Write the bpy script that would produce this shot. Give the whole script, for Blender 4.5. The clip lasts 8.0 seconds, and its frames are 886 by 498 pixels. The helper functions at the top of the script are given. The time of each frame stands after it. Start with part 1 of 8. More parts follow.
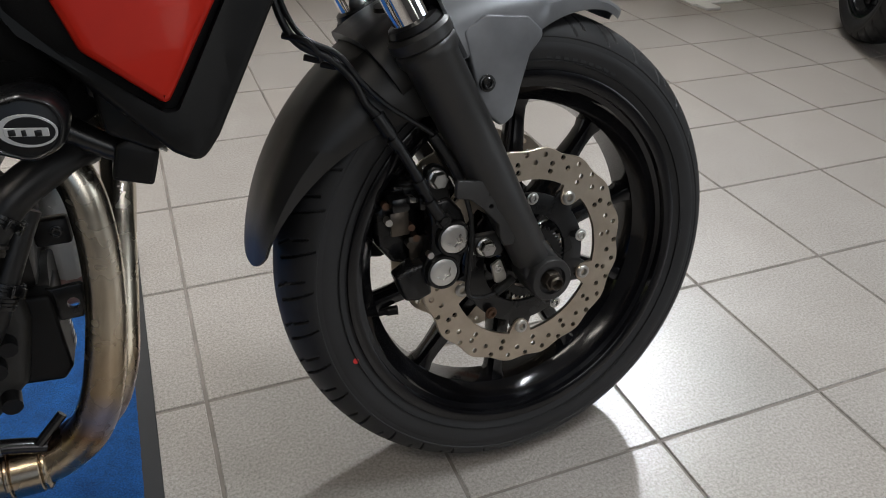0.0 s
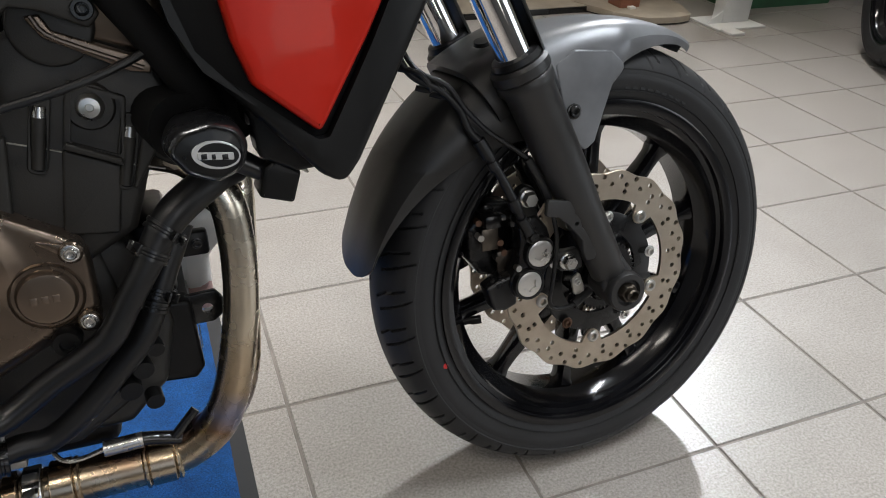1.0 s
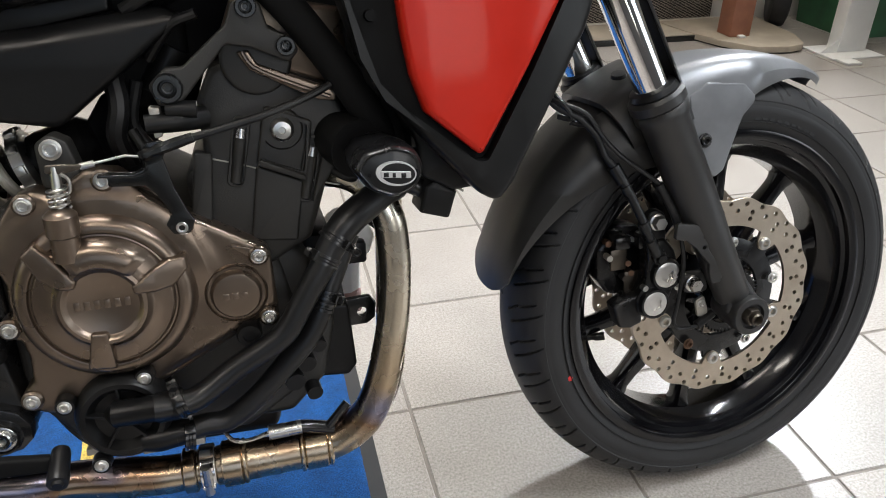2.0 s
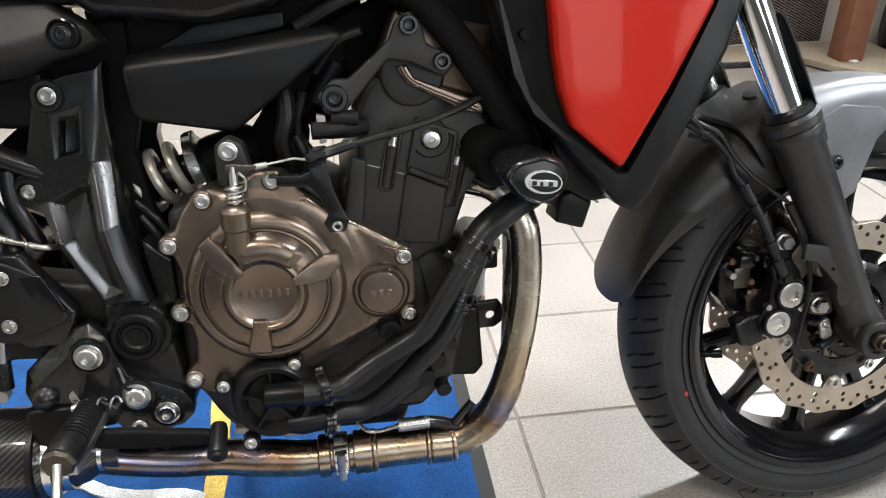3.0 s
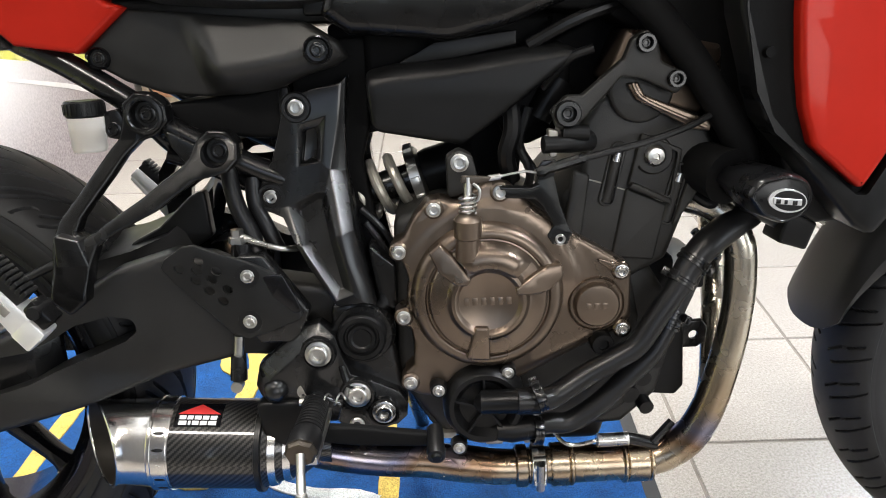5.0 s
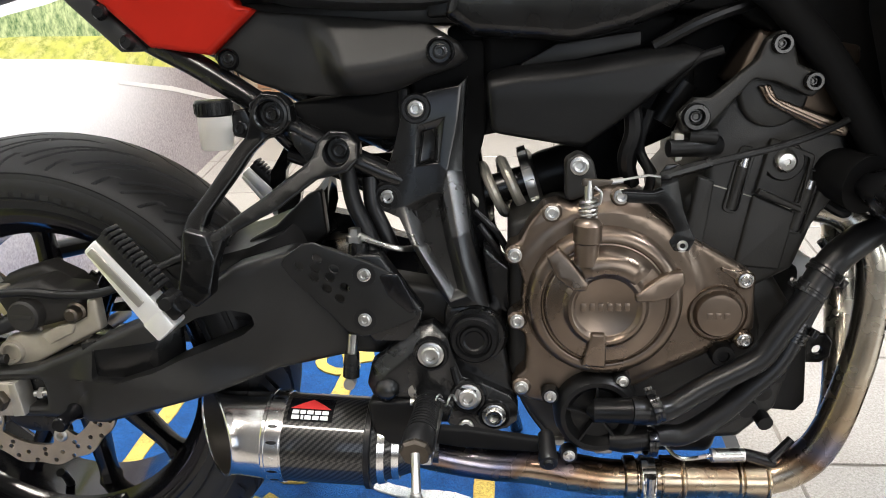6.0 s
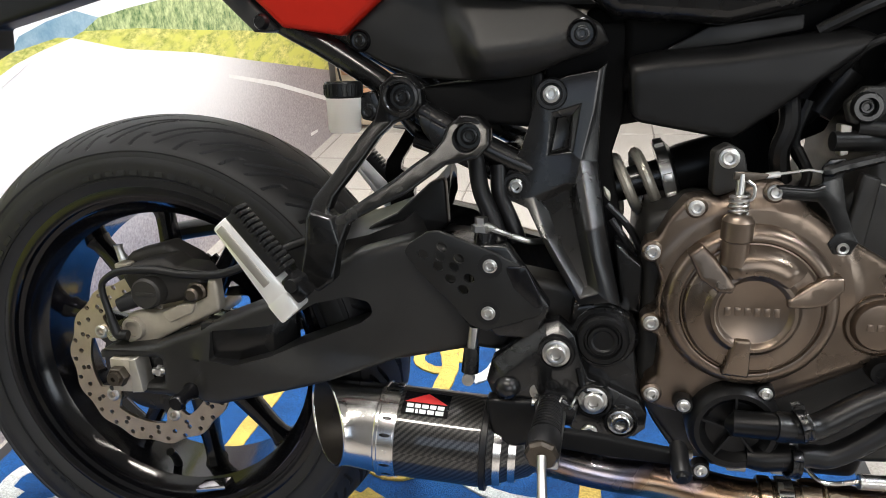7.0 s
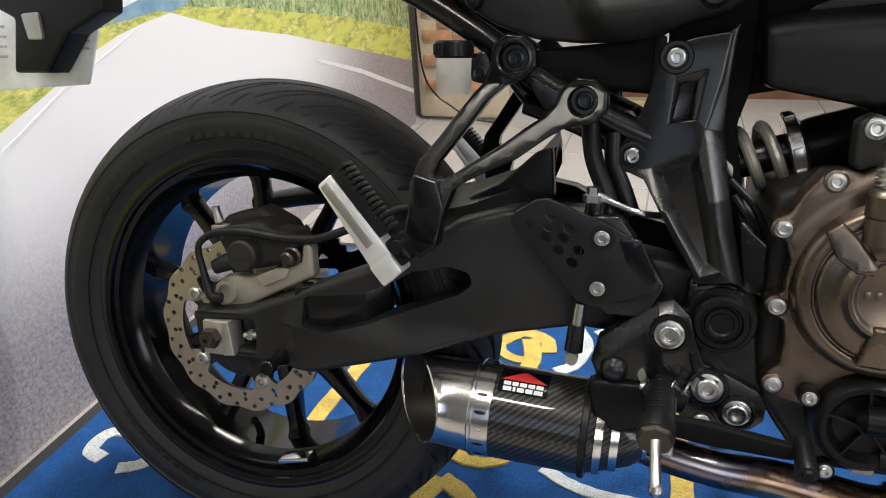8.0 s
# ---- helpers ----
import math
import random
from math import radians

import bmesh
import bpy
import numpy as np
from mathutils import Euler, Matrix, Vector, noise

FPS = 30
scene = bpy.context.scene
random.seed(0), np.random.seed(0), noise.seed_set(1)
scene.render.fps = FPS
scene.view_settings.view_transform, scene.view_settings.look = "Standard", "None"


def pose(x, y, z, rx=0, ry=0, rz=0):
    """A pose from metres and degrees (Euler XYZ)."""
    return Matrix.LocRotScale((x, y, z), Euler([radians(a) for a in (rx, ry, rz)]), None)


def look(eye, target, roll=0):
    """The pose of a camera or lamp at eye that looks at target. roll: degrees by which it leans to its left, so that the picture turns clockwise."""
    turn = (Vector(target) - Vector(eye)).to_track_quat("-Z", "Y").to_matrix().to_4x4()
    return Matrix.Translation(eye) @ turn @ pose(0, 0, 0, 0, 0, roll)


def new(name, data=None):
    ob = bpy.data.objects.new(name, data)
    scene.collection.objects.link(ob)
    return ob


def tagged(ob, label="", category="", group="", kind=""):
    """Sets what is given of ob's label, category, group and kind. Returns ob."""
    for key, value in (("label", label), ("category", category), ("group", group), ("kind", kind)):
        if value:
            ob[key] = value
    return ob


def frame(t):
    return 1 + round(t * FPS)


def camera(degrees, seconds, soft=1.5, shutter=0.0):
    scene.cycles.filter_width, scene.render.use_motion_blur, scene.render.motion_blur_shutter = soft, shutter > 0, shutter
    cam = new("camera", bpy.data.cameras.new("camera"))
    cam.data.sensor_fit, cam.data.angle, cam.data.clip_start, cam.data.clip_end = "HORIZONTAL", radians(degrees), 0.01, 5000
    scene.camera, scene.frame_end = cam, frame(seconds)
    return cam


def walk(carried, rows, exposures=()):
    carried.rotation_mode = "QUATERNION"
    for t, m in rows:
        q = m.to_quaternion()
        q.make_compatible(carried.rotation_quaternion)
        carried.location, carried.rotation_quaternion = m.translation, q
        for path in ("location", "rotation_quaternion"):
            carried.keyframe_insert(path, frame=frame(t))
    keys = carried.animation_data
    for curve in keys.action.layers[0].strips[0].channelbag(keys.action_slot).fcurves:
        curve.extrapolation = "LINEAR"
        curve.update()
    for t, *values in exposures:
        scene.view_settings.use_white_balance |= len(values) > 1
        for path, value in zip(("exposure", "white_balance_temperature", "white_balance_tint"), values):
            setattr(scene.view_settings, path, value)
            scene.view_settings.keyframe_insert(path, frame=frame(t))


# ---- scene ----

# camera and its walk
cam = camera(61.3, 8.0, soft=1.0)
PATH = [
    (0, (0.002, -0.569, 0.818), (0.658, 0.965, -0.285), 2.4),
    (0.5, (-0.065, -0.58, 0.835), (0.596, 0.968, -0.246), 2.5),
    (1, (-0.114, -0.592, 0.85), (0.534, 0.973, -0.213), 2.5),
    (1.5, (-0.153, -0.613, 0.866), (0.415, 0.996, -0.176), 1.7),
    (2, (-0.191, -0.632, 0.875), (0.248, 1.035, -0.139), 0.6),
    (3.5, (-0.294, -0.667, 0.883), (-0.122, 1.083, -0.071), -0.6),
    (4, (-0.332, -0.667, 0.883), (-0.211, 1.094, -0.058), -0.8),
    (5.5, (-0.425, -0.67, 0.882), (-0.506, 1.113, -0.02), -2.5),
    (6, (-0.447, -0.668, 0.879), (-0.634, 1.112, -0.013), -3.1),
    (6.5, (-0.475, -0.661, 0.866), (-0.773, 1.114, -0.007), -3.5),
    (7, (-0.503, -0.651, 0.851), (-0.897, 1.109, -0.013), -3.6),
    (7.5, (-0.528, -0.647, 0.831), (-1.015, 1.094, -0.025), -3.6),
    (8, (-0.55, -0.645, 0.806), (-1.111, 1.078, -0.041), -3.4),
]
EXPOSURES = [(0.0, -0.52), (0.5, -0.36), (1.0, -0.14), (1.5, 0.08), (2.0, 0.34), (3.5, 0.64), (5.5, 0.65), (7.0, 0.47), (8.0, 0.07)]
walk(cam, [(t, look(eye, target, roll)) for t, eye, target, roll in PATH], EXPOSURES)

# ---- light: an indoor showroom with a key lamp, added unseen ceiling lights and shop windows behind the camera ----
world = bpy.data.worlds.new("world")
scene.world = world
world.use_nodes = True
sky = world.node_tree.nodes.new("ShaderNodeTexSky")
sky.sky_type, sky.sun_disc, sky.sun_elevation, sky.sun_rotation = "NISHITA", False, radians(40), radians(160)
world.node_tree.links.new(sky.outputs[0], world.node_tree.nodes["Background"].inputs[0])
world.node_tree.nodes["Background"].inputs[1].default_value = 0.1


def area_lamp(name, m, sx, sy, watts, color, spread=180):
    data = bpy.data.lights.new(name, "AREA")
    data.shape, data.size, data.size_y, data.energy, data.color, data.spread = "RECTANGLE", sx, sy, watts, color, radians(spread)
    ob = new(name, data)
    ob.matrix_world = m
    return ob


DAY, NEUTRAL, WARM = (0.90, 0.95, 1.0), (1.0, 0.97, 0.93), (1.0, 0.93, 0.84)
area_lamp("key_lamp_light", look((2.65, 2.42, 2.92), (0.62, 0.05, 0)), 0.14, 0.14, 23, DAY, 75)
# Ceiling lights added out of view to brighten backdrop, far floor, wheel and engine.
area_lamp("unseen_ceiling_light", look((-0.75, 1.1, 2.95), (-1.3, 0.9, 0.3)), 1.2, 0.2, 44, NEUTRAL, 100)
area_lamp("unseen_ceiling_light", look((1.55, 1.60, 2.95), (1.45, 1.30, 0)), 1.2, 0.2, 13, WARM, 80)
area_lamp("unseen_ceiling_light", look((1.6, -0.35, 2.95), (0.60, 0.05, 0.2)), 1.2, 0.10, 11, DAY, 70)
area_lamp("unseen_ceiling_light", look((-1.2, -1.25, 2.95), (-0.9, -0.3, 0)), 0.9, 0.25, 8, WARM, 100)
# This one brightens floor behind the camera for the engine to reflect.
area_lamp("unseen_ceiling_light", look((0.05, -1.9, 2.95), (-0.1, -1.5, 0)), 1.2, 0.10, 6, WARM, 80)
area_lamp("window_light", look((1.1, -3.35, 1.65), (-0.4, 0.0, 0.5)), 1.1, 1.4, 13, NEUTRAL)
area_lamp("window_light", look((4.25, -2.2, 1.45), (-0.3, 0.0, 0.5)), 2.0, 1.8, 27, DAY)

# ---- materials ----


def nodes_of(name):
    m = bpy.data.materials.new(name)
    m.use_nodes = True
    nt = m.node_tree
    return m, nt, nt.nodes["Principled BSDF"]


def ramp(nt, source, stops):
    r = nt.nodes.new("ShaderNodeValToRGB")
    els = r.color_ramp.elements
    while len(els) < len(stops):
        els.new(0.5)
    for e, (p, c) in zip(els, stops):
        e.position, e.color = p, (*c, 1)
    nt.links.new(source, r.inputs[0])
    return r.outputs[0]


def coords(nt, kind="Object", scale=(1, 1, 1)):
    t = nt.nodes.new("ShaderNodeTexCoord")
    m = nt.nodes.new("ShaderNodeMapping")
    m.inputs["Scale"].default_value = scale
    nt.links.new(t.outputs[kind], m.inputs[0])
    return m.outputs[0]


def noise_of(nt, vec, scale, detail=4, rough=0.6):
    n = nt.nodes.new("ShaderNodeTexNoise")
    n.inputs["Scale"].default_value, n.inputs["Detail"].default_value, n.inputs["Roughness"].default_value = scale, detail, rough
    nt.links.new(vec, n.inputs["Vector"])
    return n.outputs["Fac"]


def spread(nt, fac, lo, hi):
    r = nt.nodes.new("ShaderNodeMapRange")
    r.inputs["From Min"].default_value, r.inputs["From Max"].default_value = 0.3, 0.7
    r.inputs["To Min"].default_value, r.inputs["To Max"].default_value = lo, hi
    nt.links.new(fac, r.inputs["Value"])
    return r.outputs[0]


def bump(nt, b, height, strength, dist):
    n = nt.nodes.new("ShaderNodeBump")
    n.inputs["Strength"].default_value, n.inputs["Distance"].default_value = strength, dist
    nt.links.new(height, n.inputs["Height"])
    nt.links.new(n.outputs[0], b.inputs["Normal"])


def stuff(name, color, rough=0.5, metal=0.0, vary=0.25, big=12.0, grain=400.0, relief=0.15, dist=0.0004, coat=0.0, rvary=0.08, spec=0.5):
    """A surface with variation at two scales: broad wear in colour and gloss, and fine grain in relief."""
    m, nt, b = nodes_of(name)
    v = coords(nt)
    n1, n2 = noise_of(nt, v, big), noise_of(nt, v, grain, 2)
    lo, hi = [c * (1 - vary) for c in color], [min(1, c * (1 + vary)) for c in color]
    nt.links.new(ramp(nt, n1, [(0.3, lo), (0.7, hi)]), b.inputs["Base Color"])
    nt.links.new(spread(nt, n1, max(0.02, rough - rvary), min(1, rough + rvary)), b.inputs["Roughness"])
    b.inputs["Metallic"].default_value = metal
    b.inputs["Specular IOR Level"].default_value = spec
    b.inputs["Coat Weight"].default_value = coat
    b.inputs["Coat Roughness"].default_value = 0.05
    if relief:
        bump(nt, b, n2, relief, dist)
    return m


BLACK_PLASTIC = stuff("black_plastic", (0.006, 0.006, 0.0062), 0.36, relief=0.2, dist=0.0002, spec=0.25)
# Dull black; on recessed parts the shade is put into this darker colour.
DULL_SHADE_BLACK = stuff("dull_and_shaded_black", (0.004, 0.004, 0.0042), 0.7, relief=0.3, dist=0.0004, spec=0.15)
FORGED_BLACK = stuff("forged_black_paint", (0.004, 0.004, 0.0042), 0.22, relief=0.10, spec=0.3)
SATIN_BLACK = stuff("satin_black_paint", (0.005, 0.005, 0.0055), 0.28, relief=0.12, coat=0.15, spec=0.35)
FRAME_BLACK = stuff("frame_black_paint", (0.006, 0.006, 0.0063), 0.26, relief=0.12, dist=0.0002, coat=0.12, spec=0.5)
PLATE_BLACK = stuff("plate_black_paint", (0.006, 0.006, 0.0063), 0.28, relief=0.03, dist=0.0001, coat=0.10, spec=0.5)
GLOSS_BLACK = stuff("gloss_black_paint", (0.004, 0.004, 0.005), 0.16, relief=0.03, coat=0.15, spec=0.4)
FORK_BLACK = stuff("fork_black_paint", (0.021, 0.0205, 0.0205), 0.42, relief=0.2, dist=0.0003, spec=0.5)
CRACKLE = stuff("crackle_black_paint", (0.016, 0.0150, 0.0133), 0.50, relief=0.35, grain=700, dist=0.0005, spec=0.5)
RUBBER = stuff("tyre_rubber", (0.018, 0.018, 0.019), 0.55, relief=0.3, grain=700, spec=0.35)
HOSE = stuff("hose_rubber", (0.006, 0.006, 0.0065), 0.38, relief=0.25, grain=500, spec=0.4)
GREY_PAINT = stuff("matt_grey_paint", (0.16, 0.165, 0.175), 0.38, 0.35, relief=0.1, grain=1500)
BRONZE = stuff("bronze_engine_paint", (0.185, 0.144, 0.112), 0.30, 0.9, vary=0.12, relief=0.2, grain=1200, dist=0.0002)
STEEL = stuff("zinc_steel", (0.58, 0.57, 0.55), 0.30, 1.0, vary=0.2, grain=600, relief=0.1)
DULL_ALU = stuff("cast_aluminium", (0.42, 0.40, 0.36), 0.45, 0.85, vary=0.3, grain=700, relief=0.3)
POLISHED = stuff("polished_steel", (0.86, 0.85, 0.83), 0.19, 1.0, vary=0.06, grain=300, relief=0.03, rvary=0.04)
SATIN_ALU = stuff("satin_aluminium", (0.88, 0.87, 0.84), 0.32, 0.55, vary=0.06, grain=900, relief=0.08)
SOOT = stuff("sooty_steel", (0.035, 0.031, 0.027), 0.5, 0.6, vary=0.4)
CHROME = stuff("chrome", (0.85, 0.85, 0.86), 0.05, 1.0, vary=0.03, relief=0.0, rvary=0.02)
WHITE_PLASTIC = stuff("milky_plastic", (0.84, 0.84, 0.82), 0.35, vary=0.06, relief=0.05)
SEAT = stuff("seat_vinyl", (0.016, 0.016, 0.017), 0.5, relief=0.6, grain=800, dist=0.0006)
COVER_PLASTIC = stuff("satin_cover_plastic", (0.016, 0.0155, 0.0150), 0.42, relief=0.15, dist=0.0002, spec=0.42)
RED = stuff("red_paint", (0.44, 0.017, 0.008), 0.36, 0.1, vary=0.08, relief=0.03, coat=0.15, spec=0.15)
RED_DOT = stuff("red_ink", (0.6, 0.03, 0.03), 0.5, relief=0)
WHITE_INK = stuff("white_ink", (0.8, 0.8, 0.8), 0.5, relief=0)
GREY_INK = stuff("silver_ink", (0.5, 0.5, 0.5), 0.35, 0.6, relief=0)
CAST = stuff("brownish_cast_alloy", (0.36, 0.325, 0.27), 0.5, 0.45, vary=0.35, grain=500, relief=0.4)
DARK_NUT = stuff("dark_plated_nut", (0.10, 0.085, 0.07), 0.35, 0.9, vary=0.3)
BROWN_BOLT = stuff("brownish_bolt", (0.13, 0.075, 0.05), 0.5, 0.9)
FAINT = stuff("faint_rubber_relief", (0.012, 0.012, 0.0125), 0.55, relief=0.1, spec=0.3)
COIL = stuff("grey_spring_paint", (0.46, 0.44, 0.38), 0.30, 0.5)
BLUE_PLUG = stuff("blue_connector", (0.03, 0.08, 0.4), 0.4)


def heat_steel():
    """Stainless pipe, tinted straw, brown and blue by heat in bands along its length."""
    m, nt, b = nodes_of("heat_tinted_steel")
    v = coords(nt)
    sep = nt.nodes.new("ShaderNodeSeparateXYZ")
    nt.links.new(v, sep.inputs[0])
    n = noise_of(nt, v, 9, 2)
    add = nt.nodes.new("ShaderNodeMath")
    add.operation, add.inputs[1].default_value = "MULTIPLY_ADD", 0.16
    nt.links.new(n, add.inputs[0]), nt.links.new(sep.outputs[2], add.inputs[2])
    span = nt.nodes.new("ShaderNodeMapRange")
    span.inputs["From Min"].default_value, span.inputs["From Max"].default_value = 0.25, 0.60
    nt.links.new(add.outputs[0], span.inputs["Value"])
    c = ramp(nt, span.outputs[0], [(0.0, (0.30, 0.20, 0.12)), (0.08, (0.50, 0.42, 0.31)), (0.16, (0.25, 0.16, 0.10)), (0.24, (0.20, 0.20, 0.27)), (0.33, (0.40, 0.31, 0.21)), (0.48, (0.58, 0.51, 0.40)), (1.0, (0.70, 0.65, 0.56))])
    nt.links.new(c, b.inputs["Base Color"])
    nt.links.new(spread(nt, noise_of(nt, v, 30, 2), 0.20, 0.32), b.inputs["Roughness"])
    b.inputs["Metallic"].default_value = 1.0
    bump(nt, b, noise_of(nt, v, 25, 1), 0.03, 0.0008)
    return m


def carbon():
    """A two-by-two twill under clear lacquer; one unit of UV is one tow."""
    m, nt, b = nodes_of("carbon_fibre")
    sep = nt.nodes.new("ShaderNodeSeparateXYZ")
    nt.links.new(coords(nt, "UV"), sep.inputs[0])

    def calc(op, a, c=None):
        n = nt.nodes.new("ShaderNodeMath")
        n.operation = op
        nt.links.new(a, n.inputs[0])
        if isinstance(c, (int, float)):
            n.inputs[1].default_value = c
        elif c is not None:
            nt.links.new(c, n.inputs[1])
        return n.outputs[0]

    cell = calc("ADD", calc("FLOOR", sep.outputs[0]), calc("FLOOR", sep.outputs[1]))
    over = calc("LESS_THAN", calc("FLOORED_MODULO", cell, 4.0), 1.5)
    fray = noise_of(nt, coords(nt, "UV"), 0.35, 3)
    shade = calc("MULTIPLY", over, calc("ADD", fray, 0.3))
    nt.links.new(ramp(nt, shade, [(0.0, (0.008, 0.008, 0.008)), (1.0, (0.065, 0.062, 0.058))]), b.inputs["Base Color"])
    b.inputs["Metallic"].default_value, b.inputs["Roughness"].default_value = 0.5, 0.38
    b.inputs["Coat Weight"].default_value, b.inputs["Coat Roughness"].default_value = 1.0, 0.04
    return m


def disc_steel():
    m, nt, b = nodes_of("brake_disc_steel")
    v = coords(nt)
    d = nt.nodes.new("ShaderNodeVectorMath")
    d.operation = "LENGTH"
    nt.links.new(v, d.inputs[0])
    c = nt.nodes.new("ShaderNodeCombineXYZ")
    nt.links.new(d.outputs["Value"], c.inputs[0])
    rings = noise_of(nt, c.outputs[0], 900, 3)
    wear = noise_of(nt, v, 25)
    nt.links.new(ramp(nt, wear, [(0.3, (0.46, 0.39, 0.31)), (0.7, (0.58, 0.51, 0.42))]), b.inputs["Base Color"])
    nt.links.new(spread(nt, rings, 0.3, 0.5), b.inputs["Roughness"])
    b.inputs["Metallic"].default_value = 1.0
    bump(nt, b, rings, 0.1, 0.0003)
    return m


def tile_mat():
    m, nt, b = nodes_of("ceramic_floor_tile")
    v = coords(nt)
    info = nt.nodes.new("ShaderNodeObjectInfo")
    add = nt.nodes.new("ShaderNodeVectorMath")
    add.operation = "MULTIPLY_ADD"
    add.inputs[1].default_value, add.inputs[2].default_value = (1, 1, 1), (0, 0, 0)
    nt.links.new(v, add.inputs[0])
    rnd = nt.nodes.new("ShaderNodeCombineXYZ")
    mul = nt.nodes.new("ShaderNodeMath")
    mul.operation, mul.inputs[1].default_value = "MULTIPLY", 40
    nt.links.new(info.outputs["Random"], mul.inputs[0])
    nt.links.new(mul.outputs[0], rnd.inputs[0])
    nt.links.new(rnd.outputs[0], add.inputs[2])
    p = add.outputs[0]
    speck = noise_of(nt, p, 240, 4, 0.85)
    cloud = noise_of(nt, p, 7, 4)
    col = ramp(nt, speck, [(0.36, (0.22, 0.202, 0.185)), (0.5, (0.345, 0.323, 0.300)), (0.64, (0.46, 0.435, 0.408))])
    mix = nt.nodes.new("ShaderNodeMixRGB")
    mix.blend_type, mix.inputs[0].default_value = "MULTIPLY", 1.0
    nt.links.new(col, mix.inputs[1])
    nt.links.new(ramp(nt, cloud, [(0.3, (0.88, 0.87, 0.86)), (0.7, (1.0, 1.0, 1.0))]), mix.inputs[2])
    tone = nt.nodes.new("ShaderNodeMixRGB")
    tone.blend_type, tone.inputs[0].default_value = "MULTIPLY", 1.0
    nt.links.new(mix.outputs[0], tone.inputs[1])
    nt.links.new(ramp(nt, info.outputs["Random"], [(0.0, (0.93, 0.93, 0.93)), (1.0, (1.0, 0.99, 0.98))]), tone.inputs[2])
    nt.links.new(tone.outputs[0], b.inputs["Base Color"])
    nt.links.new(spread(nt, cloud, 0.30, 0.35), b.inputs["Roughness"])
    bump(nt, b, speck, 0.07, 0.0005)
    return m


def carpet(name, color):
    m, nt, b = nodes_of(name)
    v = coords(nt)
    f = noise_of(nt, v, 420, 3, 0.75)
    g = noise_of(nt, v, 22, 4)
    h = noise_of(nt, v, 5, 3)
    c = ramp(nt, f, [(0.3, [q * 0.45 for q in color]), (0.7, [min(1, q * 1.35) for q in color])])
    mix = nt.nodes.new("ShaderNodeMixRGB")
    mix.blend_type, mix.inputs[0].default_value = "MULTIPLY", 1.0
    nt.links.new(c, mix.inputs[1])
    nt.links.new(ramp(nt, g, [(0.35, (0.72, 0.74, 0.78)), (0.65, (1.1, 1.1, 1.1))]), mix.inputs[2])
    nt.links.new(mix.outputs[0], b.inputs["Base Color"])
    b.inputs["Roughness"].default_value = 0.95
    bump(nt, b, f, 0.9, 0.003)
    return m


def milky():
    m, nt, b = nodes_of("milky_clear_plastic")
    b.inputs["Base Color"].default_value = (0.86, 0.85, 0.82, 1)
    b.inputs["Transmission Weight"].default_value, b.inputs["IOR"].default_value = 0.55, 1.1
    nt.links.new(spread(nt, noise_of(nt, coords(nt), 60), 0.3, 0.45), b.inputs["Roughness"])
    return m


MILKY = milky()
HEAT, CARBON, DISC, TILE = heat_steel(), carbon(), disc_steel(), tile_mat()
GROUT = stuff("dark_grout", (0.20, 0.18, 0.16), 0.85, vary=0.35, big=9, grain=300, relief=0.5, dist=0.001)
BLUE_PILE, YELLOW_PILE, WHITE_PILE = carpet("blue_carpet_pile", (0.001, 0.070, 0.25)), carpet("yellow_carpet_pile", (0.74, 0.52, 0.12)), carpet("white_carpet_pile", (0.72, 0.74, 0.72))
MAT_EDGE = stuff("mat_rubber_edge", (0.018, 0.018, 0.019), 0.75, relief=0.4)
# Darker copy of the wall paint, for unseen walls that should reflect less light.
LOW_BOUNCE_PAINT = stuff("low_bounce_wall_paint", (0.16, 0.155, 0.15), 0.7, vary=0.05, big=3, grain=200, relief=0.1)
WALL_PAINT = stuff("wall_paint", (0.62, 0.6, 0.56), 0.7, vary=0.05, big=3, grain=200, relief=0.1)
CEILING_PAINT = stuff("ceiling_paint", (0.45, 0.44, 0.43), 0.8, vary=0.03, big=3, relief=0.05)

# ---- geometry helpers ----


def part(name, bm, material, parent, label="", angle=35):
    bmesh.ops.recalc_face_normals(bm, faces=bm.faces)
    me = bpy.data.meshes.new(name)
    bm.to_mesh(me)
    bm.free()
    me.polygons.foreach_set("use_smooth", [True] * len(me.polygons))
    me.set_sharp_from_angle(angle=radians(angle))
    for one in material if isinstance(material, (list, tuple)) else [material]:
        me.materials.append(one)
    ob = new(name, me)
    if parent is not None:
        ob.parent = parent
    if label:
        tagged(ob, label)
    return ob


def again(name, ob, m, parent):
    """Another object on the same mesh."""
    two = new(name, ob.data)
    two.parent = parent
    two.matrix_basis = m
    return two


def out(x, y, z, rx=0, rz=0):
    """A pose whose own z axis points out of the bike's right side."""
    return pose(x, y, z, 90 + rx, 0, rz)


def fillet(poly, r, n=4):
    """Rounds the corners of an outline of (x, z); a corner may carry its own radius as a third number."""
    res = []
    for k in range(len(poly)):
        a, b, c = (Vector(poly[(k + d) % len(poly)][:2]) for d in (-1, 0, 1))
        rad = poly[k][2] if len(poly[k]) > 2 else r
        u, v = (a - b), (c - b)
        lu, lv = u.length, v.length
        u, v = u / lu, v / lv
        half = math.acos(max(-1, min(1, u.dot(v)))) / 2
        cut = min(rad / max(math.tan(half), 1e-3), lu * 0.48, lv * 0.48)
        if cut < 1e-5 or half > radians(88):
            res.append((b.x, b.y))
            continue
        p, q = b + u * cut, b + v * cut
        for i in range(n + 1):
            t = i / n
            s = p.lerp(b, t).lerp(b.lerp(q, t), t)
            res.append((s.x, s.y))
    return res


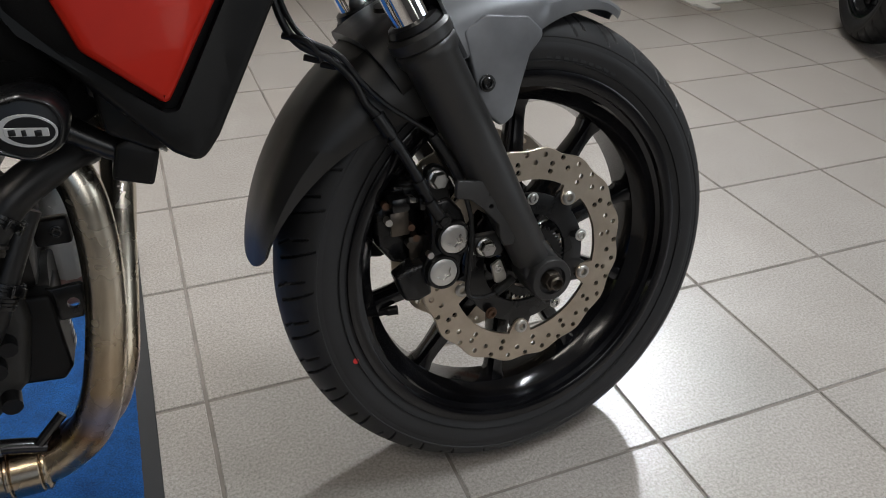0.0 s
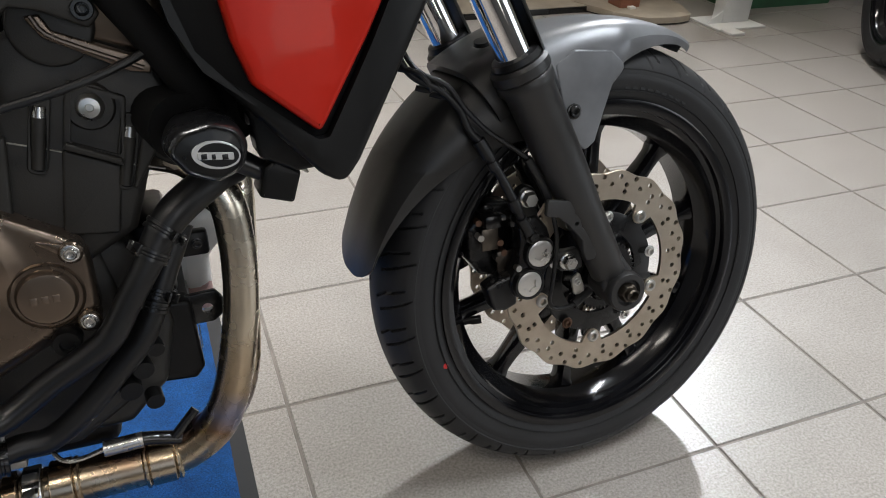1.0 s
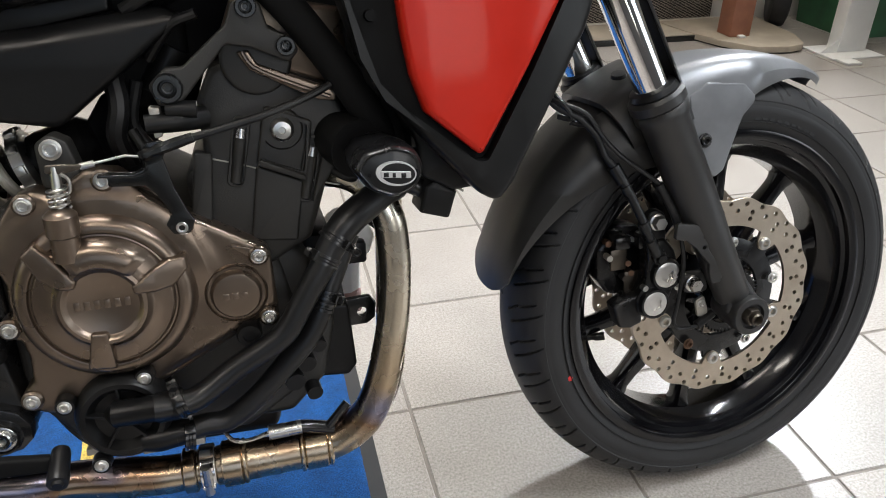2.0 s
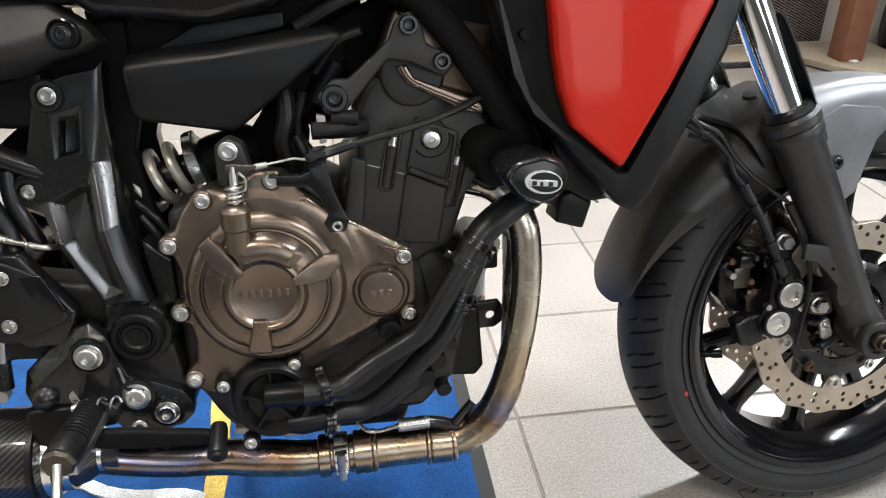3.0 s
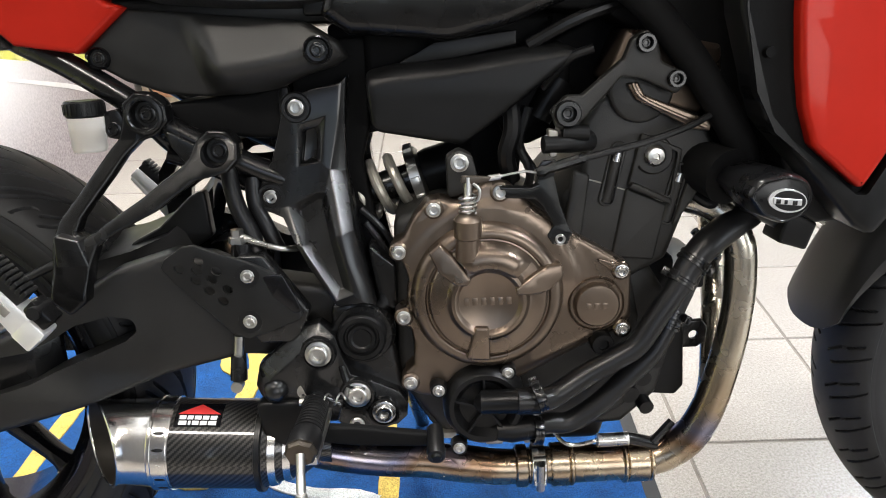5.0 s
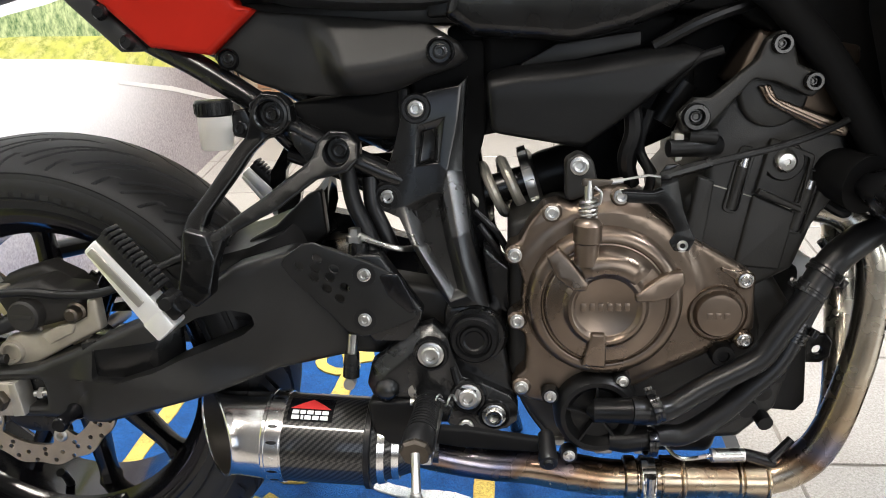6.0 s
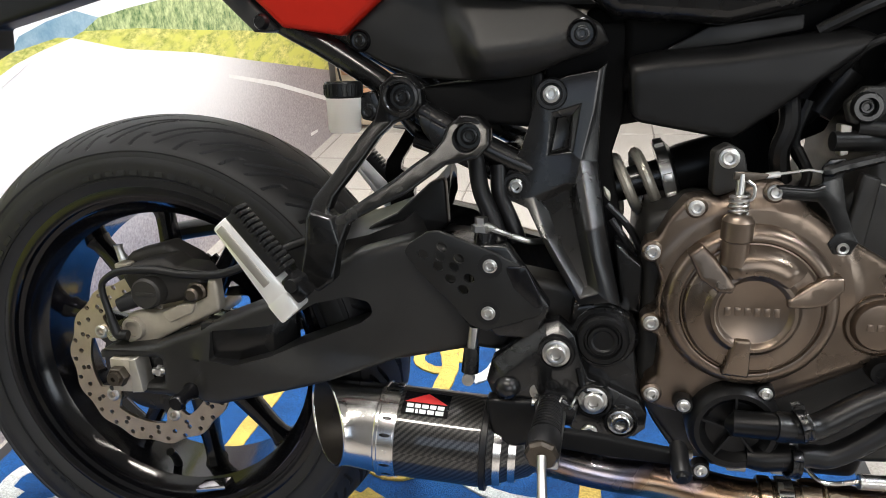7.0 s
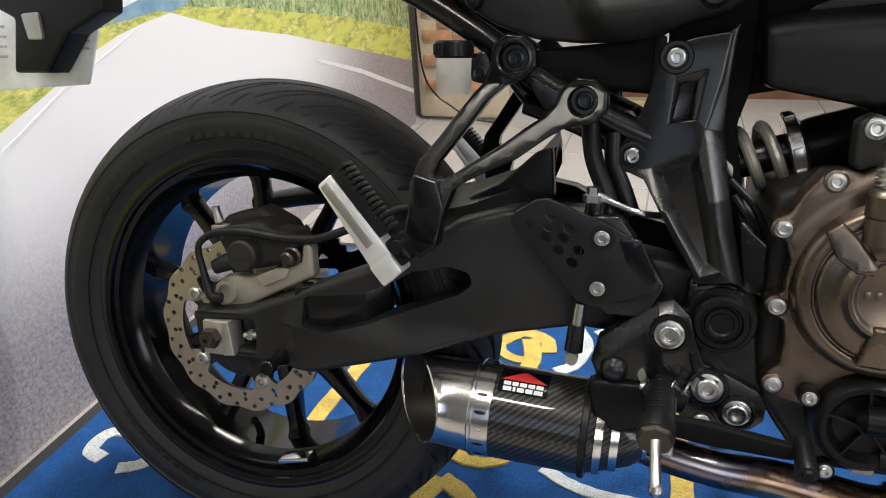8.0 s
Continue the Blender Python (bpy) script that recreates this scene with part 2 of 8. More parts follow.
def circle(x, z, r, n=20, rz=None, turn=0.0):
    rz = rz or r
    ca, sa = math.cos(radians(turn)), math.sin(radians(turn))
    res = []
    for k in range(n):
        a, b = r * math.cos(2 * math.pi * k / n), rz * math.sin(2 * math.pi * k / n)
        res.append((x + a * ca - b * sa, z + a * sa + b * ca))
    return res


def signed(poly):
    return sum(p[0] * q[1] - q[0] * p[1] for p, q in zip(poly, poly[1:] + poly[:1])) / 2


def inset(poly, d):
    """The outline moved inwards by d."""
    s = 1 if signed(poly) > 0 else -1
    res = []
    n = len(poly)
    for k in range(n):
        a, b, c = (Vector(poly[(k + i) % n]) for i in (-1, 0, 1))
        u, v = (b - a), (c - b)
        if u.length < 1e-9 or v.length < 1e-9:
            res.append((b.x, b.y))
            continue
        n1, n2 = Vector((-u.y, u.x)).normalized() * s, Vector((-v.y, v.x)).normalized() * s
        m = n1 + n2
        m = m / max(m.length_squared / 2, 0.5)
        res.append((b.x + m.x * d, b.y + m.y * d))
    return res


def plate(outline, y0, y1, edge=0.002, holes=(), steps=3, bm=None, bend=None, grid=0.0):
    """A plate with the given outline in x and z, from its outer face y0 to its back y1, with a rounded outer edge and holes cut through.
    bend(x, z): how far a place is pushed outwards; grid: the spacing of the extra cuts that let it curve."""
    own = bmesh.new()
    back = y1 > y0
    sgn = 1 if back else -1
    loops = []
    for k in range(steps + 1):
        a = math.pi / 2 * k / steps
        loops.append((inset(outline, edge * (1 - math.sin(a))), y0 + sgn * edge * (1 - math.cos(a))))
    loops.append((outline, y1))
    rings = [[own.verts.new((x, y, z)) for x, z in lp] for lp, y in loops]
    n = len(outline)
    for r1, r2 in zip(rings, rings[1:]):
        for k in range(n):
            own.faces.new((r1[k], r1[(k + 1) % n], r2[(k + 1) % n], r2[k]))
    front = [own.edges.get((rings[0][k], rings[0][(k + 1) % n])) for k in range(n)]
    rear = [own.edges.get((rings[-1][k], rings[-1][(k + 1) % n])) for k in range(n)]
    for h in holes:
        ra = [own.verts.new((x, y0, z)) for x, z in h]
        rb = [own.verts.new((x, y1, z)) for x, z in h]
        for k in range(len(h)):
            own.faces.new((ra[k], ra[(k + 1) % len(h)], rb[(k + 1) % len(h)], rb[k]))
        front += [own.edges.get((ra[k], ra[(k + 1) % len(h)])) for k in range(len(h))]
        rear += [own.edges.get((rb[k], rb[(k + 1) % len(h)])) for k in range(len(h))]
    bmesh.ops.triangle_fill(own, use_beauty=True, edges=front, normal=(0, -1, 0))
    bmesh.ops.triangle_fill(own, use_beauty=True, edges=rear, normal=(0, 1, 0))
    if bend:
        if grid:
            xs, zs = [p[0] for p in outline], [p[1] for p in outline]
            for axis, lo, hi in ((0, min(xs), max(xs)), (2, min(zs), max(zs))):
                k = math.floor(lo / grid) + 1
                while k * grid < hi:
                    co, no = [0, 0, 0], [0, 0, 0]
                    co[axis], no[axis] = k * grid, 1
                    bmesh.ops.bisect_plane(own, geom=own.verts[:] + own.edges[:] + own.faces[:], plane_co=co, plane_no=no, dist=1e-5)
                    k += 1
        for v in own.verts:
            v.co.y -= bend(v.co.x, v.co.z)
    return merge(bm, own)


def merge(bm, own):
    """Adds one bmesh to another."""
    if bm is None:
        return own
    me = bpy.data.meshes.new("t")
    own.to_mesh(me)
    own.free()
    bm.from_mesh(me)
    bpy.data.meshes.remove(me)
    return bm


def lathe(profile, m, seg=32, bm=None, closed=False):
    """Turns a profile of (radius, height) about the own z axis of the pose m."""
    bm = bm or bmesh.new()
    rings = []
    for r, h in profile:
        if r < 1e-6:
            rings.append([bm.verts.new(m @ Vector((0, 0, h)))])
        else:
            rings.append([bm.verts.new(m @ Vector((r * math.cos(2 * math.pi * k / seg), r * math.sin(2 * math.pi * k / seg), h))) for k in range(seg)])
    pairs = list(zip(rings, rings[1:])) + ([(rings[-1], rings[0])] if closed else [])
    for a, b in pairs:
        for k in range(seg):
            j = (k + 1) % seg
            if len(a) == 1 and len(b) == 1:
                continue
            if len(a) == 1:
                bm.faces.new((a[0], b[k], b[j]))
            elif len(b) == 1:
                bm.faces.new((a[k], a[j], b[0]))
            else:
                bm.faces.new((a[k], a[j], b[j], b[k]))
    if not closed:
        for ring in (rings[0], rings[-1]):
            if len(ring) > 1:
                bm.faces.new(ring)
    return bm


def spline(pts, n=8):
    """Points along a smooth line through the given ones."""
    p = [Vector(q) for q in pts]
    p = [2 * p[0] - p[1]] + p + [2 * p[-1] - p[-2]]
    res = []
    for a, b, c, d in zip(p, p[1:], p[2:], p[3:]):
        for k in range(n):
            t = k / n
            res.append(0.5 * (2 * b + (c - a) * t + (2 * a - 5 * b + 4 * c - d) * t * t + (3 * b - a - 3 * c + d) * t**3))
    return res + [p[-2]]


def tube(pts, r, seg=16, n=8, bm=None, flat=1.0, up=None, sq=1.0):
    """A round bar or pipe along a smooth line. r: a radius, or one for each given point; flat: its width across over its height; sq below 1 squares its section."""
    bm = bm or bmesh.new()
    line = spline(pts, n) if n > 1 else [Vector(q) for q in pts]
    rs = [r] * len(pts) if isinstance(r, (int, float)) else list(r)
    rad = [rs[min(int(k / max(n, 1)), len(rs) - 1)] * (1 - (k % n) / n) + rs[min(int(k / n) + 1, len(rs) - 1)] * ((k % n) / n) for k in range(len(line))]
    t0 = (line[1] - line[0]).normalized()
    side = t0.cross(Vector(up) if up else (Vector((0, 0, 1)) if abs(t0.z) < 0.9 else Vector((0, 1, 0)))).normalized()
    rings = []
    for k, p in enumerate(line):
        t = (line[min(k + 1, len(line) - 1)] - line[max(k - 1, 0)]).normalized()
        side = (side - t * side.dot(t)).normalized()
        over = t.cross(side)
        ring = [(math.cos(2 * math.pi * (i + 0.5) / seg), math.sin(2 * math.pi * (i + 0.5) / seg)) for i in range(seg)]
        rings.append([bm.verts.new(p + side * (rad[k] * flat * math.copysign(abs(c) ** sq, c)) + over * (rad[k] * math.copysign(abs(s) ** sq, s))) for c, s in ring])
    for a, b in zip(rings, rings[1:]):
        for i in range(seg):
            j = (i + 1) % seg
            bm.faces.new((a[i], a[j], b[j], b[i]))
    bm.faces.new(rings[0]), bm.faces.new(rings[-1])
    return bm


def loft(loops, bm=None, caps=True):
    """A skin over closed loops that all have the same number of points."""
    bm = bm or bmesh.new()
    rings = [[bm.verts.new(p) for p in lp] for lp in loops]
    for a, b in zip(rings, rings[1:]):
        for k in range(len(a)):
            j = (k + 1) % len(a)
            bm.faces.new((a[k], a[j], b[j], b[k]))
    if caps:
        bm.faces.new(rings[0]), bm.faces.new(rings[-1])
    return bm


def box(x0, x1, y0, y1, z0, z1, edge=0.002, m=None, bm=None):
    own = bmesh.new()
    bmesh.ops.create_cube(own, size=1)
    for v in own.verts:
        v.co = Vector(((x0 + x1) / 2 + v.co.x * (x1 - x0), (y0 + y1) / 2 + v.co.y * (y1 - y0), (z0 + z1) / 2 + v.co.z * (z1 - z0)))
    if edge:
        bmesh.ops.bevel(own, geom=own.edges[:], offset=edge, segments=2, profile=0.5, affect="EDGES")
    if m:
        bmesh.ops.transform(own, matrix=m, verts=own.verts)
    return merge(bm, own)


def facets(points, faces, back, edge=0.0012):
    """A cast part with flat facets: points of (x, z, y), faces by their numbers, sides carried back to y = back, and every sharp edge eased."""
    bm = bmesh.new()
    vs = [bm.verts.new((x, y, z)) for x, z, y in points]
    for f in faces:
        bm.faces.new([vs[k] for k in f])
    rim = [e for e in bm.edges if len(e.link_faces) == 1]
    made = bmesh.ops.extrude_edge_only(bm, edges=rim)["geom"]
    for v in made:
        if isinstance(v, bmesh.types.BMVert):
            v.co.y = back
    bmesh.ops.recalc_face_normals(bm, faces=bm.faces)
    sharp = [e for e in bm.edges if len(e.link_faces) == 2 and e.calc_face_angle() > radians(9) and all(abs(v.co.y - back) > 1e-6 for v in e.verts)]
    bmesh.ops.bevel(bm, geom=sharp, offset=edge, segments=2, profile=0.5, affect="EDGES", clamp_overlap=True)
    return bm


def hexagon(r, depth, m, bm):
    """A six-sided head."""
    return lathe([(0, 0), (r, 0), (r, depth * 0.8), (r * 0.88, depth), (0, depth)], m, 6, bm)


def bolt_bm(r, m, head=0.32, flange=True, socket=True, seg=20):
    """A bolt head: washer flange, rounded head and a hexagon socket."""
    h = r * head * 1.6
    prof = [(r, 0), (r, h * 0.22), (r * 0.94, h * 0.3)] if flange else []
    top = 0.72 if flange else 1.0
    prof += [(r * top, h * 0.3 if flange else 0), (r * top, h * 0.82), (r * (top - 0.1), h)]
    bm = lathe(prof + ([(r * 0.42, h), (r * 0.38, h * 0.96), (r * 0.36, h * 0.35), (0, h * 0.35)] if socket else [(0, h)]), m, seg)
    return bm


def bolt(x, y, z, r, parent, material=None, name="bolt", **kw):
    return part(name, bolt_bm(r, out(x, y, z), **kw), material or STEEL, parent)

# ---- the setting ----
TILE_SIZE, GAP = 0.3, 0.0052
X0, X1, Y0, Y1, H = -1.535, 4.3, -3.4, 2.62, 3.0


def slab(name, x0, x1, y0, y1, z0, z1, material, label=""):
    ob = part(name, box(x0, x1, y0, y1, z0, z1, 0), material, None)
    return tagged(ob, label, kind="structure")


floor = slab("floor", X0 - 0.4, X1, Y0, Y1, -0.12, -0.0025, GROUT, "light beige speckled ceramic floor tiles with dark grout")
slab("ceiling", X0 - 0.2, X1, Y0, Y1, H, H + 0.1, CEILING_PAINT, "plain white ceiling")
slab("wall_north", X0 - 0.2, X1, Y1, Y1 + 0.15, 0, H, WALL_PAINT, "plain light wall behind the motorcycle")
bm = plate([(Y0, 0), (Y1, 0), (Y1, H), (Y0, H)], 0, 0.15, 0.001, [[(-3.25, 0.5), (-1.15, 0.5), (-1.15, 2.4), (-3.25, 2.4)]])
for v in bm.verts:
    v.co = Vector((X1 + v.co.y, v.co.x, v.co.z))
tagged(part("wall_east", bm, WALL_PAINT, None), "plain light wall with a shop window opening", kind="structure")
# West and south walls are out of view, darkened to keep reflections low.
slab("wall_west", X0 - 0.2, X0 - 0.03, Y0, Y1, 0, H, LOW_BOUNCE_PAINT, "wall carrying the printed backdrop, darkened to dim its reflected light")
south = part("wall_south", plate([(X0, 0), (X1, 0), (X1, H), (X0, H)], Y0 - 0.15, Y0, 0.001, [[(-1.3, 0.9), (1.7, 0.9), (1.7, 2.5), (-1.3, 2.5)]]), LOW_BOUNCE_PAINT, None)
tagged(south, "unseen wall with a wide shop window opening, darkened to dim its reflected light", kind="structure")
slab("baseboard", -1.0, 1.2, Y1 - 0.02, Y1 - 0.002, 0.0, 0.09, stuff("brown_wood_trim", (0.22, 0.10, 0.05), 0.5), "brown wooden baseboard")


def lying(bm, lift=0.0):
    """Turns a plate drawn in x and z into one that lies in x and y, its outer face up."""
    for v in bm.verts:
        v.co = Vector((v.co.x, v.co.z, lift - v.co.y))
    return bm


def stroke(points, width, top, n=6, base=0.006):
    """A flat ribbon of carpet pile along a smooth line of (x, y)."""
    line = spline([(x, y, 0) for x, y in points], n)
    left, right = [], []
    for k, p in enumerate(line):
        t = (line[min(k + 1, len(line) - 1)] - line[max(k - 1, 0)]).normalized()
        s = Vector((-t.y, t.x, 0)) * width / 2 * (1 + 0.05 * math.sin(k * 2.1))
        left.append((p.x + s.x, p.y + s.y)), right.append((p.x - s.x, p.y - s.y))
    return lying(plate(left + right[::-1], -top, -base, 0.001, steps=1))


# the blue mat under the bike, its pile in three colours
mat_thing = tagged(new("floor_mat"), "blue carpet mat with yellow and white lettering under the motorcycle", "mat")
MX0, MX1, MY0, MY1 = -1.522, -0.072, -0.35, 0.98
part("rubber_edge", lying(plate([(MX0, MY0), (MX1, MY0), (MX1, MY1), (MX0, MY1)], -0.004, -0.0005, 0.0015)), MAT_EDGE, mat_thing, "dark grey rubber edge strip")
pile = bmesh.new()
nx, ny = 120, 110
px0, px1, py0, py1 = MX0 + 0.024, MX1 - 0.024, MY0 + 0.024, MY1 - 0.024
grid_v = [[pile.verts.new((px0 + (px1 - px0) * i / nx + (random.uniform(-0.0004, 0.0004) if i in (0, nx) else 0), py0 + (py1 - py0) * j / ny, (0.004 if i in (0, nx) or j in (0, ny) else 0.0085 + random.uniform(-0.0007, 0.0007)))) for j in range(ny + 1)] for i in range(nx + 1)]
for i in range(nx):
    for j in range(ny):
        pile.faces.new((grid_v[i][j], grid_v[i + 1][j], grid_v[i + 1][j + 1], grid_v[i][j + 1]))
part("carpet", pile, BLUE_PILE, mat_thing, "blue carpet face")
YELLOW_STROKES = [
    ([(-0.496, 0.14), (-0.497, 0.27), (-0.513, 0.43), (-0.52, 0.47)], 0.033),
    ([(-1.10, 0.18), (-1.097, 0.30), (-1.085, 0.44), (-1.08, 0.49)], 0.032),
    ([(-0.838, 0.585), (-0.80, 0.622), (-0.755, 0.605), (-0.742, 0.56)], 0.03),
    ([(-0.84, 0.58), (-0.832, 0.548), (-0.80, 0.527), (-0.765, 0.53)], 0.022),
    ([(-0.785, 0.60), (-0.77, 0.54), (-0.775, 0.46), (-0.785, 0.42)], 0.034),
    ([(-0.87, 0.30), (-0.85, 0.255), (-0.80, 0.238), (-0.755, 0.265), (-0.74, 0.31)], 0.034),
    ([(-0.875, 0.08), (-0.865, 0.13), (-0.845, 0.185)], 0.03),
    ([(-0.845, 0.185), (-0.80, 0.155), (-0.775, 0.10)], 0.03),
]
WHITE_STROKES = [
    ([(-1.32, 0.15), (-1.37, 0.175), (-1.43, 0.165), (-1.435, 0.12), (-1.40, 0.105)], 0.026),
    ([(-1.36, 0.09), (-1.33, 0.105), (-1.30, 0.14)], 0.024),
    ([(-0.70, 0.245), (-0.66, 0.22), (-0.61, 0.205), (-0.55, 0.20), (-0.51, 0.185)], 0.022),
    ([(-0.70, 0.66), (-0.675, 0.60), (-0.69, 0.53), (-0.72, 0.50)], 0.026),
    ([(-0.66, 0.66), (-0.62, 0.62)], 0.024),
]
for k, (line, w) in enumerate(YELLOW_STROKES):
    part("letter_stroke", stroke(line, w, 0.0108 + 0.0005 * k), YELLOW_PILE, mat_thing, "yellow carpet lettering")
for k, (line, w) in enumerate(WHITE_STROKES):
    part("letter_stroke", stroke(line, w, 0.0106 + 0.0005 * k), WHITE_PILE, mat_thing, "white carpet lettering")


# the printed backdrop: a country road, flat on the west wall
def print_mat(name, a, b, scale=30.0, detail=5, rough=0.45, extra=None, stretch=(1, 1, 1), third=None, lo=0.32, hi=0.68):
    """Printed ink in two tones, broken up by a stretched noise, with patches of a third tone."""
    m, nt, bs = nodes_of(name)
    v = coords(nt)
    n = noise_of(nt, coords(nt, scale=stretch), scale, detail, 0.75)
    col = ramp(nt, n, [(lo, a), (hi, b)])
    if third:
        mix = nt.nodes.new("ShaderNodeMixRGB")
        nt.links.new(ramp(nt, noise_of(nt, coords(nt, scale=stretch), scale * 0.3, 3), [(0.44, (0, 0, 0)), (0.60, (1, 1, 1))]), mix.inputs[0])
        nt.links.new(col, mix.inputs[1])
        mix.inputs[2].default_value = (*third, 1)
        col = mix.outputs[0]
    if extra:
        col = extra(nt, v, col)
    nt.links.new(col, bs.inputs["Base Color"])
    bs.inputs["Roughness"].default_value = rough
    return m


def pale_middle(nt, v, col):
    """The print's road turns nearly white in its middle distance."""
    sep = nt.nodes.new("ShaderNodeSeparateXYZ")
    nt.links.new(v, sep.inputs[0])
    a = nt.nodes.new("ShaderNodeMapRange")
    a.interpolation_type = "SMOOTHSTEP"
    a.inputs["From Min"].default_value, a.inputs["From Max"].default_value = 0.12, 0.46
    nt.links.new(sep.outputs[2], a.inputs["Value"])
    d = nt.nodes.new("ShaderNodeMapRange")
    d.interpolation_type = "SMOOTHSTEP"
    d.inputs["From Min"].default_value, d.inputs["From Max"].default_value = 1.85, 1.15
    nt.links.new(sep.outputs[1], d.inputs["Value"])
    mul = nt.nodes.new("ShaderNodeMath")
    mul.operation = "MULTIPLY"
    nt.links.new(a.outputs[0], mul.inputs[0]), nt.links.new(d.outputs[0], mul.inputs[1])
    mix = nt.nodes.new("ShaderNodeMixRGB")
    nt.links.new(mul.outputs[0], mix.inputs[0])
    nt.links.new(col, mix.inputs[1])
    mix.inputs[2].default_value = (0.86, 0.84, 0.84, 1)
    return mix.outputs[0]


P_ROAD = print_mat("printed_road", (0.20, 0.175, 0.185), (0.46, 0.415, 0.425), 150, 6, extra=pale_middle, lo=0.36, hi=0.64)
P_GRASS = print_mat("printed_grass", (0.24, 0.30, 0.04), (0.80, 0.74, 0.25), 48, 6, stretch=(1, 0.6, 1.6), third=(0.66, 0.66, 0.14), lo=0.36, hi=0.62)
P_TREES = print_mat("printed_trees", (0.05, 0.14, 0.04), (0.60, 0.68, 0.34), 44, 6, stretch=(1, 1.25, 0.85), lo=0.36, hi=0.62)
P_SKY = print_mat("printed_sky", (0.80, 0.84, 0.88), (0.86, 0.88, 0.90), 3, 2)
P_HILL = print_mat("printed_hills", (0.12, 0.26, 0.38), (0.36, 0.50, 0.58), 12)
P_LINE = print_mat("printed_line", (0.74, 0.72, 0.70), (0.85, 0.83, 0.82), 40)
TOP = 1.9
PRINT = [
    (P_ROAD, [(-0.6, 0.0), (2.13, 0.0), (2.13, 0.245), (1.455, 0.4265), (1.18, 0.503), (0.87, 0.573), (0.70, 0.628), (0.607, 0.621), (0.534, 0.612), (0.44, 0.590), (0.335, 0.552), (0.21, 0.513), (-0.6, 0.235)]),
    (P_GRASS, [(2.13, 0.245), (2.13, 0.365), (1.478, 0.508), (1.198, 0.558), (0.944, 0.606), (0.74, 0.634), (0.70, 0.628), (0.87, 0.573), (1.18, 0.503), (1.455, 0.4265)]),
    (P_GRASS, [(-0.6, 0.235), (0.21, 0.513), (0.335, 0.552), (0.44, 0.590), (0.534, 0.612), (0.607, 0.621), (0.70, 0.628), (0.66, 0.636), (0.52, 0.632), (0.2, 0.612), (-0.6, 0.56)]),
    (P_TREES, [(2.13, 0.365), (2.13, 0.78), (1.7, 0.71), (1.35, 0.665), (1.08, 0.654), (0.92, 0.655), (0.80, 0.652), (0.74, 0.634), (0.944, 0.606), (1.198, 0.558), (1.478, 0.508)]),
    (P_HILL, [(0.52, 0.632), (0.66, 0.636), (0.70, 0.628), (0.74, 0.634), (0.80, 0.652), (0.73, 0.676), (0.64, 0.669), (0.56, 0.656), (0.545, 0.645)]),
    (P_TREES, [(0.2, 0.612), (0.52, 0.632), (0.545, 0.645), (0.50, 0.645), (0.2, 0.645)]),
    (P_TREES, [(-0.6, 0.56), (0.2, 0.612), (0.2, 0.645), (-0.2, 0.70), (-0.6, 0.78)]),
    (P_SKY, [(-0.6, 0.78), (-0.2, 0.70), (0.2, 0.645), (0.50, 0.645), (0.545, 0.645), (0.56, 0.656), (0.64, 0.669), (0.73, 0.676), (0.80, 0.652), (0.92, 0.655), (1.08, 0.654), (1.35, 0.665), (1.7, 0.71), (2.13, 0.78), (2.13, TOP), (-0.6, TOP)]),
]
poster = tagged(new("backdrop_poster"), "large glossy printed backdrop of a country road with grass and trees", "backdrop", kind="structure")
for k, (m, shape) in enumerate(PRINT):
    bm = plate(shape, -0.012, 0, 0.0, steps=1)
    for v in bm.verts:
        v.co = Vector((X0 - 0.012 - v.co.y, v.co.x, v.co.z))
    part("print", bm, m, poster)
for shape in ([(2.128, 0.135), (2.128, 0.118), (1.633, 0.302), (1.318, 0.405), (1.318, 0.415), (1.633, 0.318)], [(0.62, 0.624), (0.363, 0.549), (0.262, 0.508), (0.1965, 0.483), (-0.59, 0.17), (-0.59, 0.155), (0.1965, 0.4735), (0.262, 0.499), (0.363, 0.543)], [(1.86, 0.075), (1.93, 0.068), (1.93, 0.058), (1.86, 0.063)]):
    bm = plate(shape, -0.0126, -0.0121, 0.0, steps=1)
    for v in bm.verts:
        v.co = Vector((X0 - 0.012 - v.co.y, v.co.x, v.co.z))
    part("road_line", bm, P_LINE, poster)

# ---- the motorcycle; its own axes: x ahead, y to its left, z up ----
bike = tagged(new("motorcycle"), "black and red motorcycle leaning on its side stand on the mat", "motorcycle")
bike.matrix_basis = pose(0, 0.092, 0, 0, 0, 0.6) @ pose(0, 0, 0, -11.5)


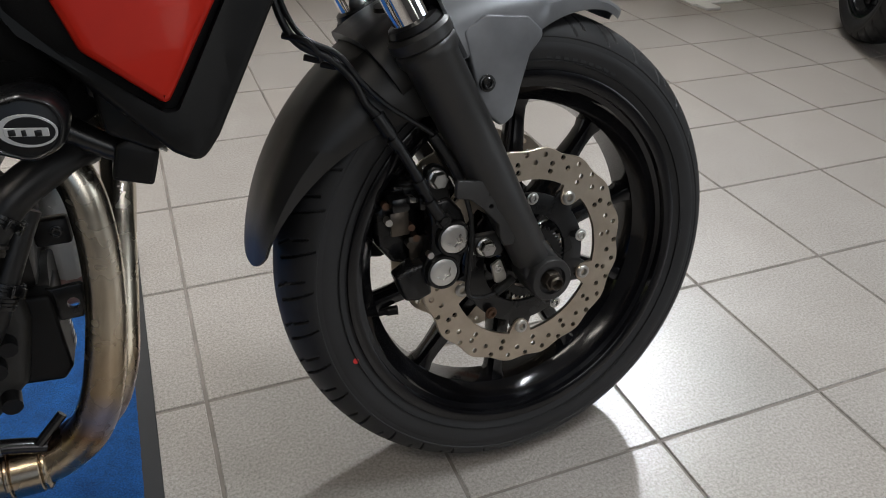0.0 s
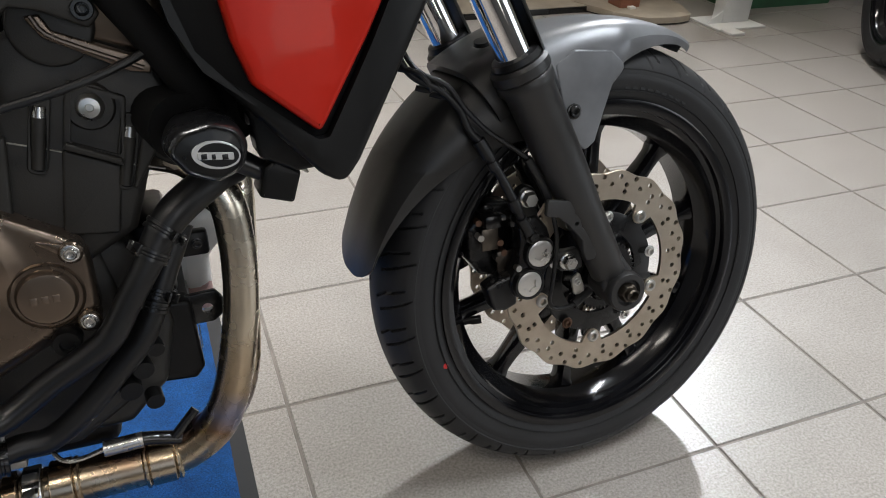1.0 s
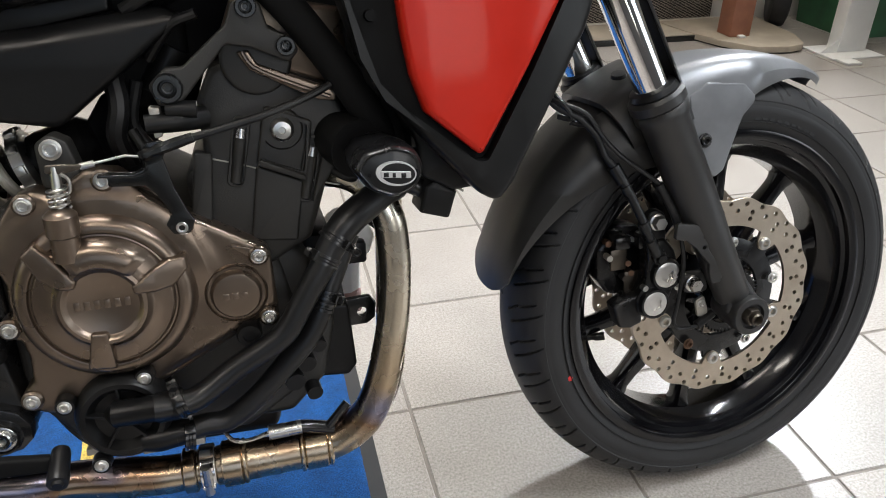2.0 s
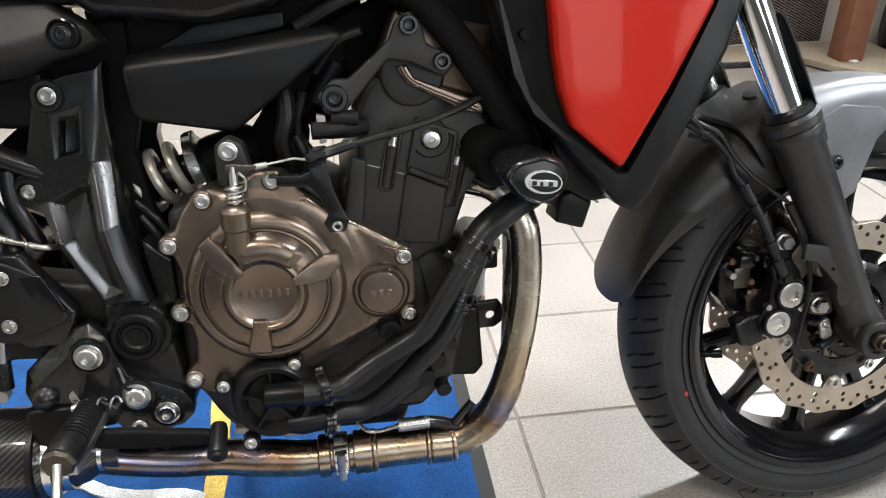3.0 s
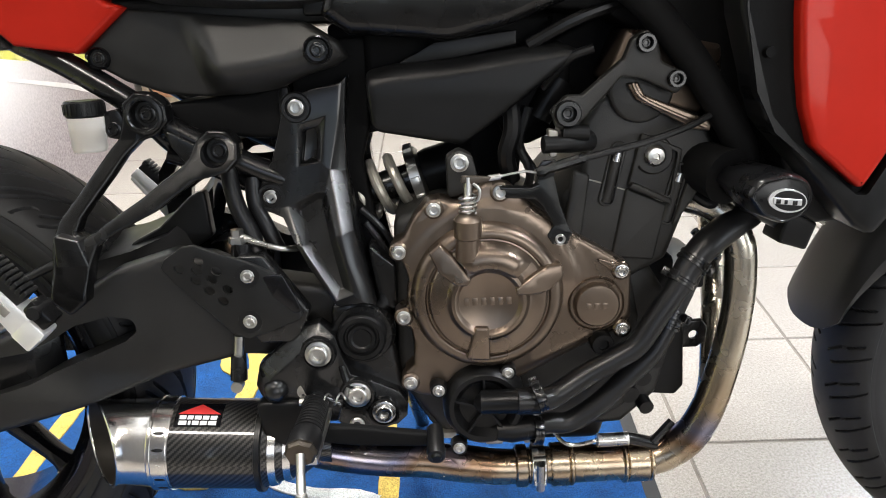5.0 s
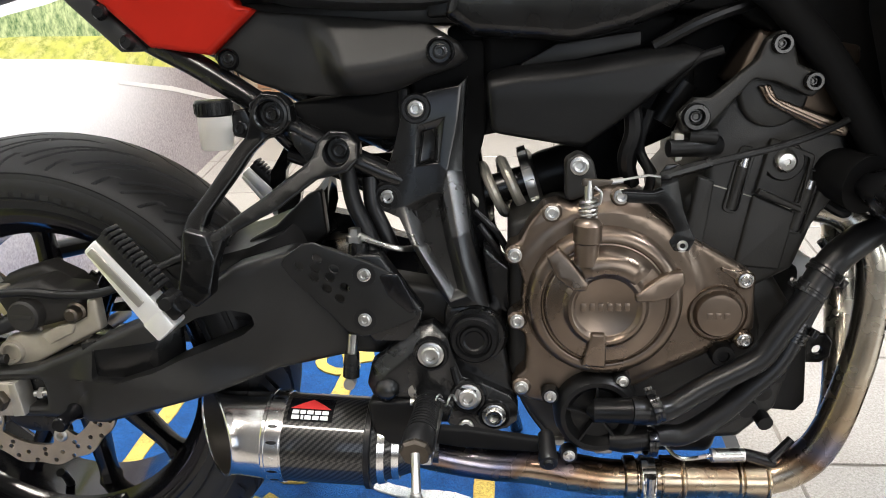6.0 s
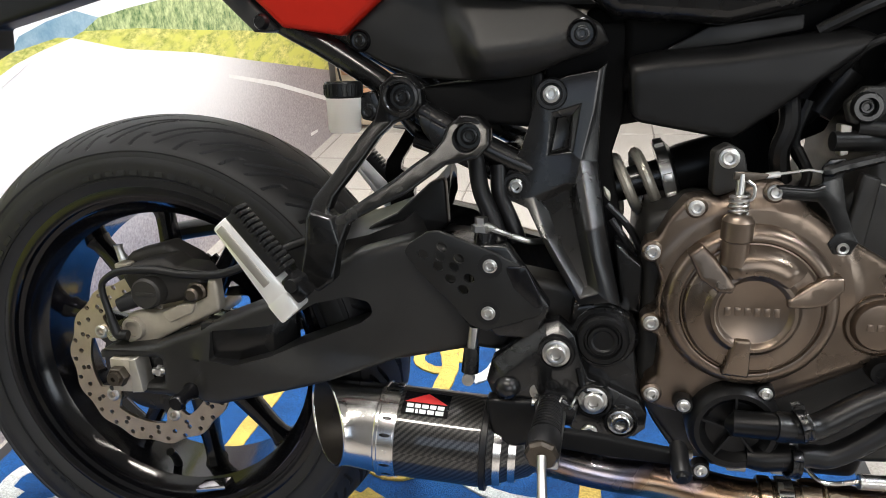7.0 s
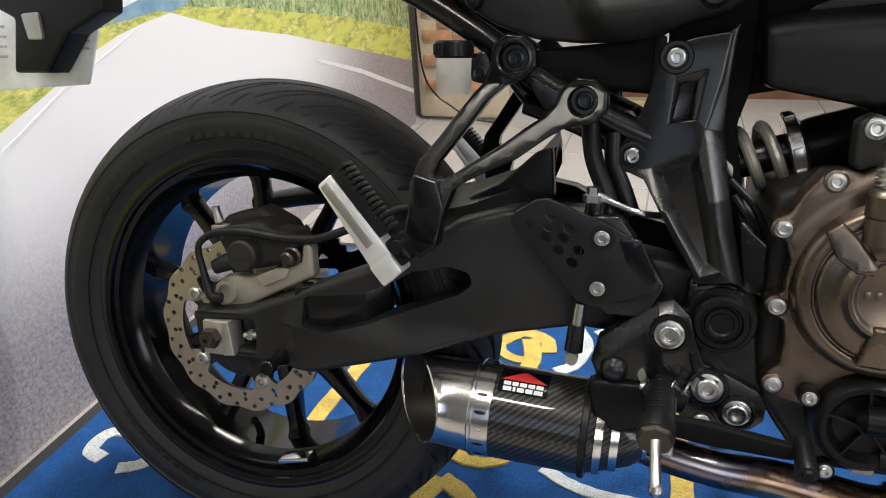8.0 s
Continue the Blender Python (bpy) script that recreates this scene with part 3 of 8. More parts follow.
def tyre_bm(R, width, rim, groove, seg=1100, rows=120):
    """A tyre about the own y axis: round tread, flat sidewalls, bead, and grooves cut into the tread. groove(angle, s): depth at s from -1 to 1 across the tread."""
    bm = bmesh.new()
    half = width / 2
    prof = []
    for k in range(rows + 1):
        u = -1 + 2 * k / rows
        a = u * radians(112)
        # tread arc, then sidewall to the bead
        y = half * math.sin(min(abs(a), radians(90))) * (1 if u > 0 else -1)
        drop = (R - rim) * 0.52 * (1 - math.cos(min(abs(a), radians(90))))
        r = R - drop
        if abs(u) * 112 > 80:
            y *= 1 - 0.022 * min(1, (abs(u) * 112 - 80) / 2)
        prof.append((y, r, u * 112 / 78))
    side = []
    for k in range(1, 9):
        t = k / 8
        r0 = prof[-1][1]
        side.append((half * (1 - 0.02 * t - 0.13 * t * t), r0 + (rim - r0) * t))
    full = [(-y, r, None) for y, r in side[::-1]] + prof + [(y, r, None) for y, r in side]
    verts = []
    for i in range(seg):
        a = 2 * math.pi * i / seg
        row = []
        for y, r, s in full:
            d = groove(a, s) if s is not None and abs(s) <= 1.05 else 0
            row.append(bm.verts.new(((r - d) * math.cos(a), y, (r - d) * math.sin(a))))
        verts.append(row)
    for i in range(seg):
        p, q = verts[i], verts[(i + 1) % seg]
        for k in range(len(full) - 1):
            bm.faces.new((p[k], p[k + 1], q[k + 1], q[k]))
        bm.faces.new((p[-1], p[0], q[0], q[-1]))
    return bm


def notch(d, w):
    """Depth share of a groove at distance d from its middle line."""
    return max(0.0, min(1.0, (w - abs(d)) / (0.3 * w)))


def front_groove(a, s):
    """Short slanted slits, alternating long and short, towards each shoulder."""
    depth = 0.0
    for sign in (-1, 1):
        t = s * sign
        if t < 0.12:
            continue
        pitch = 2 * math.pi / 36
        for shift, lo, hi, slope in ((0.0, 0.22, 0.97, 0.10), (0.5, 0.42, 0.80, 0.08), (0.25, 0.10, 0.40, 0.16)):
            u = (a + slope * (t - lo) + (0.25 if sign > 0 else 0) * pitch) / pitch + shift
            d = (u - round(u)) * pitch * 0.3
            if lo < t < hi:
                depth = max(depth, 0.005 * notch(d, 0.0016) * min(1, (t - lo) / 0.03, (hi - t) / 0.03))
    return depth


def rear_groove(a, s):
    """Long curved slits that sweep back from the middle to the shoulders, with short ones between."""
    depth = 0.0
    for sign in (-1, 1):
        t = s * sign
        if t < 0.05:
            continue
        pitch = 2 * math.pi / 30
        for shift, lo, hi, k in ((0.0, 0.10, 0.86, 0.42), (0.50, 0.20, 0.72, 0.34), (0.78, 0.64, 0.92, 0.07)):
            if not lo < t < hi:
                continue
            q = (t - lo) / (hi - lo)
            lead = k * q ** 0.55
            slope = 2.7 * k * 0.55 * max(q, 0.02) ** -0.45 / (hi - lo)
            u = (a - lead + (0.5 if sign > 0 else 0) * pitch) / pitch + shift
            d = (u - round(u)) * pitch * 0.31 / math.sqrt(1 + slope * slope)
            depth = max(depth, 0.006 * notch(d, 0.0021) * min(1, q / 0.05, (1 - q) / 0.05))
    return depth


def letter_bars(R0, R1, y, start, stop, count, parent, sign=-1, lift=0.0007):
    """Raised bars on a sidewall where lettering stands."""
    for k in range(count):
        bm = bmesh.new()
        a0 = radians(start + (stop - start) * k / count)
        a1 = a0 + radians((stop - start) / count) * 0.62
        quad = [(R0, a0), (R1, a0), (R1, a1), (R0, a1)]
        lo = [bm.verts.new((r * math.cos(a), yy, r * math.sin(a))) for (r, a), yy in zip(quad, (y[0], y[1], y[1], y[0]))]
        hi = [bm.verts.new((r * math.cos(a), yy + sign * lift, r * math.sin(a))) for (r, a), yy in zip(quad, (y[0], y[1], y[1], y[0]))]
        bm.faces.new(hi)
        for i in range(4):
            bm.faces.new((lo[i], lo[(i + 1) % 4], hi[(i + 1) % 4], hi[i]))
        part("sidewall_mark", bm, FAINT, parent)


def rim_bm(rr, half, well):
    """A cast rim about the own y axis, open inside."""
    prof = [(rr + 0.009, -half), (rr + 0.010, -half + 0.005), (rr, -half + 0.008), (rr - 0.006, -half + 0.020), (well + 0.006, -half + 0.034), (well + 0.004, 0), (well + 0.006, half - 0.034),
            (rr - 0.006, half - 0.02), (rr, half - 0.008), (rr + 0.010, half - 0.005), (rr + 0.009, half), (rr + 0.003, half + 0.001), (rr - 0.004, half - 0.002), (rr - 0.005, half - 0.009), (rr - 0.011, half - 0.011), (rr - 0.014, half - 0.022), (well - 0.004, half - 0.036),
            (well - 0.006, 0), (well - 0.004, -half + 0.036), (rr - 0.014, -half + 0.022), (rr - 0.011, -half + 0.011), (rr - 0.005, -half + 0.009), (rr - 0.004, -half + 0.002), (rr + 0.003, -half - 0.001)]
    return lathe(prof, pose(0, 0, 0, 90), 96, None, closed=True)


def spoke_bm(r0, r1, w0, w1, y0, y1, bm, a):
    """One cast spoke from the hub to the rim, oval in section and flaring at both ends."""
    loops = []
    for k in range(11):
        t = k / 10
        r = r0 + (r1 - r0) * t
        w = (w0 + (w1 - w0) * t) * (1 + 0.9 * max(0, (t - 0.82) / 0.18) ** 2 + 0.5 * max(0, (0.15 - t) / 0.15) ** 2)
        d = y0 + (y1 - y0) * t
        d *= 1 + 0.6 * max(0, (t - 0.85) / 0.15) ** 2
        lp = []
        for i in range(12):
            b = 2 * math.pi * i / 12
            sx, sy = w / 2 * math.copysign(abs(math.cos(b)) ** 0.6, math.cos(b)), d / 2 * math.copysign(abs(math.sin(b)) ** 0.7, math.sin(b))
            lp.append((r * math.cos(a) - sx * math.sin(a), sy, r * math.sin(a) + sx * math.cos(a)))
        loops.append(lp)
    return loft(loops, bm)


def wave_disc(R, r, waves, amp, thick, hole_rows, tabs, n=200, inner_amp=0.0):
    """A wave brake disc about the own y axis, with drilled holes and inner lugs."""
    outer = [((R - amp * (0.5 + 0.5 * math.cos(waves * 2 * math.pi * k / n))) * math.cos(2 * math.pi * k / n), (R - amp * (0.5 + 0.5 * math.cos(waves * 2 * math.pi * k / n))) * math.sin(2 * math.pi * k / n)) for k in range(n)]
    inner = []
    for k in range(n):
        a = 2 * math.pi * k / n
        q = a * tabs / (2 * math.pi)
        off = abs(q - round(q)) * 2 * math.pi / tabs * r
        rr = r - 0.020 * max(0.0, 1 - (off / 0.016) ** 2) ** 0.5
        inner.append((rr * math.cos(a), rr * math.sin(a)))
    holes = [inner[::-1]]
    for rad, count, shift, hr in hole_rows:
        for k in range(count):
            a = 2 * math.pi * (k + shift) / count
            holes.append(circle(rad * math.cos(a), rad * math.sin(a), hr, 8))
    return plate(outer, -thick / 2, thick / 2, 0.0006, holes, steps=1)


def make_wheel(name, centre, turn, R, width, rr, groove, spin, spokes, label):
    half = width / 2
    hub_half = 0.055
    bm = rim_bm(rr, half - 0.004 if width < 0.15 else half - 0.012, rr - 0.026)
    wheel = part(name, bm, GLOSS_BLACK, bike, label)
    wheel.matrix_basis = pose(*centre, 0, 0, turn)
    part("hub", lathe([(0.014, -hub_half), (0.034, -hub_half), (0.036, -0.04), (0.042, -0.02), (0.042, 0.02), (0.036, 0.04), (0.034, hub_half), (0.014, hub_half)], pose(0, 0, 0, 90), 40), GLOSS_BLACK, wheel)
    one = part("spoke", spoke_bm(0.034, rr - 0.024, 0.030, 0.017, 0.05, 0.026, None, 0.0), GLOSS_BLACK, wheel)
    one.matrix_basis = pose(0, 0, 0, 0, -spin, 0)
    for k in range(1, spokes):
        again("spoke", one, pose(0, 0, 0, 0, -spin - 360 * k / spokes, 0), wheel)
    part("tyre", tyre_bm(R, width, rr + 0.006, groove, rows=120 if width < 0.15 else 340), RUBBER, wheel, "black grooved rubber tyre", 32)
    return wheel


FC = (0.397, 0.0, 0.294)
front_wheel = make_wheel("front_wheel", FC, 2.5, 0.2985, 0.122, 0.221, front_groove, 84, 10, "gloss black ten-spoke cast front wheel")
letter_bars(0.243, 0.257, (-0.0585, -0.0575), 285, 322, 12, front_wheel)
letter_bars(0.243, 0.253, (-0.0585, -0.0575), 352, 365, 6, front_wheel)
letter_bars(0.243, 0.255, (-0.0585, -0.0575), 60, 85, 9, front_wheel)
part("bead_line", lathe([(0.2400, 0.0580), (0.2403, 0.0596), (0.2412, 0.0596), (0.2415, 0.0580)], pose(0, 0, 0, 90), 120, None, closed=True), FAINT, front_wheel)
part("paint_dot", lathe([(0.0, 0.0016), (0.0036, 0.0013), (0.0036, -0.003)], out(-0.2295, -0.0575, -0.0795), 14), RED_DOT, front_wheel, "red paint dot on the sidewall")
part("valve", tube([(-0.197, -0.006, -0.050), (-0.186, -0.012, -0.049), (-0.176, -0.017, -0.047), (-0.172, -0.019, -0.0465), (-0.161, -0.024, -0.045)], [0.0065, 0.005, 0.0042, 0.0058, 0.0058], 12, 2), BLACK_PLASTIC, front_wheel, "black rubber tyre valve with cap")

HOLES_F = [(0.1325, 32, 0.0, 0.0035), (0.1225, 32, 0.5, 0.0035), (0.1130, 16, 0.25, 0.0035)]


def carrier_bm(reach, arms, waist, bore):
    """The inner carrier of a brake disc: a ring with rounded arms out to the rivets, the first arm on the own x axis."""
    pts = []
    n = 200
    for k in range(n):
        a = 2 * math.pi * k / n
        q = a * arms / (2 * math.pi)
        off = abs(q - round(q)) * 2 * math.pi / arms * reach
        lobe = max(0.0, 1 - (off / 0.017) ** 2) ** 0.5
        r = waist + (reach - waist) * lobe
        pts.append((r * math.cos(a), r * math.sin(a)))
    return plate(pts, -0.003, 0.003, 0.001, [circle(0, 0, bore, 40)[::-1]], steps=2)


def brake_disc(y, parent, R, r, thick, rows, arms, spin, waves, rivet, face, dx=0.0, dz=0.0):
    """A drilled disc; its lugs, carrier arms and rivets stand at the angle spin and every turn / arms from there."""
    own = pose(dx, y, dz, 0, -spin, 0)
    disc = part("brake_disc", wave_disc(R, r, waves, 0.004, thick, rows, arms), DISC, parent, "drilled wave-edged steel brake disc", 25)
    disc.matrix_basis = own
    c = part("disc_carrier", carrier_bm(rivet + 0.007, arms, rivet - 0.008, rivet - 0.034), SATIN_BLACK, parent, "black disc carrier")
    c.matrix_basis = own @ pose(0, -0.003 * face, 0)
    one = None
    for k in range(arms):
        m = own @ pose(0, 0, 0, 0, -360 * k / arms, 0)
        if one is None:
            one = part("disc_rivet", lathe([(0.0035, -0.004), (0.0088, -0.004), (0.0088, 0.005), (0.0068, 0.0068), (0.0046, 0.0068), (0.0035, 0.004)], out(rivet, 0, 0) if face < 0 else pose(rivet, 0, 0, -90), 18, None, closed=True), STEEL, parent, "zinc disc rivet")
            one.matrix_basis = m
        else:
            again("disc_rivet", one, m, parent)
    return disc


brake_disc(-0.056, front_wheel, 0.141, 0.102, 0.0048, HOLES_F, 5, -23, 16, 0.092, -1)
brake_disc(0.056, front_wheel, 0.141, 0.102, 0.0048, HOLES_F, 5, 5, 16, 0.092, 1)
for k in range(5):
    a = radians(13 + 72 * k)
    part("disc_bolt", bolt_bm(0.0078, out(0.0795 * math.cos(a), -0.062, 0.0795 * math.sin(a))), BROWN_BOLT if k == 3 else STEEL, front_wheel)
ring = [((0.043 + 0.005 * (k % 2)) * math.cos(2 * math.pi * k / 96), (0.043 + 0.005 * (k % 2)) * math.sin(2 * math.pi * k / 96)) for k in range(96)]
part("sensor_ring", plate(ring, -0.070, -0.067, 0.0003, [circle(0, 0, 0.034, 24)[::-1]], steps=1), SATIN_BLACK, front_wheel, "toothed black sensor ring")

# fork: both legs along the steering line
DIR = Vector((-0.132, 0, 0.278)).normalized()


def leg_axis(y, up):
    p = Vector((0.381, y, 0.325)) + DIR * up
    return (p.x, p.y, p.z)


def fork_leg(y):
    s = -1 if y < 0 else 1
    aim = Matrix.Translation(leg_axis(y, 0)) @ DIR.to_track_quat("Z", "Y").to_matrix().to_4x4()
    leg = part("fork_leg", lathe([(0.0, -0.022), (0.016, -0.022), (0.023, -0.008), (0.0245, 0.08), (0.0275, 0.15), (0.029, 0.255), (0.033, 0.262), (0.033, 0.270), (0.031, 0.273), (0.034, 0.276), (0.034, 0.286), (0.0305, 0.290), (0.0205, 0.2915), (0.0, 0.2915)], aim, 36), FORK_BLACK, bike, "matt black fork lower leg")
    part("dust_seal", lathe([(0.0206, 0.2915), (0.029, 0.2915), (0.027, 0.298), (0.0206, 0.300)], aim, 32, closed=True), HOSE, leg, "black rubber dust seal")
    part("stanchion", lathe([(0.0, 0.27), (0.0205, 0.27), (0.0205, 0.75), (0.0, 0.75)], aim, 36), CHROME, leg, "chrome fork tube")
    # axle boss with pinch slot and drop-out
    boss = lathe([(0.012, -0.03), (0.0225, -0.03), (0.0265, 0.016), (0.0265, 0.026), (0.0245, 0.029), (0.0175, 0.0295), (0.0165, 0.024), (0.012, 0.024)], out(0.397, y, 0.294) if s < 0 else pose(0.397, y, 0.294, -90), 30, None, closed=True)
    plate(fillet([(0.366, 0.335), (0.392, 0.345), (0.414, 0.315), (0.420, 0.290), (0.405, 0.272), (0.378, 0.275), (0.368, 0.30)], 0.008), y - 0.018, y + 0.014, 0.006, bm=boss)
    part("axle_boss", boss, FORK_BLACK, leg)
    return leg


leg_r, leg_l = fork_leg(-0.098), fork_leg(0.098)
nut = hexagon(0.0125, 0.012, out(0.397, -0.120, 0.294), None)
lathe([(0.004, 0.010), (0.0085, 0.010), (0.0085, 0.018), (0.0065, 0.020), (0.004, 0.014)], out(0.397, -0.120, 0.294), 20, nut, closed=True)
part("axle_nut", nut, DARK_NUT, leg_r, "dark plated axle nut")
part("axle", tube([(0.397, -0.1, 0.294), (0.397, 0.1, 0.294)], 0.012, 20, 1), DULL_ALU, bike)

# thin guards in front of the stanchions
for y in (-0.098, 0.098):
    loops = []
    for h, w in ((-0.03, 0.012), (0.0, 0.016), (0.05, 0.016), (0.10, 0.014), (0.125, 0.010), (0.132, 0.004)):
        x, _, z = leg_axis(y, 0.270 + h)
        loops.append([(x + 0.029 + dx, y + w * c, z + 0.012) for c, dx in ((-1, -0.006), (-0.6, 0.0), (0, 0.004), (0.6, 0.0), (1, -0.006), (0.5, -0.003), (0, 0.0), (-0.5, -0.003))])
    part("fork_guard", loft(loops), BLACK_PLASTIC, bike, "thin black plastic fork guard")

# front mudguard: grey top shell, side cheek, black rear half, bolted to the leg


def arc_shell(radius, a0, a1, width, drop, n, thick=0.003, crown=0.010, taper=None, m=14, trim=0.0):
    """A curved mudguard about the wheel: its section arches across the tyre, with sides that come down by drop; trim: by how many degrees the far end is shorter at its sides."""
    bm = bmesh.new()
    outer, innr = [], []
    for k in range(n + 1):
        t = k / n
        w = width * (taper(t) if taper else 1)
        dr = drop(t) if callable(drop) else drop
        ro, ri = [], []
        for i in range(m + 1):
            u = -1 + 2 * i / m
            a = radians(a0 + (a1 - trim * abs(u) ** 3 - a0) * t)
            yy = w / 2 * math.copysign(min(1, abs(u) * 1.18), u)
            fall = crown * u * u + dr * max(0, (abs(u) - 0.62) / 0.38) ** 1.5
            for lst, e in ((ro, 0), (ri, thick)):
                r = radius - fall - e
                lst.append(bm.verts.new((FC[0] + r * math.cos(a), yy * (1 - e * 6), FC[2] + r * math.sin(a))))
        outer.append(ro), innr.append(ri)
    for g in (outer, innr):
        for p, q in zip(g, g[1:]):
            for i in range(m):
                bm.faces.new((p[i], p[i + 1], q[i + 1], q[i]))
    for i in range(m):
        for k in (0, -1):
            bm.faces.new((outer[k][i], outer[k][i + 1], innr[k][i + 1], innr[k][i]))
    for k in range(n):
        for i in (0, -1):
            bm.faces.new((outer[k][i], outer[k + 1][i], innr[k + 1][i], innr[k][i]))
    return bm


fender = part("front_mudguard", arc_shell(0.327, 60, 112, 0.142, lambda t: 0.004 + 0.046 * max(0.0, min(1, (t - 0.1) * 2.0)) ** 1.5, 40, taper=lambda t: 0.12 + 0.88 * min(1, t * 1.9) ** 0.6), GREY_PAINT, bike, "matt grey plastic front mudguard")
CHEEK = [(0.318, 0.576), (0.345, 0.590), (0.396, 0.586), (0.418, 0.566, 0.012), (0.398, 0.545), (0.386, 0.510), (0.376, 0.478), (0.362, 0.468), (0.347, 0.482), (0.335, 0.505), (0.322, 0.56)]
part("cheek", plate(fillet(CHEEK, 0.008), -0.0718, -0.064, 0.003), GREY_PAINT, fender, "matt grey mudguard side cheek")
part("cheek", plate(fillet(CHEEK, 0.008), 0.0722, 0.064, 0.003), GREY_PAINT, fender)
part("mudguard_bolt", bolt_bm(0.0095, out(0.344, -0.0735, 0.519)), FRAME_BLACK, fender, "black socket bolt")
rear_fender = part("mudguard_rear", arc_shell(0.327, 110, 172, 0.150, lambda t: 0.106 * (1 - t) ** 1.1, 48, taper=lambda t: 1 - 0.10 * t ** 4, trim=7.0), COVER_PLASTIC, bike, "matt black rear half of the front mudguard")
part("fork_brace", arc_shell(0.338, 109, 124, 0.165, 0.05, 14, thick=0.01, crown=0.008), COVER_PLASTIC, bike, "black mudguard bridge between the legs")
part("brace_badge", lathe([(0.0, 0.002), (0.009, 0.0015), (0.010, -0.003)], look((0.243, -0.035, 0.603), (0.22, -0.06, 0.70)) @ pose(0, 0, 0, 180), 20), BLACK_PLASTIC, rear_fender, "round badge")

# front calipers
CAL = [(0.262, 0.400), (0.288, 0.404), (0.303, 0.385), (0.311, 0.358), (0.305, 0.335), (0.297, 0.312), (0.288, 0.297), (0.272, 0.293), (0.256, 0.302), (0.252, 0.322), (0.264, 0.345), (0.266, 0.375)]
CAL_IN = [(0.212, 0.384), (0.214, 0.342), (0.230, 0.320), (0.262, 0.312), (0.282, 0.345), (0.285, 0.385), (0.270, 0.412), (0.238, 0.414)]
for s in (-1, 1):
    bm = plate(fillet(CAL, 0.008), s * 0.089, s * 0.067, 0.005)
    plate(fillet([(0.222, 0.316), (0.236, 0.324), (0.262, 0.330), (0.264, 0.288), (0.248, 0.282), (0.232, 0.285)], 0.004), s * 0.084, s * 0.062, 0.004, bm=bm)
    plate(fillet([(0.264, 0.392), (0.264, 0.436), (0.275, 0.441), (0.287, 0.436), (0.292, 0.392)], 0.008), s * 0.086, s * 0.074, 0.003, bm=bm)
    caliper = part("brake_caliper", bm, SATIN_BLACK, bike, "black four-piston front brake caliper")
    part("caliper_half", plate(fillet(CAL_IN, 0.010), s * 0.050, s * 0.022, 0.007), SATIN_BLACK, caliper)
    for x, z in ((0.236, 0.398), (0.268, 0.396), (0.252, 0.318)):
        part("caliper_bridge", box(x - 0.011, x + 0.011, min(s * 0.04, s * 0.078), max(s * 0.04, s * 0.078), z - 0.008, z + 0.009, 0.003), SATIN_BLACK, caliper)
    if s < 0:
        for x, z, r in ((0.290, 0.355, 0.0192), (0.275, 0.317, 0.0185)):
            part("piston_boss", lathe([(r * 0.92, 0.0), (r * 0.92, 0.007), (r * 1.06, 0.007), (r * 1.12, 0.004), (r * 1.12, -0.012), (r * 0.92, -0.012)], out(x, -0.089, z), 32, closed=True), SATIN_BLACK, caliper)
            star = fillet([((0.0076 + 0.0026 * (k % 2)) * math.cos(math.pi * k / 6), (0.0076 + 0.0026 * (k % 2)) * math.sin(math.pi * k / 6)) for k in range(12)], 0.0016, 2)
            part("piston_cap", plate(circle(x, z, r * 0.90, 32), -0.0955, -0.085, 0.0012, [[(x + p, z + q) for p, q in star][::-1]], steps=2), STEEL, caliper, "round silver piston cap with star recess")
            part("star_floor", plate(circle(x, z, 0.0115, 16), -0.0925, -0.0880, 0.0), STEEL, caliper)
        for x, z, y in ((0.275, 0.426, -0.087), (0.327, 0.339, -0.094)):
            bm = lathe([(0.0110, 0), (0.0110, 0.003), (0.0095, 0.0040), (0.0080, 0.0040)], out(x, y, z), 24)
            hexagon(0.0092, 0.011, out(x, y - 0.002, z), bm)
            part("caliper_bolt", bm, STEEL, caliper, "zinc hexagon bolt")
        BR = [(0.286, 0.430), (0.322, 0.424), (0.330, 0.408), (0.332, 0.391), (0.356, 0.361), (0.352, 0.345), (0.340, 0.345), (0.335, 0.358), (0.334, 0.372), (0.315, 0.394), (0.301, 0.406), (0.284, 0.410)]
        part("caliper_bracket", plate(fillet(BR, 0.004), -0.118, -0.112, 0.0015, [circle(0.325, 0.409, 0.0028, 10)[::-1], circle(0.325, 0.395, 0.0028, 10)[::-1]]), FORK_BLACK, caliper, "black caliper bracket")
        part("fork_lug", plate(fillet([(0.312, 0.352), (0.345, 0.352), (0.352, 0.325), (0.335, 0.322), (0.318, 0.326)], 0.006), -0.094, -0.084, 0.003), FORK_BLACK, caliper)
        part("sensor_tab", plate(fillet([(0.338, 0.309), (0.350, 0.316), (0.357, 0.296), (0.358, 0.284), (0.343, 0.286)], 0.003), -0.088, -0.084, 0.001), DULL_ALU, caliper, "small metal sensor bracket")
        bolt(0.347, -0.088, 0.304, 0.0055, caliper, STEEL)
        for k, (x, z, c) in enumerate(((0.2215, 0.396, BROWN_BOLT), (0.224, 0.376, DULL_ALU), (0.250, 0.366, BROWN_BOLT), (0.255, 0.352, BROWN_BOLT), (0.247, 0.345, DARK_NUT))):
            part("pad_pin", tube([(x, -0.066, z), (x + 0.002, -0.050, z - 0.001)], 0.0042, 10, 1), c, caliper, "copper coloured pad pin")
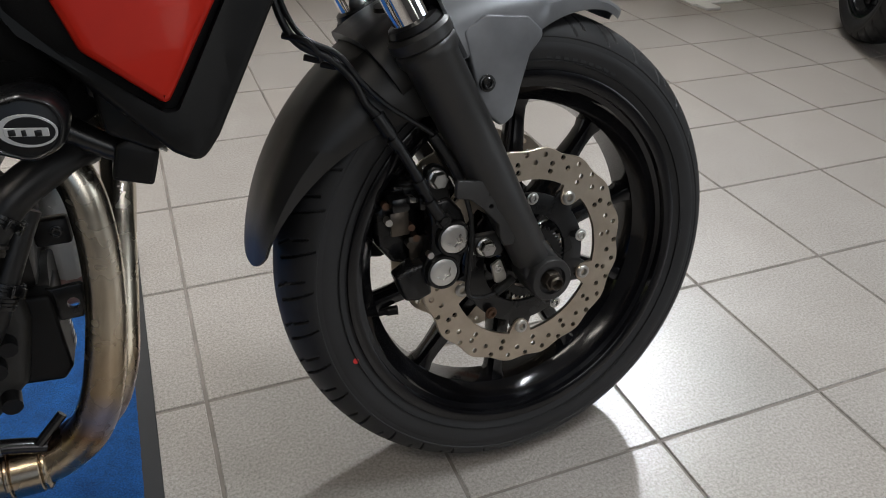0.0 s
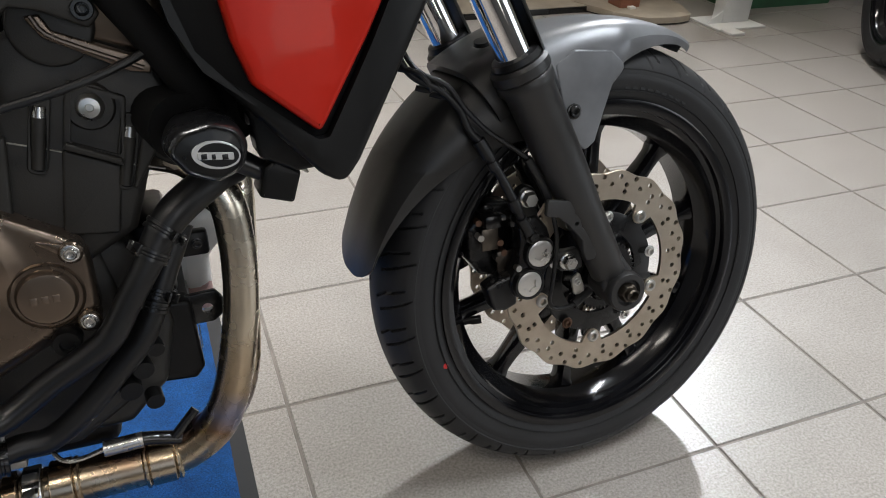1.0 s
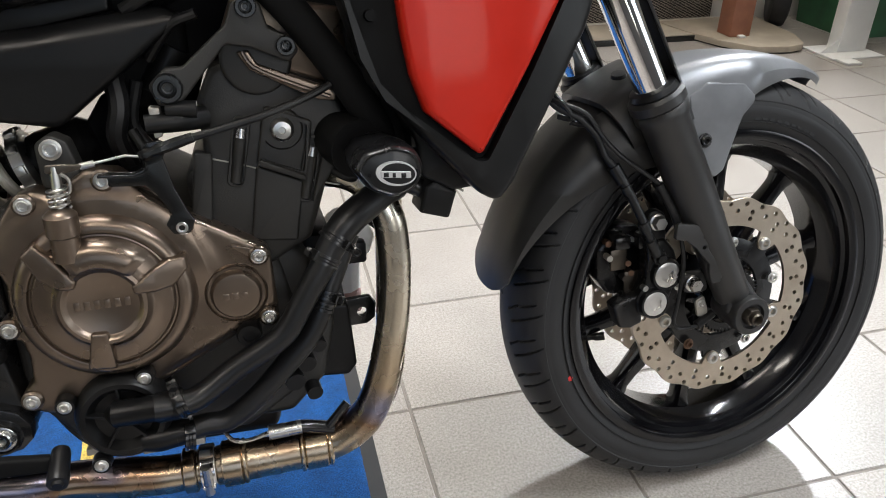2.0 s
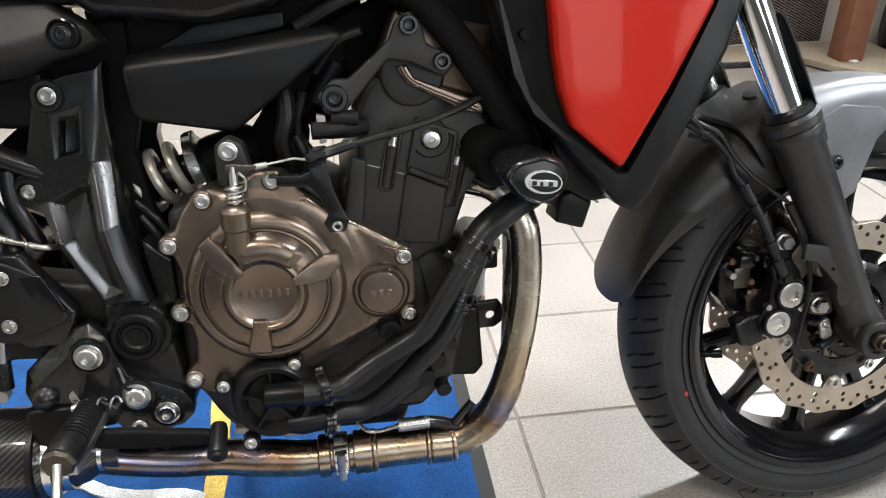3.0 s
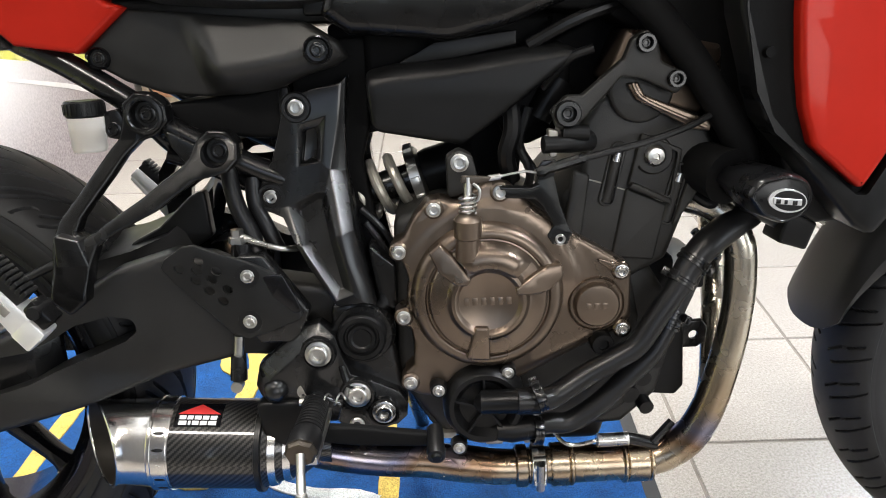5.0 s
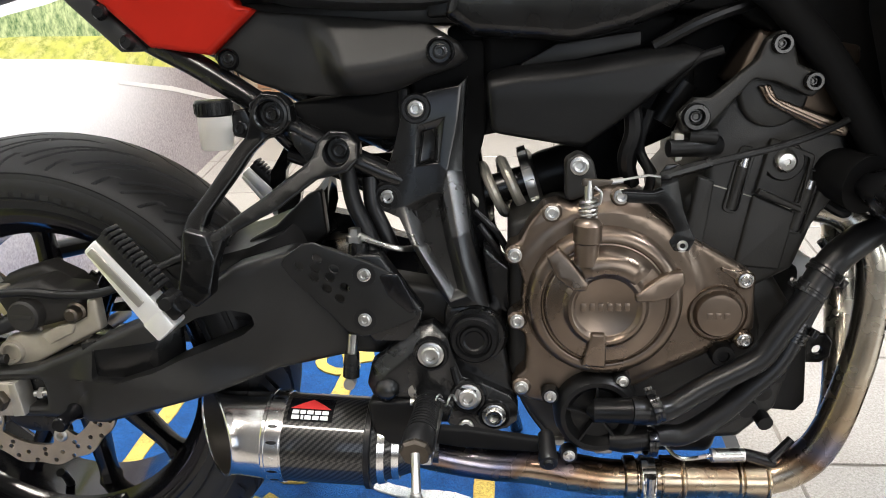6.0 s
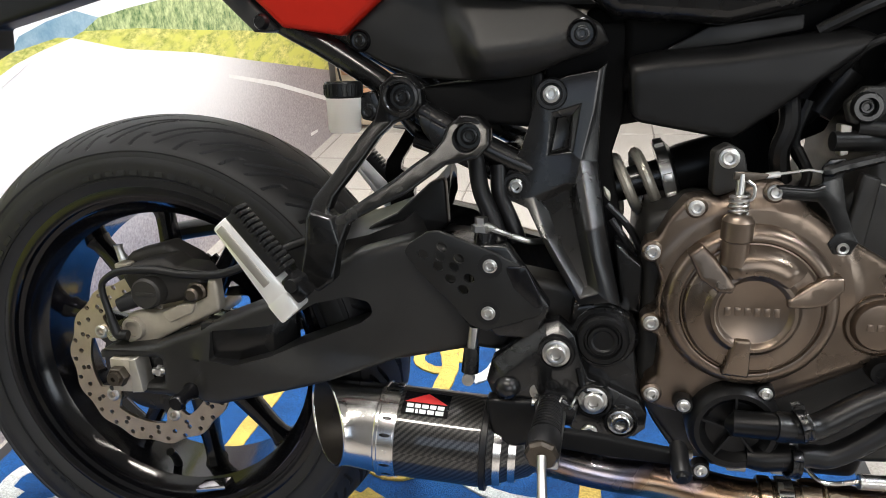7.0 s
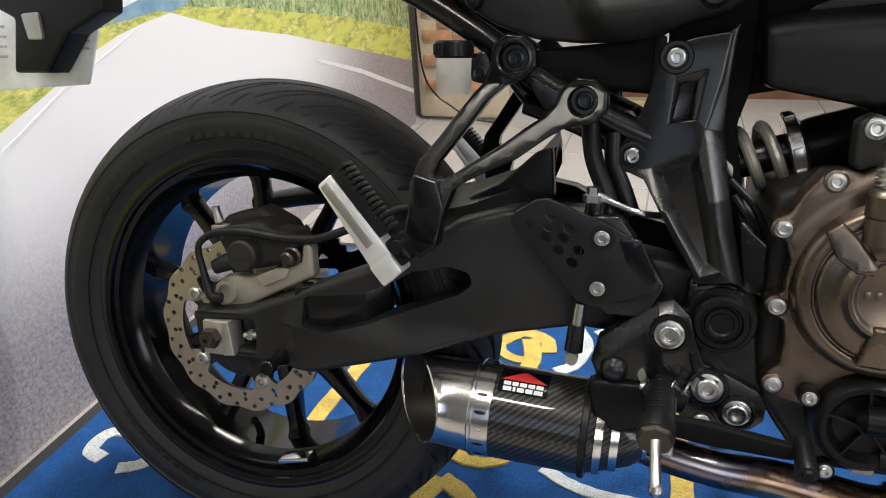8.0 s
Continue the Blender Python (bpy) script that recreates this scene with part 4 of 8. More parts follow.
        for x, z in ((0.238, 0.372), (0.258, 0.340)):
            part("pad_edge", box(x - 0.012, x + 0.010, -0.0645, -0.061, z - 0.014, z + 0.014, 0.001), DARK_NUT, caliper, "edge of a brake pad")
        part("pad_spring", plate(fillet([(0.232, 0.404), (0.262, 0.400), (0.264, 0.394), (0.232, 0.397)], 0.001), -0.066, -0.04, 0.0005), STEEL, caliper, "bright pad spring")
        part("bleed_screw", tube([(0.262, -0.092, 0.339), (0.262, -0.083, 0.339)], 0.004, 10, 1), STEEL, caliper)
# brake hose, sensor cable and their clips
part("brake_hose", tube([(0.122, -0.058, 0.650), (0.133, -0.062, 0.600), (0.146, -0.070, 0.577), (0.172, -0.078, 0.562), (0.193, -0.082, 0.540), (0.203, -0.084, 0.516), (0.219, -0.090, 0.494), (0.245, -0.097, 0.443), (0.268, -0.099, 0.392)], [0.004, 0.004, 0.004, 0.004, 0.0042, 0.0045, 0.0055, 0.0055, 0.005], 14), HOSE, bike, "black front brake hose")
for p, q, r in (((0.213, -0.088, 0.503), (0.224, -0.091, 0.483), 0.0078), ((0.250, -0.098, 0.431), (0.256, -0.098, 0.418), 0.0072), ((0.260, -0.1, 0.407), (0.272, -0.098, 0.386), 0.0068), ((0.226, -0.093, 0.478), (0.231, -0.094, 0.469), 0.0068)):
    part("hose_sleeve", tube([p, q], r, 14, 1), HOSE, bike, "ribbed hose sleeve")
part("banjo_bolt", hexagon(0.007, 0.008, out(0.276, -0.098, 0.381), lathe([(0.009, 0), (0.009, 0.004), (0.006, 0.004)], out(0.276, -0.096, 0.381), 18)), FRAME_BLACK, bike, "black banjo bolt")
part("sensor_cable", tube([(0.127, -0.058, 0.650), (0.138, -0.064, 0.605), (0.152, -0.074, 0.582), (0.180, -0.082, 0.566), (0.200, -0.086, 0.538), (0.222, -0.092, 0.514), (0.244, -0.096, 0.497), (0.271, -0.100, 0.475), (0.290, -0.100, 0.440), (0.300, -0.100, 0.415), (0.310, -0.098, 0.37), (0.306, -0.097, 0.318), (0.303, -0.095, 0.290), (0.312, -0.093, 0.276), (0.335, -0.092, 0.274), (0.352, -0.090, 0.280)], 0.0028, 10), HOSE, bike, "thin black sensor cable")
part("cable_sleeve", tube([(0.268, -0.100, 0.478), (0.290, -0.100, 0.440), (0.301, -0.100, 0.41)], [0.0055, 0.0055, 0.005], 12), HOSE, bike)
part("speed_sensor", tube([(0.340, -0.091, 0.275), (0.366, -0.086, 0.287)], 0.006, 14, 1), BLACK_PLASTIC, bike, "black wheel speed sensor")
for k, (x, z) in enumerate(((0.152, 0.574), (0.168, 0.566))):
    part("cable_loop", tube([(x - 0.02, -0.062, z + 0.012), (x, -0.076, z + 0.006), (x + 0.012, -0.074, z - 0.012), (x - 0.002, -0.066, z - 0.010)], 0.0035, 10), HOSE, bike)

# ---- side fairings ----
F_OUT = [(-0.128, 0.82), (-0.117, 0.729), (-0.100, 0.671), (-0.087, 0.630), (-0.066, 0.606), (0.011, 0.520, 0.02), (0.031, 0.508, 0.018), (0.048, 0.528, 0.02), (0.131, 0.668), (0.150, 0.720), (0.150, 0.82)]
F_IN = [(-0.120, 0.81), (-0.112, 0.729), (-0.097, 0.656), (-0.077, 0.617), (-0.043, 0.589), (0.010, 0.5525, 0.008), (0.020, 0.5525, 0.006), (0.068, 0.632), (0.112, 0.712), (0.140, 0.81)]
F_RED = [(-0.066, 0.81), (-0.063, 0.727), (-0.058, 0.676), (-0.052, 0.639, 0.02), (-0.040, 0.603, 0.012), (0.013, 0.5575, 0.006), (0.064, 0.637), (0.108, 0.712), (0.135, 0.81)]


def tuck(x, z):
    """The fairing's front half runs inwards."""
    return -0.10 * max(0.0, x - 0.02) - 0.9 * max(0.0, x - 0.02) ** 2


for s in (-1, 1):
    bend = tuck if s < 0 else (lambda x, z: -tuck(x, z))
    fairing = part("side_fairing", plate(fillet(F_OUT, 0.012), s * 0.204, s * 0.160, 0.007, [fillet(F_IN, 0.008)[::-1]], bend=bend, grid=0.03), BLACK_PLASTIC, bike, "matt black plastic side fairing frame")
    part("red_panel", plate(fillet(F_RED, 0.006), s * 0.206, s * 0.180, 0.006, bend=bend, grid=0.03), RED, fairing, "glossy red painted fairing panel")
    part("recess_panel", plate(fillet(F_IN, 0.008), s * 0.190, s * 0.165, 0.001, bend=bend, grid=0.03), DULL_SHADE_BLACK, fairing)
    part("fairing_screw", tube([(-0.084, s * 0.188, 0.692), (-0.084, s * 0.197, 0.692)], [0.006, 0.005], 14, 1), DULL_SHADE_BLACK, fairing)
part("radiator", box(-0.045, -0.010, -0.150, 0.150, 0.56, 0.82, 0.005), BLACK_PLASTIC, bike, "black radiator between the fairings")
part("radiator_shroud", box(-0.02, 0.04, -0.158, 0.158, 0.60, 0.82, 0.01), BLACK_PLASTIC, bike)
part("radiator_side", plate(fillet([(-0.060, 0.612), (-0.040, 0.566), (-0.036, 0.532), (-0.004, 0.514), (0.024, 0.516), (0.020, 0.56), (-0.02, 0.63)], 0.006), -0.158, -0.118, 0.004), BLACK_PLASTIC, bike, "black lower radiator mount")
# Dark sheet added to close the gap between crash bobbin and fairing.
part("radiator_gap_filler", plate(fillet([(-0.128, 0.590), (-0.105, 0.645), (-0.045, 0.650), (-0.026, 0.600), (-0.034, 0.545), (-0.058, 0.530), (-0.090, 0.552)], 0.008), -0.115, -0.060, 0.006), DULL_SHADE_BLACK, bike, "dark filler sheet beside the radiator")
# horn or rectifier block under the fairing
rect = part("rectifier", plate(fillet([(-0.032, 0.520), (-0.021, 0.526), (0.002, 0.512), (-0.008, 0.482), (-0.040, 0.492)], 0.004), -0.152, -0.112, 0.004), BLACK_PLASTIC, bike, "black regulator block under the fairing")
part("rectifier_arm", tube([(-0.090, -0.125, 0.552), (-0.060, -0.128, 0.530), (-0.028, -0.130, 0.510)], [0.014, 0.012, 0.010], 12), FRAME_BLACK, rect)
part("bracket_tab", plate(fillet([(-0.022, 0.5295), (-0.019, 0.5300), (0.008, 0.5130), (0.007, 0.5105)], 0.001), -0.156, -0.118, 0.0005), DULL_ALU, rect)

# crash bobbin: black dome with a plain silver oval badge
BOB = fillet([(-0.1190, 0.5660, 0.008), (-0.1083, 0.5800), (-0.0790, 0.5862), (-0.0590, 0.5790), (-0.0520, 0.5635), (-0.0590, 0.5440), (-0.0810, 0.5350), (-0.1040, 0.5450)], 0.018, 6)
BOB_C = (-0.081, 0.560)
bob_loops = [[(BOB_C[0] + sx * (x - BOB_C[0]), y, BOB_C[1] + sx * (z - BOB_C[1])) for x, z in BOB] for sx, y in ((0.86, -0.150), (0.94, -0.180), (1.0, -0.205), (1.0, -0.228), (0.985, -0.235), (0.95, -0.2415), (0.90, -0.2450), (0.85, -0.2462), (0.80, -0.2455), (0.77, -0.2440), (0.70, -0.2440), (0.40, -0.2455))]
bobbin = part("crash_bobbin", loft(bob_loops), SATIN_BLACK, bike, "black oval crash bobbin with a silver badge", 50)
part("bobbin_stem", tube([(-0.118, -0.10, 0.575), (-0.098, -0.155, 0.566)], [0.026, 0.030], 24, 1), DULL_SHADE_BLACK, bobbin)
for dx, r, mt, y in ((0.0, 1.0, GREY_INK, -0.2472), (0.0015, 0.84, SATIN_BLACK, -0.2477)):
    part("badge", plate(circle(-0.0795 + dx, 0.5595, 0.0185 * r, 28, 0.0112 * r, -10), y, y + 0.002, 0.0003, steps=1), mt, bobbin, "silver oval badge" if r == 1 else "")
part("badge_bar", plate(fillet([(-0.0935, 0.5635), (-0.0665, 0.5605), (-0.0665, 0.5545), (-0.0935, 0.5575)], 0.001), -0.2482, -0.2470, 0.0004, steps=1), GREY_INK, bobbin)
for k, w in enumerate((0.0045, 0.0030, 0.0045)):
    x = -0.0910 + 0.0078 * k
    part("badge_bar", box(x, x + w, -0.2486, -0.2478, 0.5575 - 0.001 * k, 0.5617 - 0.001 * k, 0.0003), SATIN_BLACK, bobbin)
for x, z in ((-0.103, 0.560), (-0.061, 0.560)):
    part("cover_hole", lathe([(0, 0.0004), (0.0016, 0.0004), (0.0016, -0.002)], out(x, -0.2445, z), 10), GLOSS_BLACK, bobbin)

# ---- engine ----
engine = part("crankcase", plate(fillet([(-0.452, 0.525), (-0.400, 0.545), (-0.30, 0.535), (-0.19, 0.470), (-0.175, 0.400), (-0.185, 0.290), (-0.24, 0.255), (-0.40, 0.255), (-0.455, 0.33)], 0.015), -0.118, 0.13, 0.01), CRACKLE, bike, "black engine crankcase")
C0 = (-0.3525, 0.446)
COVER = [(-0.415, 0.550), (-0.400, 0.553), (-0.384, 0.548), (-0.352, 0.568), (-0.326, 0.564), (-0.300, 0.540), (-0.266, 0.514), (-0.206, 0.478), (-0.195, 0.462), (-0.193, 0.405), (-0.206, 0.392), (-0.240, 0.378), (-0.318, 0.338), (-0.335, 0.322), (-0.402, 0.322), (-0.432, 0.328), (-0.447, 0.336), (-0.446, 0.355), (-0.436, 0.364), (-0.434, 0.390), (-0.437, 0.407), (-0.451, 0.415), (-0.449, 0.430), (-0.439, 0.436), (-0.440, 0.446), (-0.437, 0.468), (-0.443, 0.486), (-0.454, 0.489), (-0.453, 0.506), (-0.441, 0.511), (-0.430, 0.531)]


def cover_face(x, z):
    """The cover's face: a raised collar over the dome, a flank that falls away beyond the crease at the front."""
    r = math.hypot(x - C0[0], z - C0[1])
    collar = 0.005 * max(0.0, min(1.0, (0.108 - r) / 0.012)) * max(0.0, min(1.0, (z - 0.43) / 0.03))
    flank = (x + 0.3173) * 0.4525 - (z - 0.351) * 0.892
    return collar - min(0.010, 0.9 * max(0.0, flank)) * max(0.0, min(1.0, (x + 0.335) / 0.015))


clutch = part("clutch_cover", plate(fillet(COVER, 0.006), -0.148, -0.115, 0.005, bend=cover_face, grid=0.006), BRONZE, bike, "bronze painted clutch cover with bolts round its rim")
step = lathe([(0.0, 0.026), (0.0312, 0.026), (0.0322, 0.0266), (0.0340, 0.0300), (0.0362, 0.0312), (0.0395, 0.0302), (0.0435, 0.0240), (0.0458, 0.0222), (0.0612, 0.0212), (0.0630, 0.0196), (0.0642, 0.0160), (0.0658, 0.0156), (0.0672, 0.0176), (0.0700, 0.0184), (0.0755, 0.0168), (0.0795, 0.0132), (0.0820, 0.006), (0.0845, -0.001), (0.0865, -0.001), (0.0870, -0.006)], out(C0[0], -0.148, C0[1]), 72)
part("clutch_dome", step, BRONZE, clutch, "stepped round clutch dome")
# three wedge lugs that widen outwards and fall away towards the rim
LUGS = ([(-0.0613, 0.0565), (-0.0493, 0.0663), (-0.0373, 0.0553), (-0.0175, 0.0285), (-0.0208, 0.0210), (-0.0338, 0.0218), (-0.0502, 0.0334)],
        [(0.0284, 0.0167), (0.0295, 0.0089), (0.0500, 0.0086), (0.0649, 0.0115), (0.0800, 0.0261), (0.0788, 0.0384), (0.0627, 0.0378), (0.0509, 0.0323)],
        [(-0.0148, -0.0246), (-0.0001, -0.0255), (0.0016, -0.0660), (-0.0250, -0.0640)])
for outline in LUGS:
    lug = fillet([(-0.353 + x, 0.444 + z) for x, z in outline], 0.003)
    part("dome_lug", plate(lug, -0.1805, -0.150, 0.0030, bend=lambda x, z: -0.16 * max(0.0, math.hypot(x - C0[0], z - C0[1]) - 0.036), grid=0.01), BRONZE, clutch, angle=40)
# the raised crescent between the two upper lugs
loops = []
for k in range(25):
    a = radians(122 - 80 * k / 24)
    ease = min(1.0, k / 3, (24 - k) / 3)
    loops.append([(C0[0] + r * math.cos(a), -0.1475 - h, C0[1] + r * math.sin(a)) for r, h in ((0.0335, 0.026), (0.0370, 0.0305 + 0.0035 * ease), (0.0400, 0.0312 + 0.0045 * ease), (0.0545, 0.0295 + 0.0045 * ease), (0.0595, 0.0255 + 0.0035 * ease), (0.0635, 0.0205), (0.0500, 0.018))])
part("dome_crescent", loft(loops), BRONZE, clutch, angle=50)
for k in range(6):
    part("raised_bar", box(C0[0] - 0.026 + 0.0089 * k, C0[0] - 0.0205 + 0.0089 * k, -0.1747, -0.1735, C0[1] - 0.004, C0[1] + 0.0045, 0.0004), BRONZE, clutch)
cap = lathe([(0.0, 0.009), (0.0185, 0.009), (0.0225, 0.0085), (0.0245, 0.006), (0.0248, 0.0035), (0.0256, 0.001), (0.0285, 0.001), (0.0300, 0.003), (0.0312, 0.001), (0.0312, -0.003)], out(-0.233, -0.149, 0.430), 48)
part("inspection_cap", cap, BRONZE, clutch, "round bronze inspection cap")
for k in range(3):
    part("raised_bar", box(-0.246 + 0.009 * k, -0.240 + 0.009 * k, -0.1588, -0.1578, 0.4265, 0.4335, 0.0004), BRONZE, clutch)
part("cover_rib", plate(fillet([(-0.232, 0.482), (-0.214, 0.476), (-0.204, 0.470), (-0.216, 0.466), (-0.232, 0.478)], 0.002), -0.1505, -0.147, 0.001), BRONZE, clutch)
COVER_BOLTS = [(-0.407, 0.542), (-0.337, 0.558), (-0.274, 0.506), (-0.207, 0.467), (-0.204, 0.400), (-0.446, 0.497), (-0.444, 0.423), (-0.440, 0.345)]
for x, z in COVER_BOLTS:
    boss = part("bolt_boss", lathe([(0.0, 0.004), (0.0085, 0.004), (0.0105, 0.002), (0.0105, -0.02)], out(x, -0.148, z), 20), BRONZE, clutch)
    bolt(x, -0.152, z, 0.0078, clutch, STEEL, "cover_bolt")

# clutch actuator, its lever, cable and cable arm
part("clutch_actuator", lathe([(0.0, -0.005), (0.0125, -0.005), (0.0125, 0.018), (0.0145, 0.020), (0.0145, 0.038), (0.012, 0.041), (0.008, 0.043), (0.0, 0.043)], look((-0.3735, -0.172, 0.498), (-0.378, -0.156, 0.30)), 28), BRONZE, clutch, "bronze clutch release housing")
part("return_spring", tube([(-0.372 + 0.0085 * math.cos(k * 1.05), -0.1685 + 0.0085 * math.sin(k * 1.05), 0.541 + 0.00075 * k) for k in range(26)], 0.0014, 6, 2), STEEL, clutch, "small steel return spring")
part("lever_shaft", tube([(-0.373, -0.169, 0.53), (-0.371, -0.166, 0.578)], 0.0045, 12, 1), STEEL, clutch)
lever = part("release_lever", plate(fillet([(-0.379, 0.573), (-0.366, 0.571), (-0.350, 0.574), (-0.347, 0.578), (-0.366, 0.580), (-0.378, 0.580)], 0.002), -0.170, -0.166, 0.001), DARK_NUT, clutch, "zinc release lever")
part("cable_hook", tube([(-0.366, -0.170, 0.572), (-0.360, -0.172, 0.566), (-0.361, -0.172, 0.556), (-0.367, -0.171, 0.553)], 0.0016, 8), STEEL, clutch)
ARM = [(-0.338, 0.566), (-0.307, 0.564), (-0.297, 0.568), (-0.299, 0.582), (-0.293, 0.590), (-0.280, 0.591), (-0.276, 0.586), (-0.281, 0.574), (-0.275, 0.545), (-0.267, 0.523), (-0.261, 0.512), (-0.267, 0.500), (-0.282, 0.500), (-0.288, 0.510), (-0.281, 0.521), (-0.292, 0.541), (-0.300, 0.550), (-0.331, 0.552)]
arm = part("cable_arm", plate(fillet(ARM, 0.003), -0.1545, -0.1515, 0.001), FRAME_BLACK, bike, "black forked clutch cable bracket")
part("arm_flange", plate(fillet([(-0.338, 0.566), (-0.307, 0.564), (-0.297, 0.568), (-0.298, 0.5635), (-0.307, 0.5615), (-0.338, 0.5635)], 0.001), -0.166, -0.156, 0.0005), FRAME_BLACK, arm)
part("cable_adjuster", tube([(-0.300, -0.160, 0.5790), (-0.293, -0.160, 0.5805), (-0.289, -0.160, 0.5820), (-0.281, -0.160, 0.5845), (-0.279, -0.160, 0.5850), (-0.266, -0.160, 0.5885), (-0.251, -0.160, 0.5925)], [0.0045, 0.0062, 0.0045, 0.0062, 0.0055, 0.0055, 0.0048], 8, 1), FRAME_BLACK, arm)
part("clutch_cable", tube([(-0.256, -0.160, 0.5910), (-0.225, -0.160, 0.598), (-0.178, -0.158, 0.609), (-0.128, -0.150, 0.626), (-0.095, -0.135, 0.645)], 0.0037, 10), HOSE, bike, "black clutch cable")
part("cable_wire", tube([(-0.346, -0.166, 0.5765), (-0.312, -0.160, 0.581), (-0.300, -0.160, 0.579)], 0.0014, 8, 1), STEEL, arm, "bare steel cable end")
part("cable_nipple", tube([(-0.350, -0.166, 0.576), (-0.338, -0.165, 0.5775)], 0.0032, 10, 1), STEEL, arm)
part("mount_lug", plate(fillet([(-0.392, 0.548), (-0.392, 0.594), (-0.378, 0.602), (-0.364, 0.594), (-0.356, 0.56)], 0.008), -0.135, -0.11, 0.003), CRACKLE, engine)
bolt(-0.378, -0.136, 0.588, 0.0098, engine, STEEL, "engine_mount_bolt")

# cylinder block and head, tilted forward
CYL = [(-0.262, 0.500), (-0.268, 0.545), (-0.246, 0.570), (-0.246, 0.620), (-0.232, 0.648), (-0.205, 0.662), (-0.112, 0.626), (-0.100, 0.590), (-0.125, 0.540), (-0.150, 0.470), (-0.205, 0.440)]
cyl = part("cylinder_block", plate(fillet(CYL, 0.010), -0.122, 0.115, 0.008), CRACKLE, bike, "black crackle-painted cylinder block and head")
part("head_side", plate(circle(-0.186, 0.656, 0.034, 36, 0.034), -0.130, -0.112, 0.004), CRACKLE, cyl)
part("head_cover", plate(fillet([(-0.222, 0.668), (-0.205, 0.662), (-0.190, 0.648), (-0.120, 0.624), (-0.095, 0.640), (-0.100, 0.70), (-0.200, 0.72)], 0.006), -0.118, 0.11, 0.008), BRONZE, cyl, "dull bronze cylinder head cover")
LIP = [(-0.204, 0.664), (-0.193, 0.6465), (-0.131, 0.6145), (-0.115, 0.612), (-0.112, 0.622), (-0.1245, 0.627), (-0.185, 0.652), (-0.192, 0.665)]
part("cover_lip", plate(fillet(LIP, 0.002), -0.137, -0.12, 0.002), BRONZE, cyl, "bronze flange of the head cover")
part("lip_bead", tube([(-0.198, -0.137, 0.664), (-0.189, -0.1385, 0.6495), (-0.160, -0.1385, 0.6345), (-0.120, -0.1375, 0.6170)], 0.0022, 8, 3), BRONZE, cyl)
# lower block: raised ribs either side of a plain panel, a square pocket, the head seam
part("block_rib", plate(fillet([(-0.255, 0.574), (-0.238, 0.568), (-0.247, 0.498), (-0.268, 0.500)], 0.003), -0.129, -0.118, 0.003), CRACKLE, cyl)
part("block_rib", plate(fillet([(-0.131, 0.560), (-0.108, 0.566), (-0.120, 0.545), (-0.150, 0.500)], 0.003), -0.127, -0.118, 0.003), CRACKLE, cyl)
part("block_panel", plate(fillet([(-0.198, 0.553), (-0.153, 0.533), (-0.165, 0.470), (-0.212, 0.475)], 0.003), -0.1265, -0.118, 0.003), CRACKLE, cyl)
part("head_seam", tube([(-0.250, -0.1222, 0.570), (-0.239, -0.1225, 0.563), (-0.216, -0.1225, 0.556), (-0.152, -0.1225, 0.534), (-0.117, -0.1222, 0.524)], 0.0009, 6, 1), DULL_ALU, cyl, "thin gasket edge")
for p, q in (((-0.205, 0.603), (-0.221, 0.533)), ((-0.137, 0.578), (-0.155, 0.510))):
    d = (Vector(q) - Vector(p)).normalized()
    n = Vector((-d.y, d.x)) * 0.0085
    quad = [(p[0] + n.x, p[1] + n.y), (q[0] + n.x, q[1] + n.y), (q[0] - n.x, q[1] - n.y), (p[0] - n.x, p[1] - n.y)]
    groove = plate(fillet([(x, z) for x, z in quad], 0.008), -0.1255, -0.118, 0.001, [fillet([(0.74 * x + 0.26 * (p[0] + q[0]) / 2, 0.93 * z + 0.07 * (p[1] + q[1]) / 2) for x, z in quad], 0.006)[::-1]], steps=1)
    part("stud_well", groove, CRACKLE, cyl)
    a, b = Vector(p).lerp(Vector(q), 0.30), Vector(p).lerp(Vector(q), 0.93)
    part("stud_column", tube([(a.x, -0.1235, a.y), (b.x, -0.1235, b.y)], [0.0062, 0.0056], 14, 1), CRACKLE, cyl)
    c = Vector(p).lerp(Vector(q), 0.17)
    part("stud", tube([(c.x, -0.124, c.y), (a.x, -0.124, a.y)], [0.0050, 0.0060], 14, 1), STEEL, cyl, "zinc stud end")
POCKET = [(-0.180, 0.606), (-0.144, 0.590), (-0.151, 0.5415), (-0.190, 0.5585)]
part("pocket_frame", plate(fillet([(-0.184, 0.612), (-0.139, 0.593), (-0.149, 0.534), (-0.197, 0.555)], 0.004), -0.1285, -0.118, 0.002, [fillet(POCKET, 0.004)[::-1]]), CRACKLE, cyl)
part("pocket_sill", plate(fillet([(-0.197, 0.5545), (-0.150, 0.5335), (-0.151, 0.5405), (-0.193, 0.5600)], 0.001), -0.135, -0.12, 0.002), CRACKLE, cyl)
part("bolt_pad", lathe([(0.0, 0.003), (0.019, 0.003), (0.021, 0.0), (0.021, -0.006)], out(-0.169, -0.124, 0.587), 30), CRACKLE, cyl)
part("head_bolt", lathe([(0.0, 0.0045), (0.0030, 0.0045), (0.0036, 0.0065), (0.0085, 0.0060), (0.0112, 0.0035), (0.0120, 0.0), (0.0120, -0.006)], out(-0.169, -0.128, 0.587), 28), STEEL, cyl, "domed zinc head bolt")
part("case_grommet", lathe([(0.0, 0.004), (0.006, 0.004), (0.0065, 0.008), (0.0115, 0.008), (0.0130, 0.004), (0.0130, -0.01)], out(-0.226, -0.150, 0.384), 26), BLACK_PLASTIC, bike, "black grommet under the clutch cover")
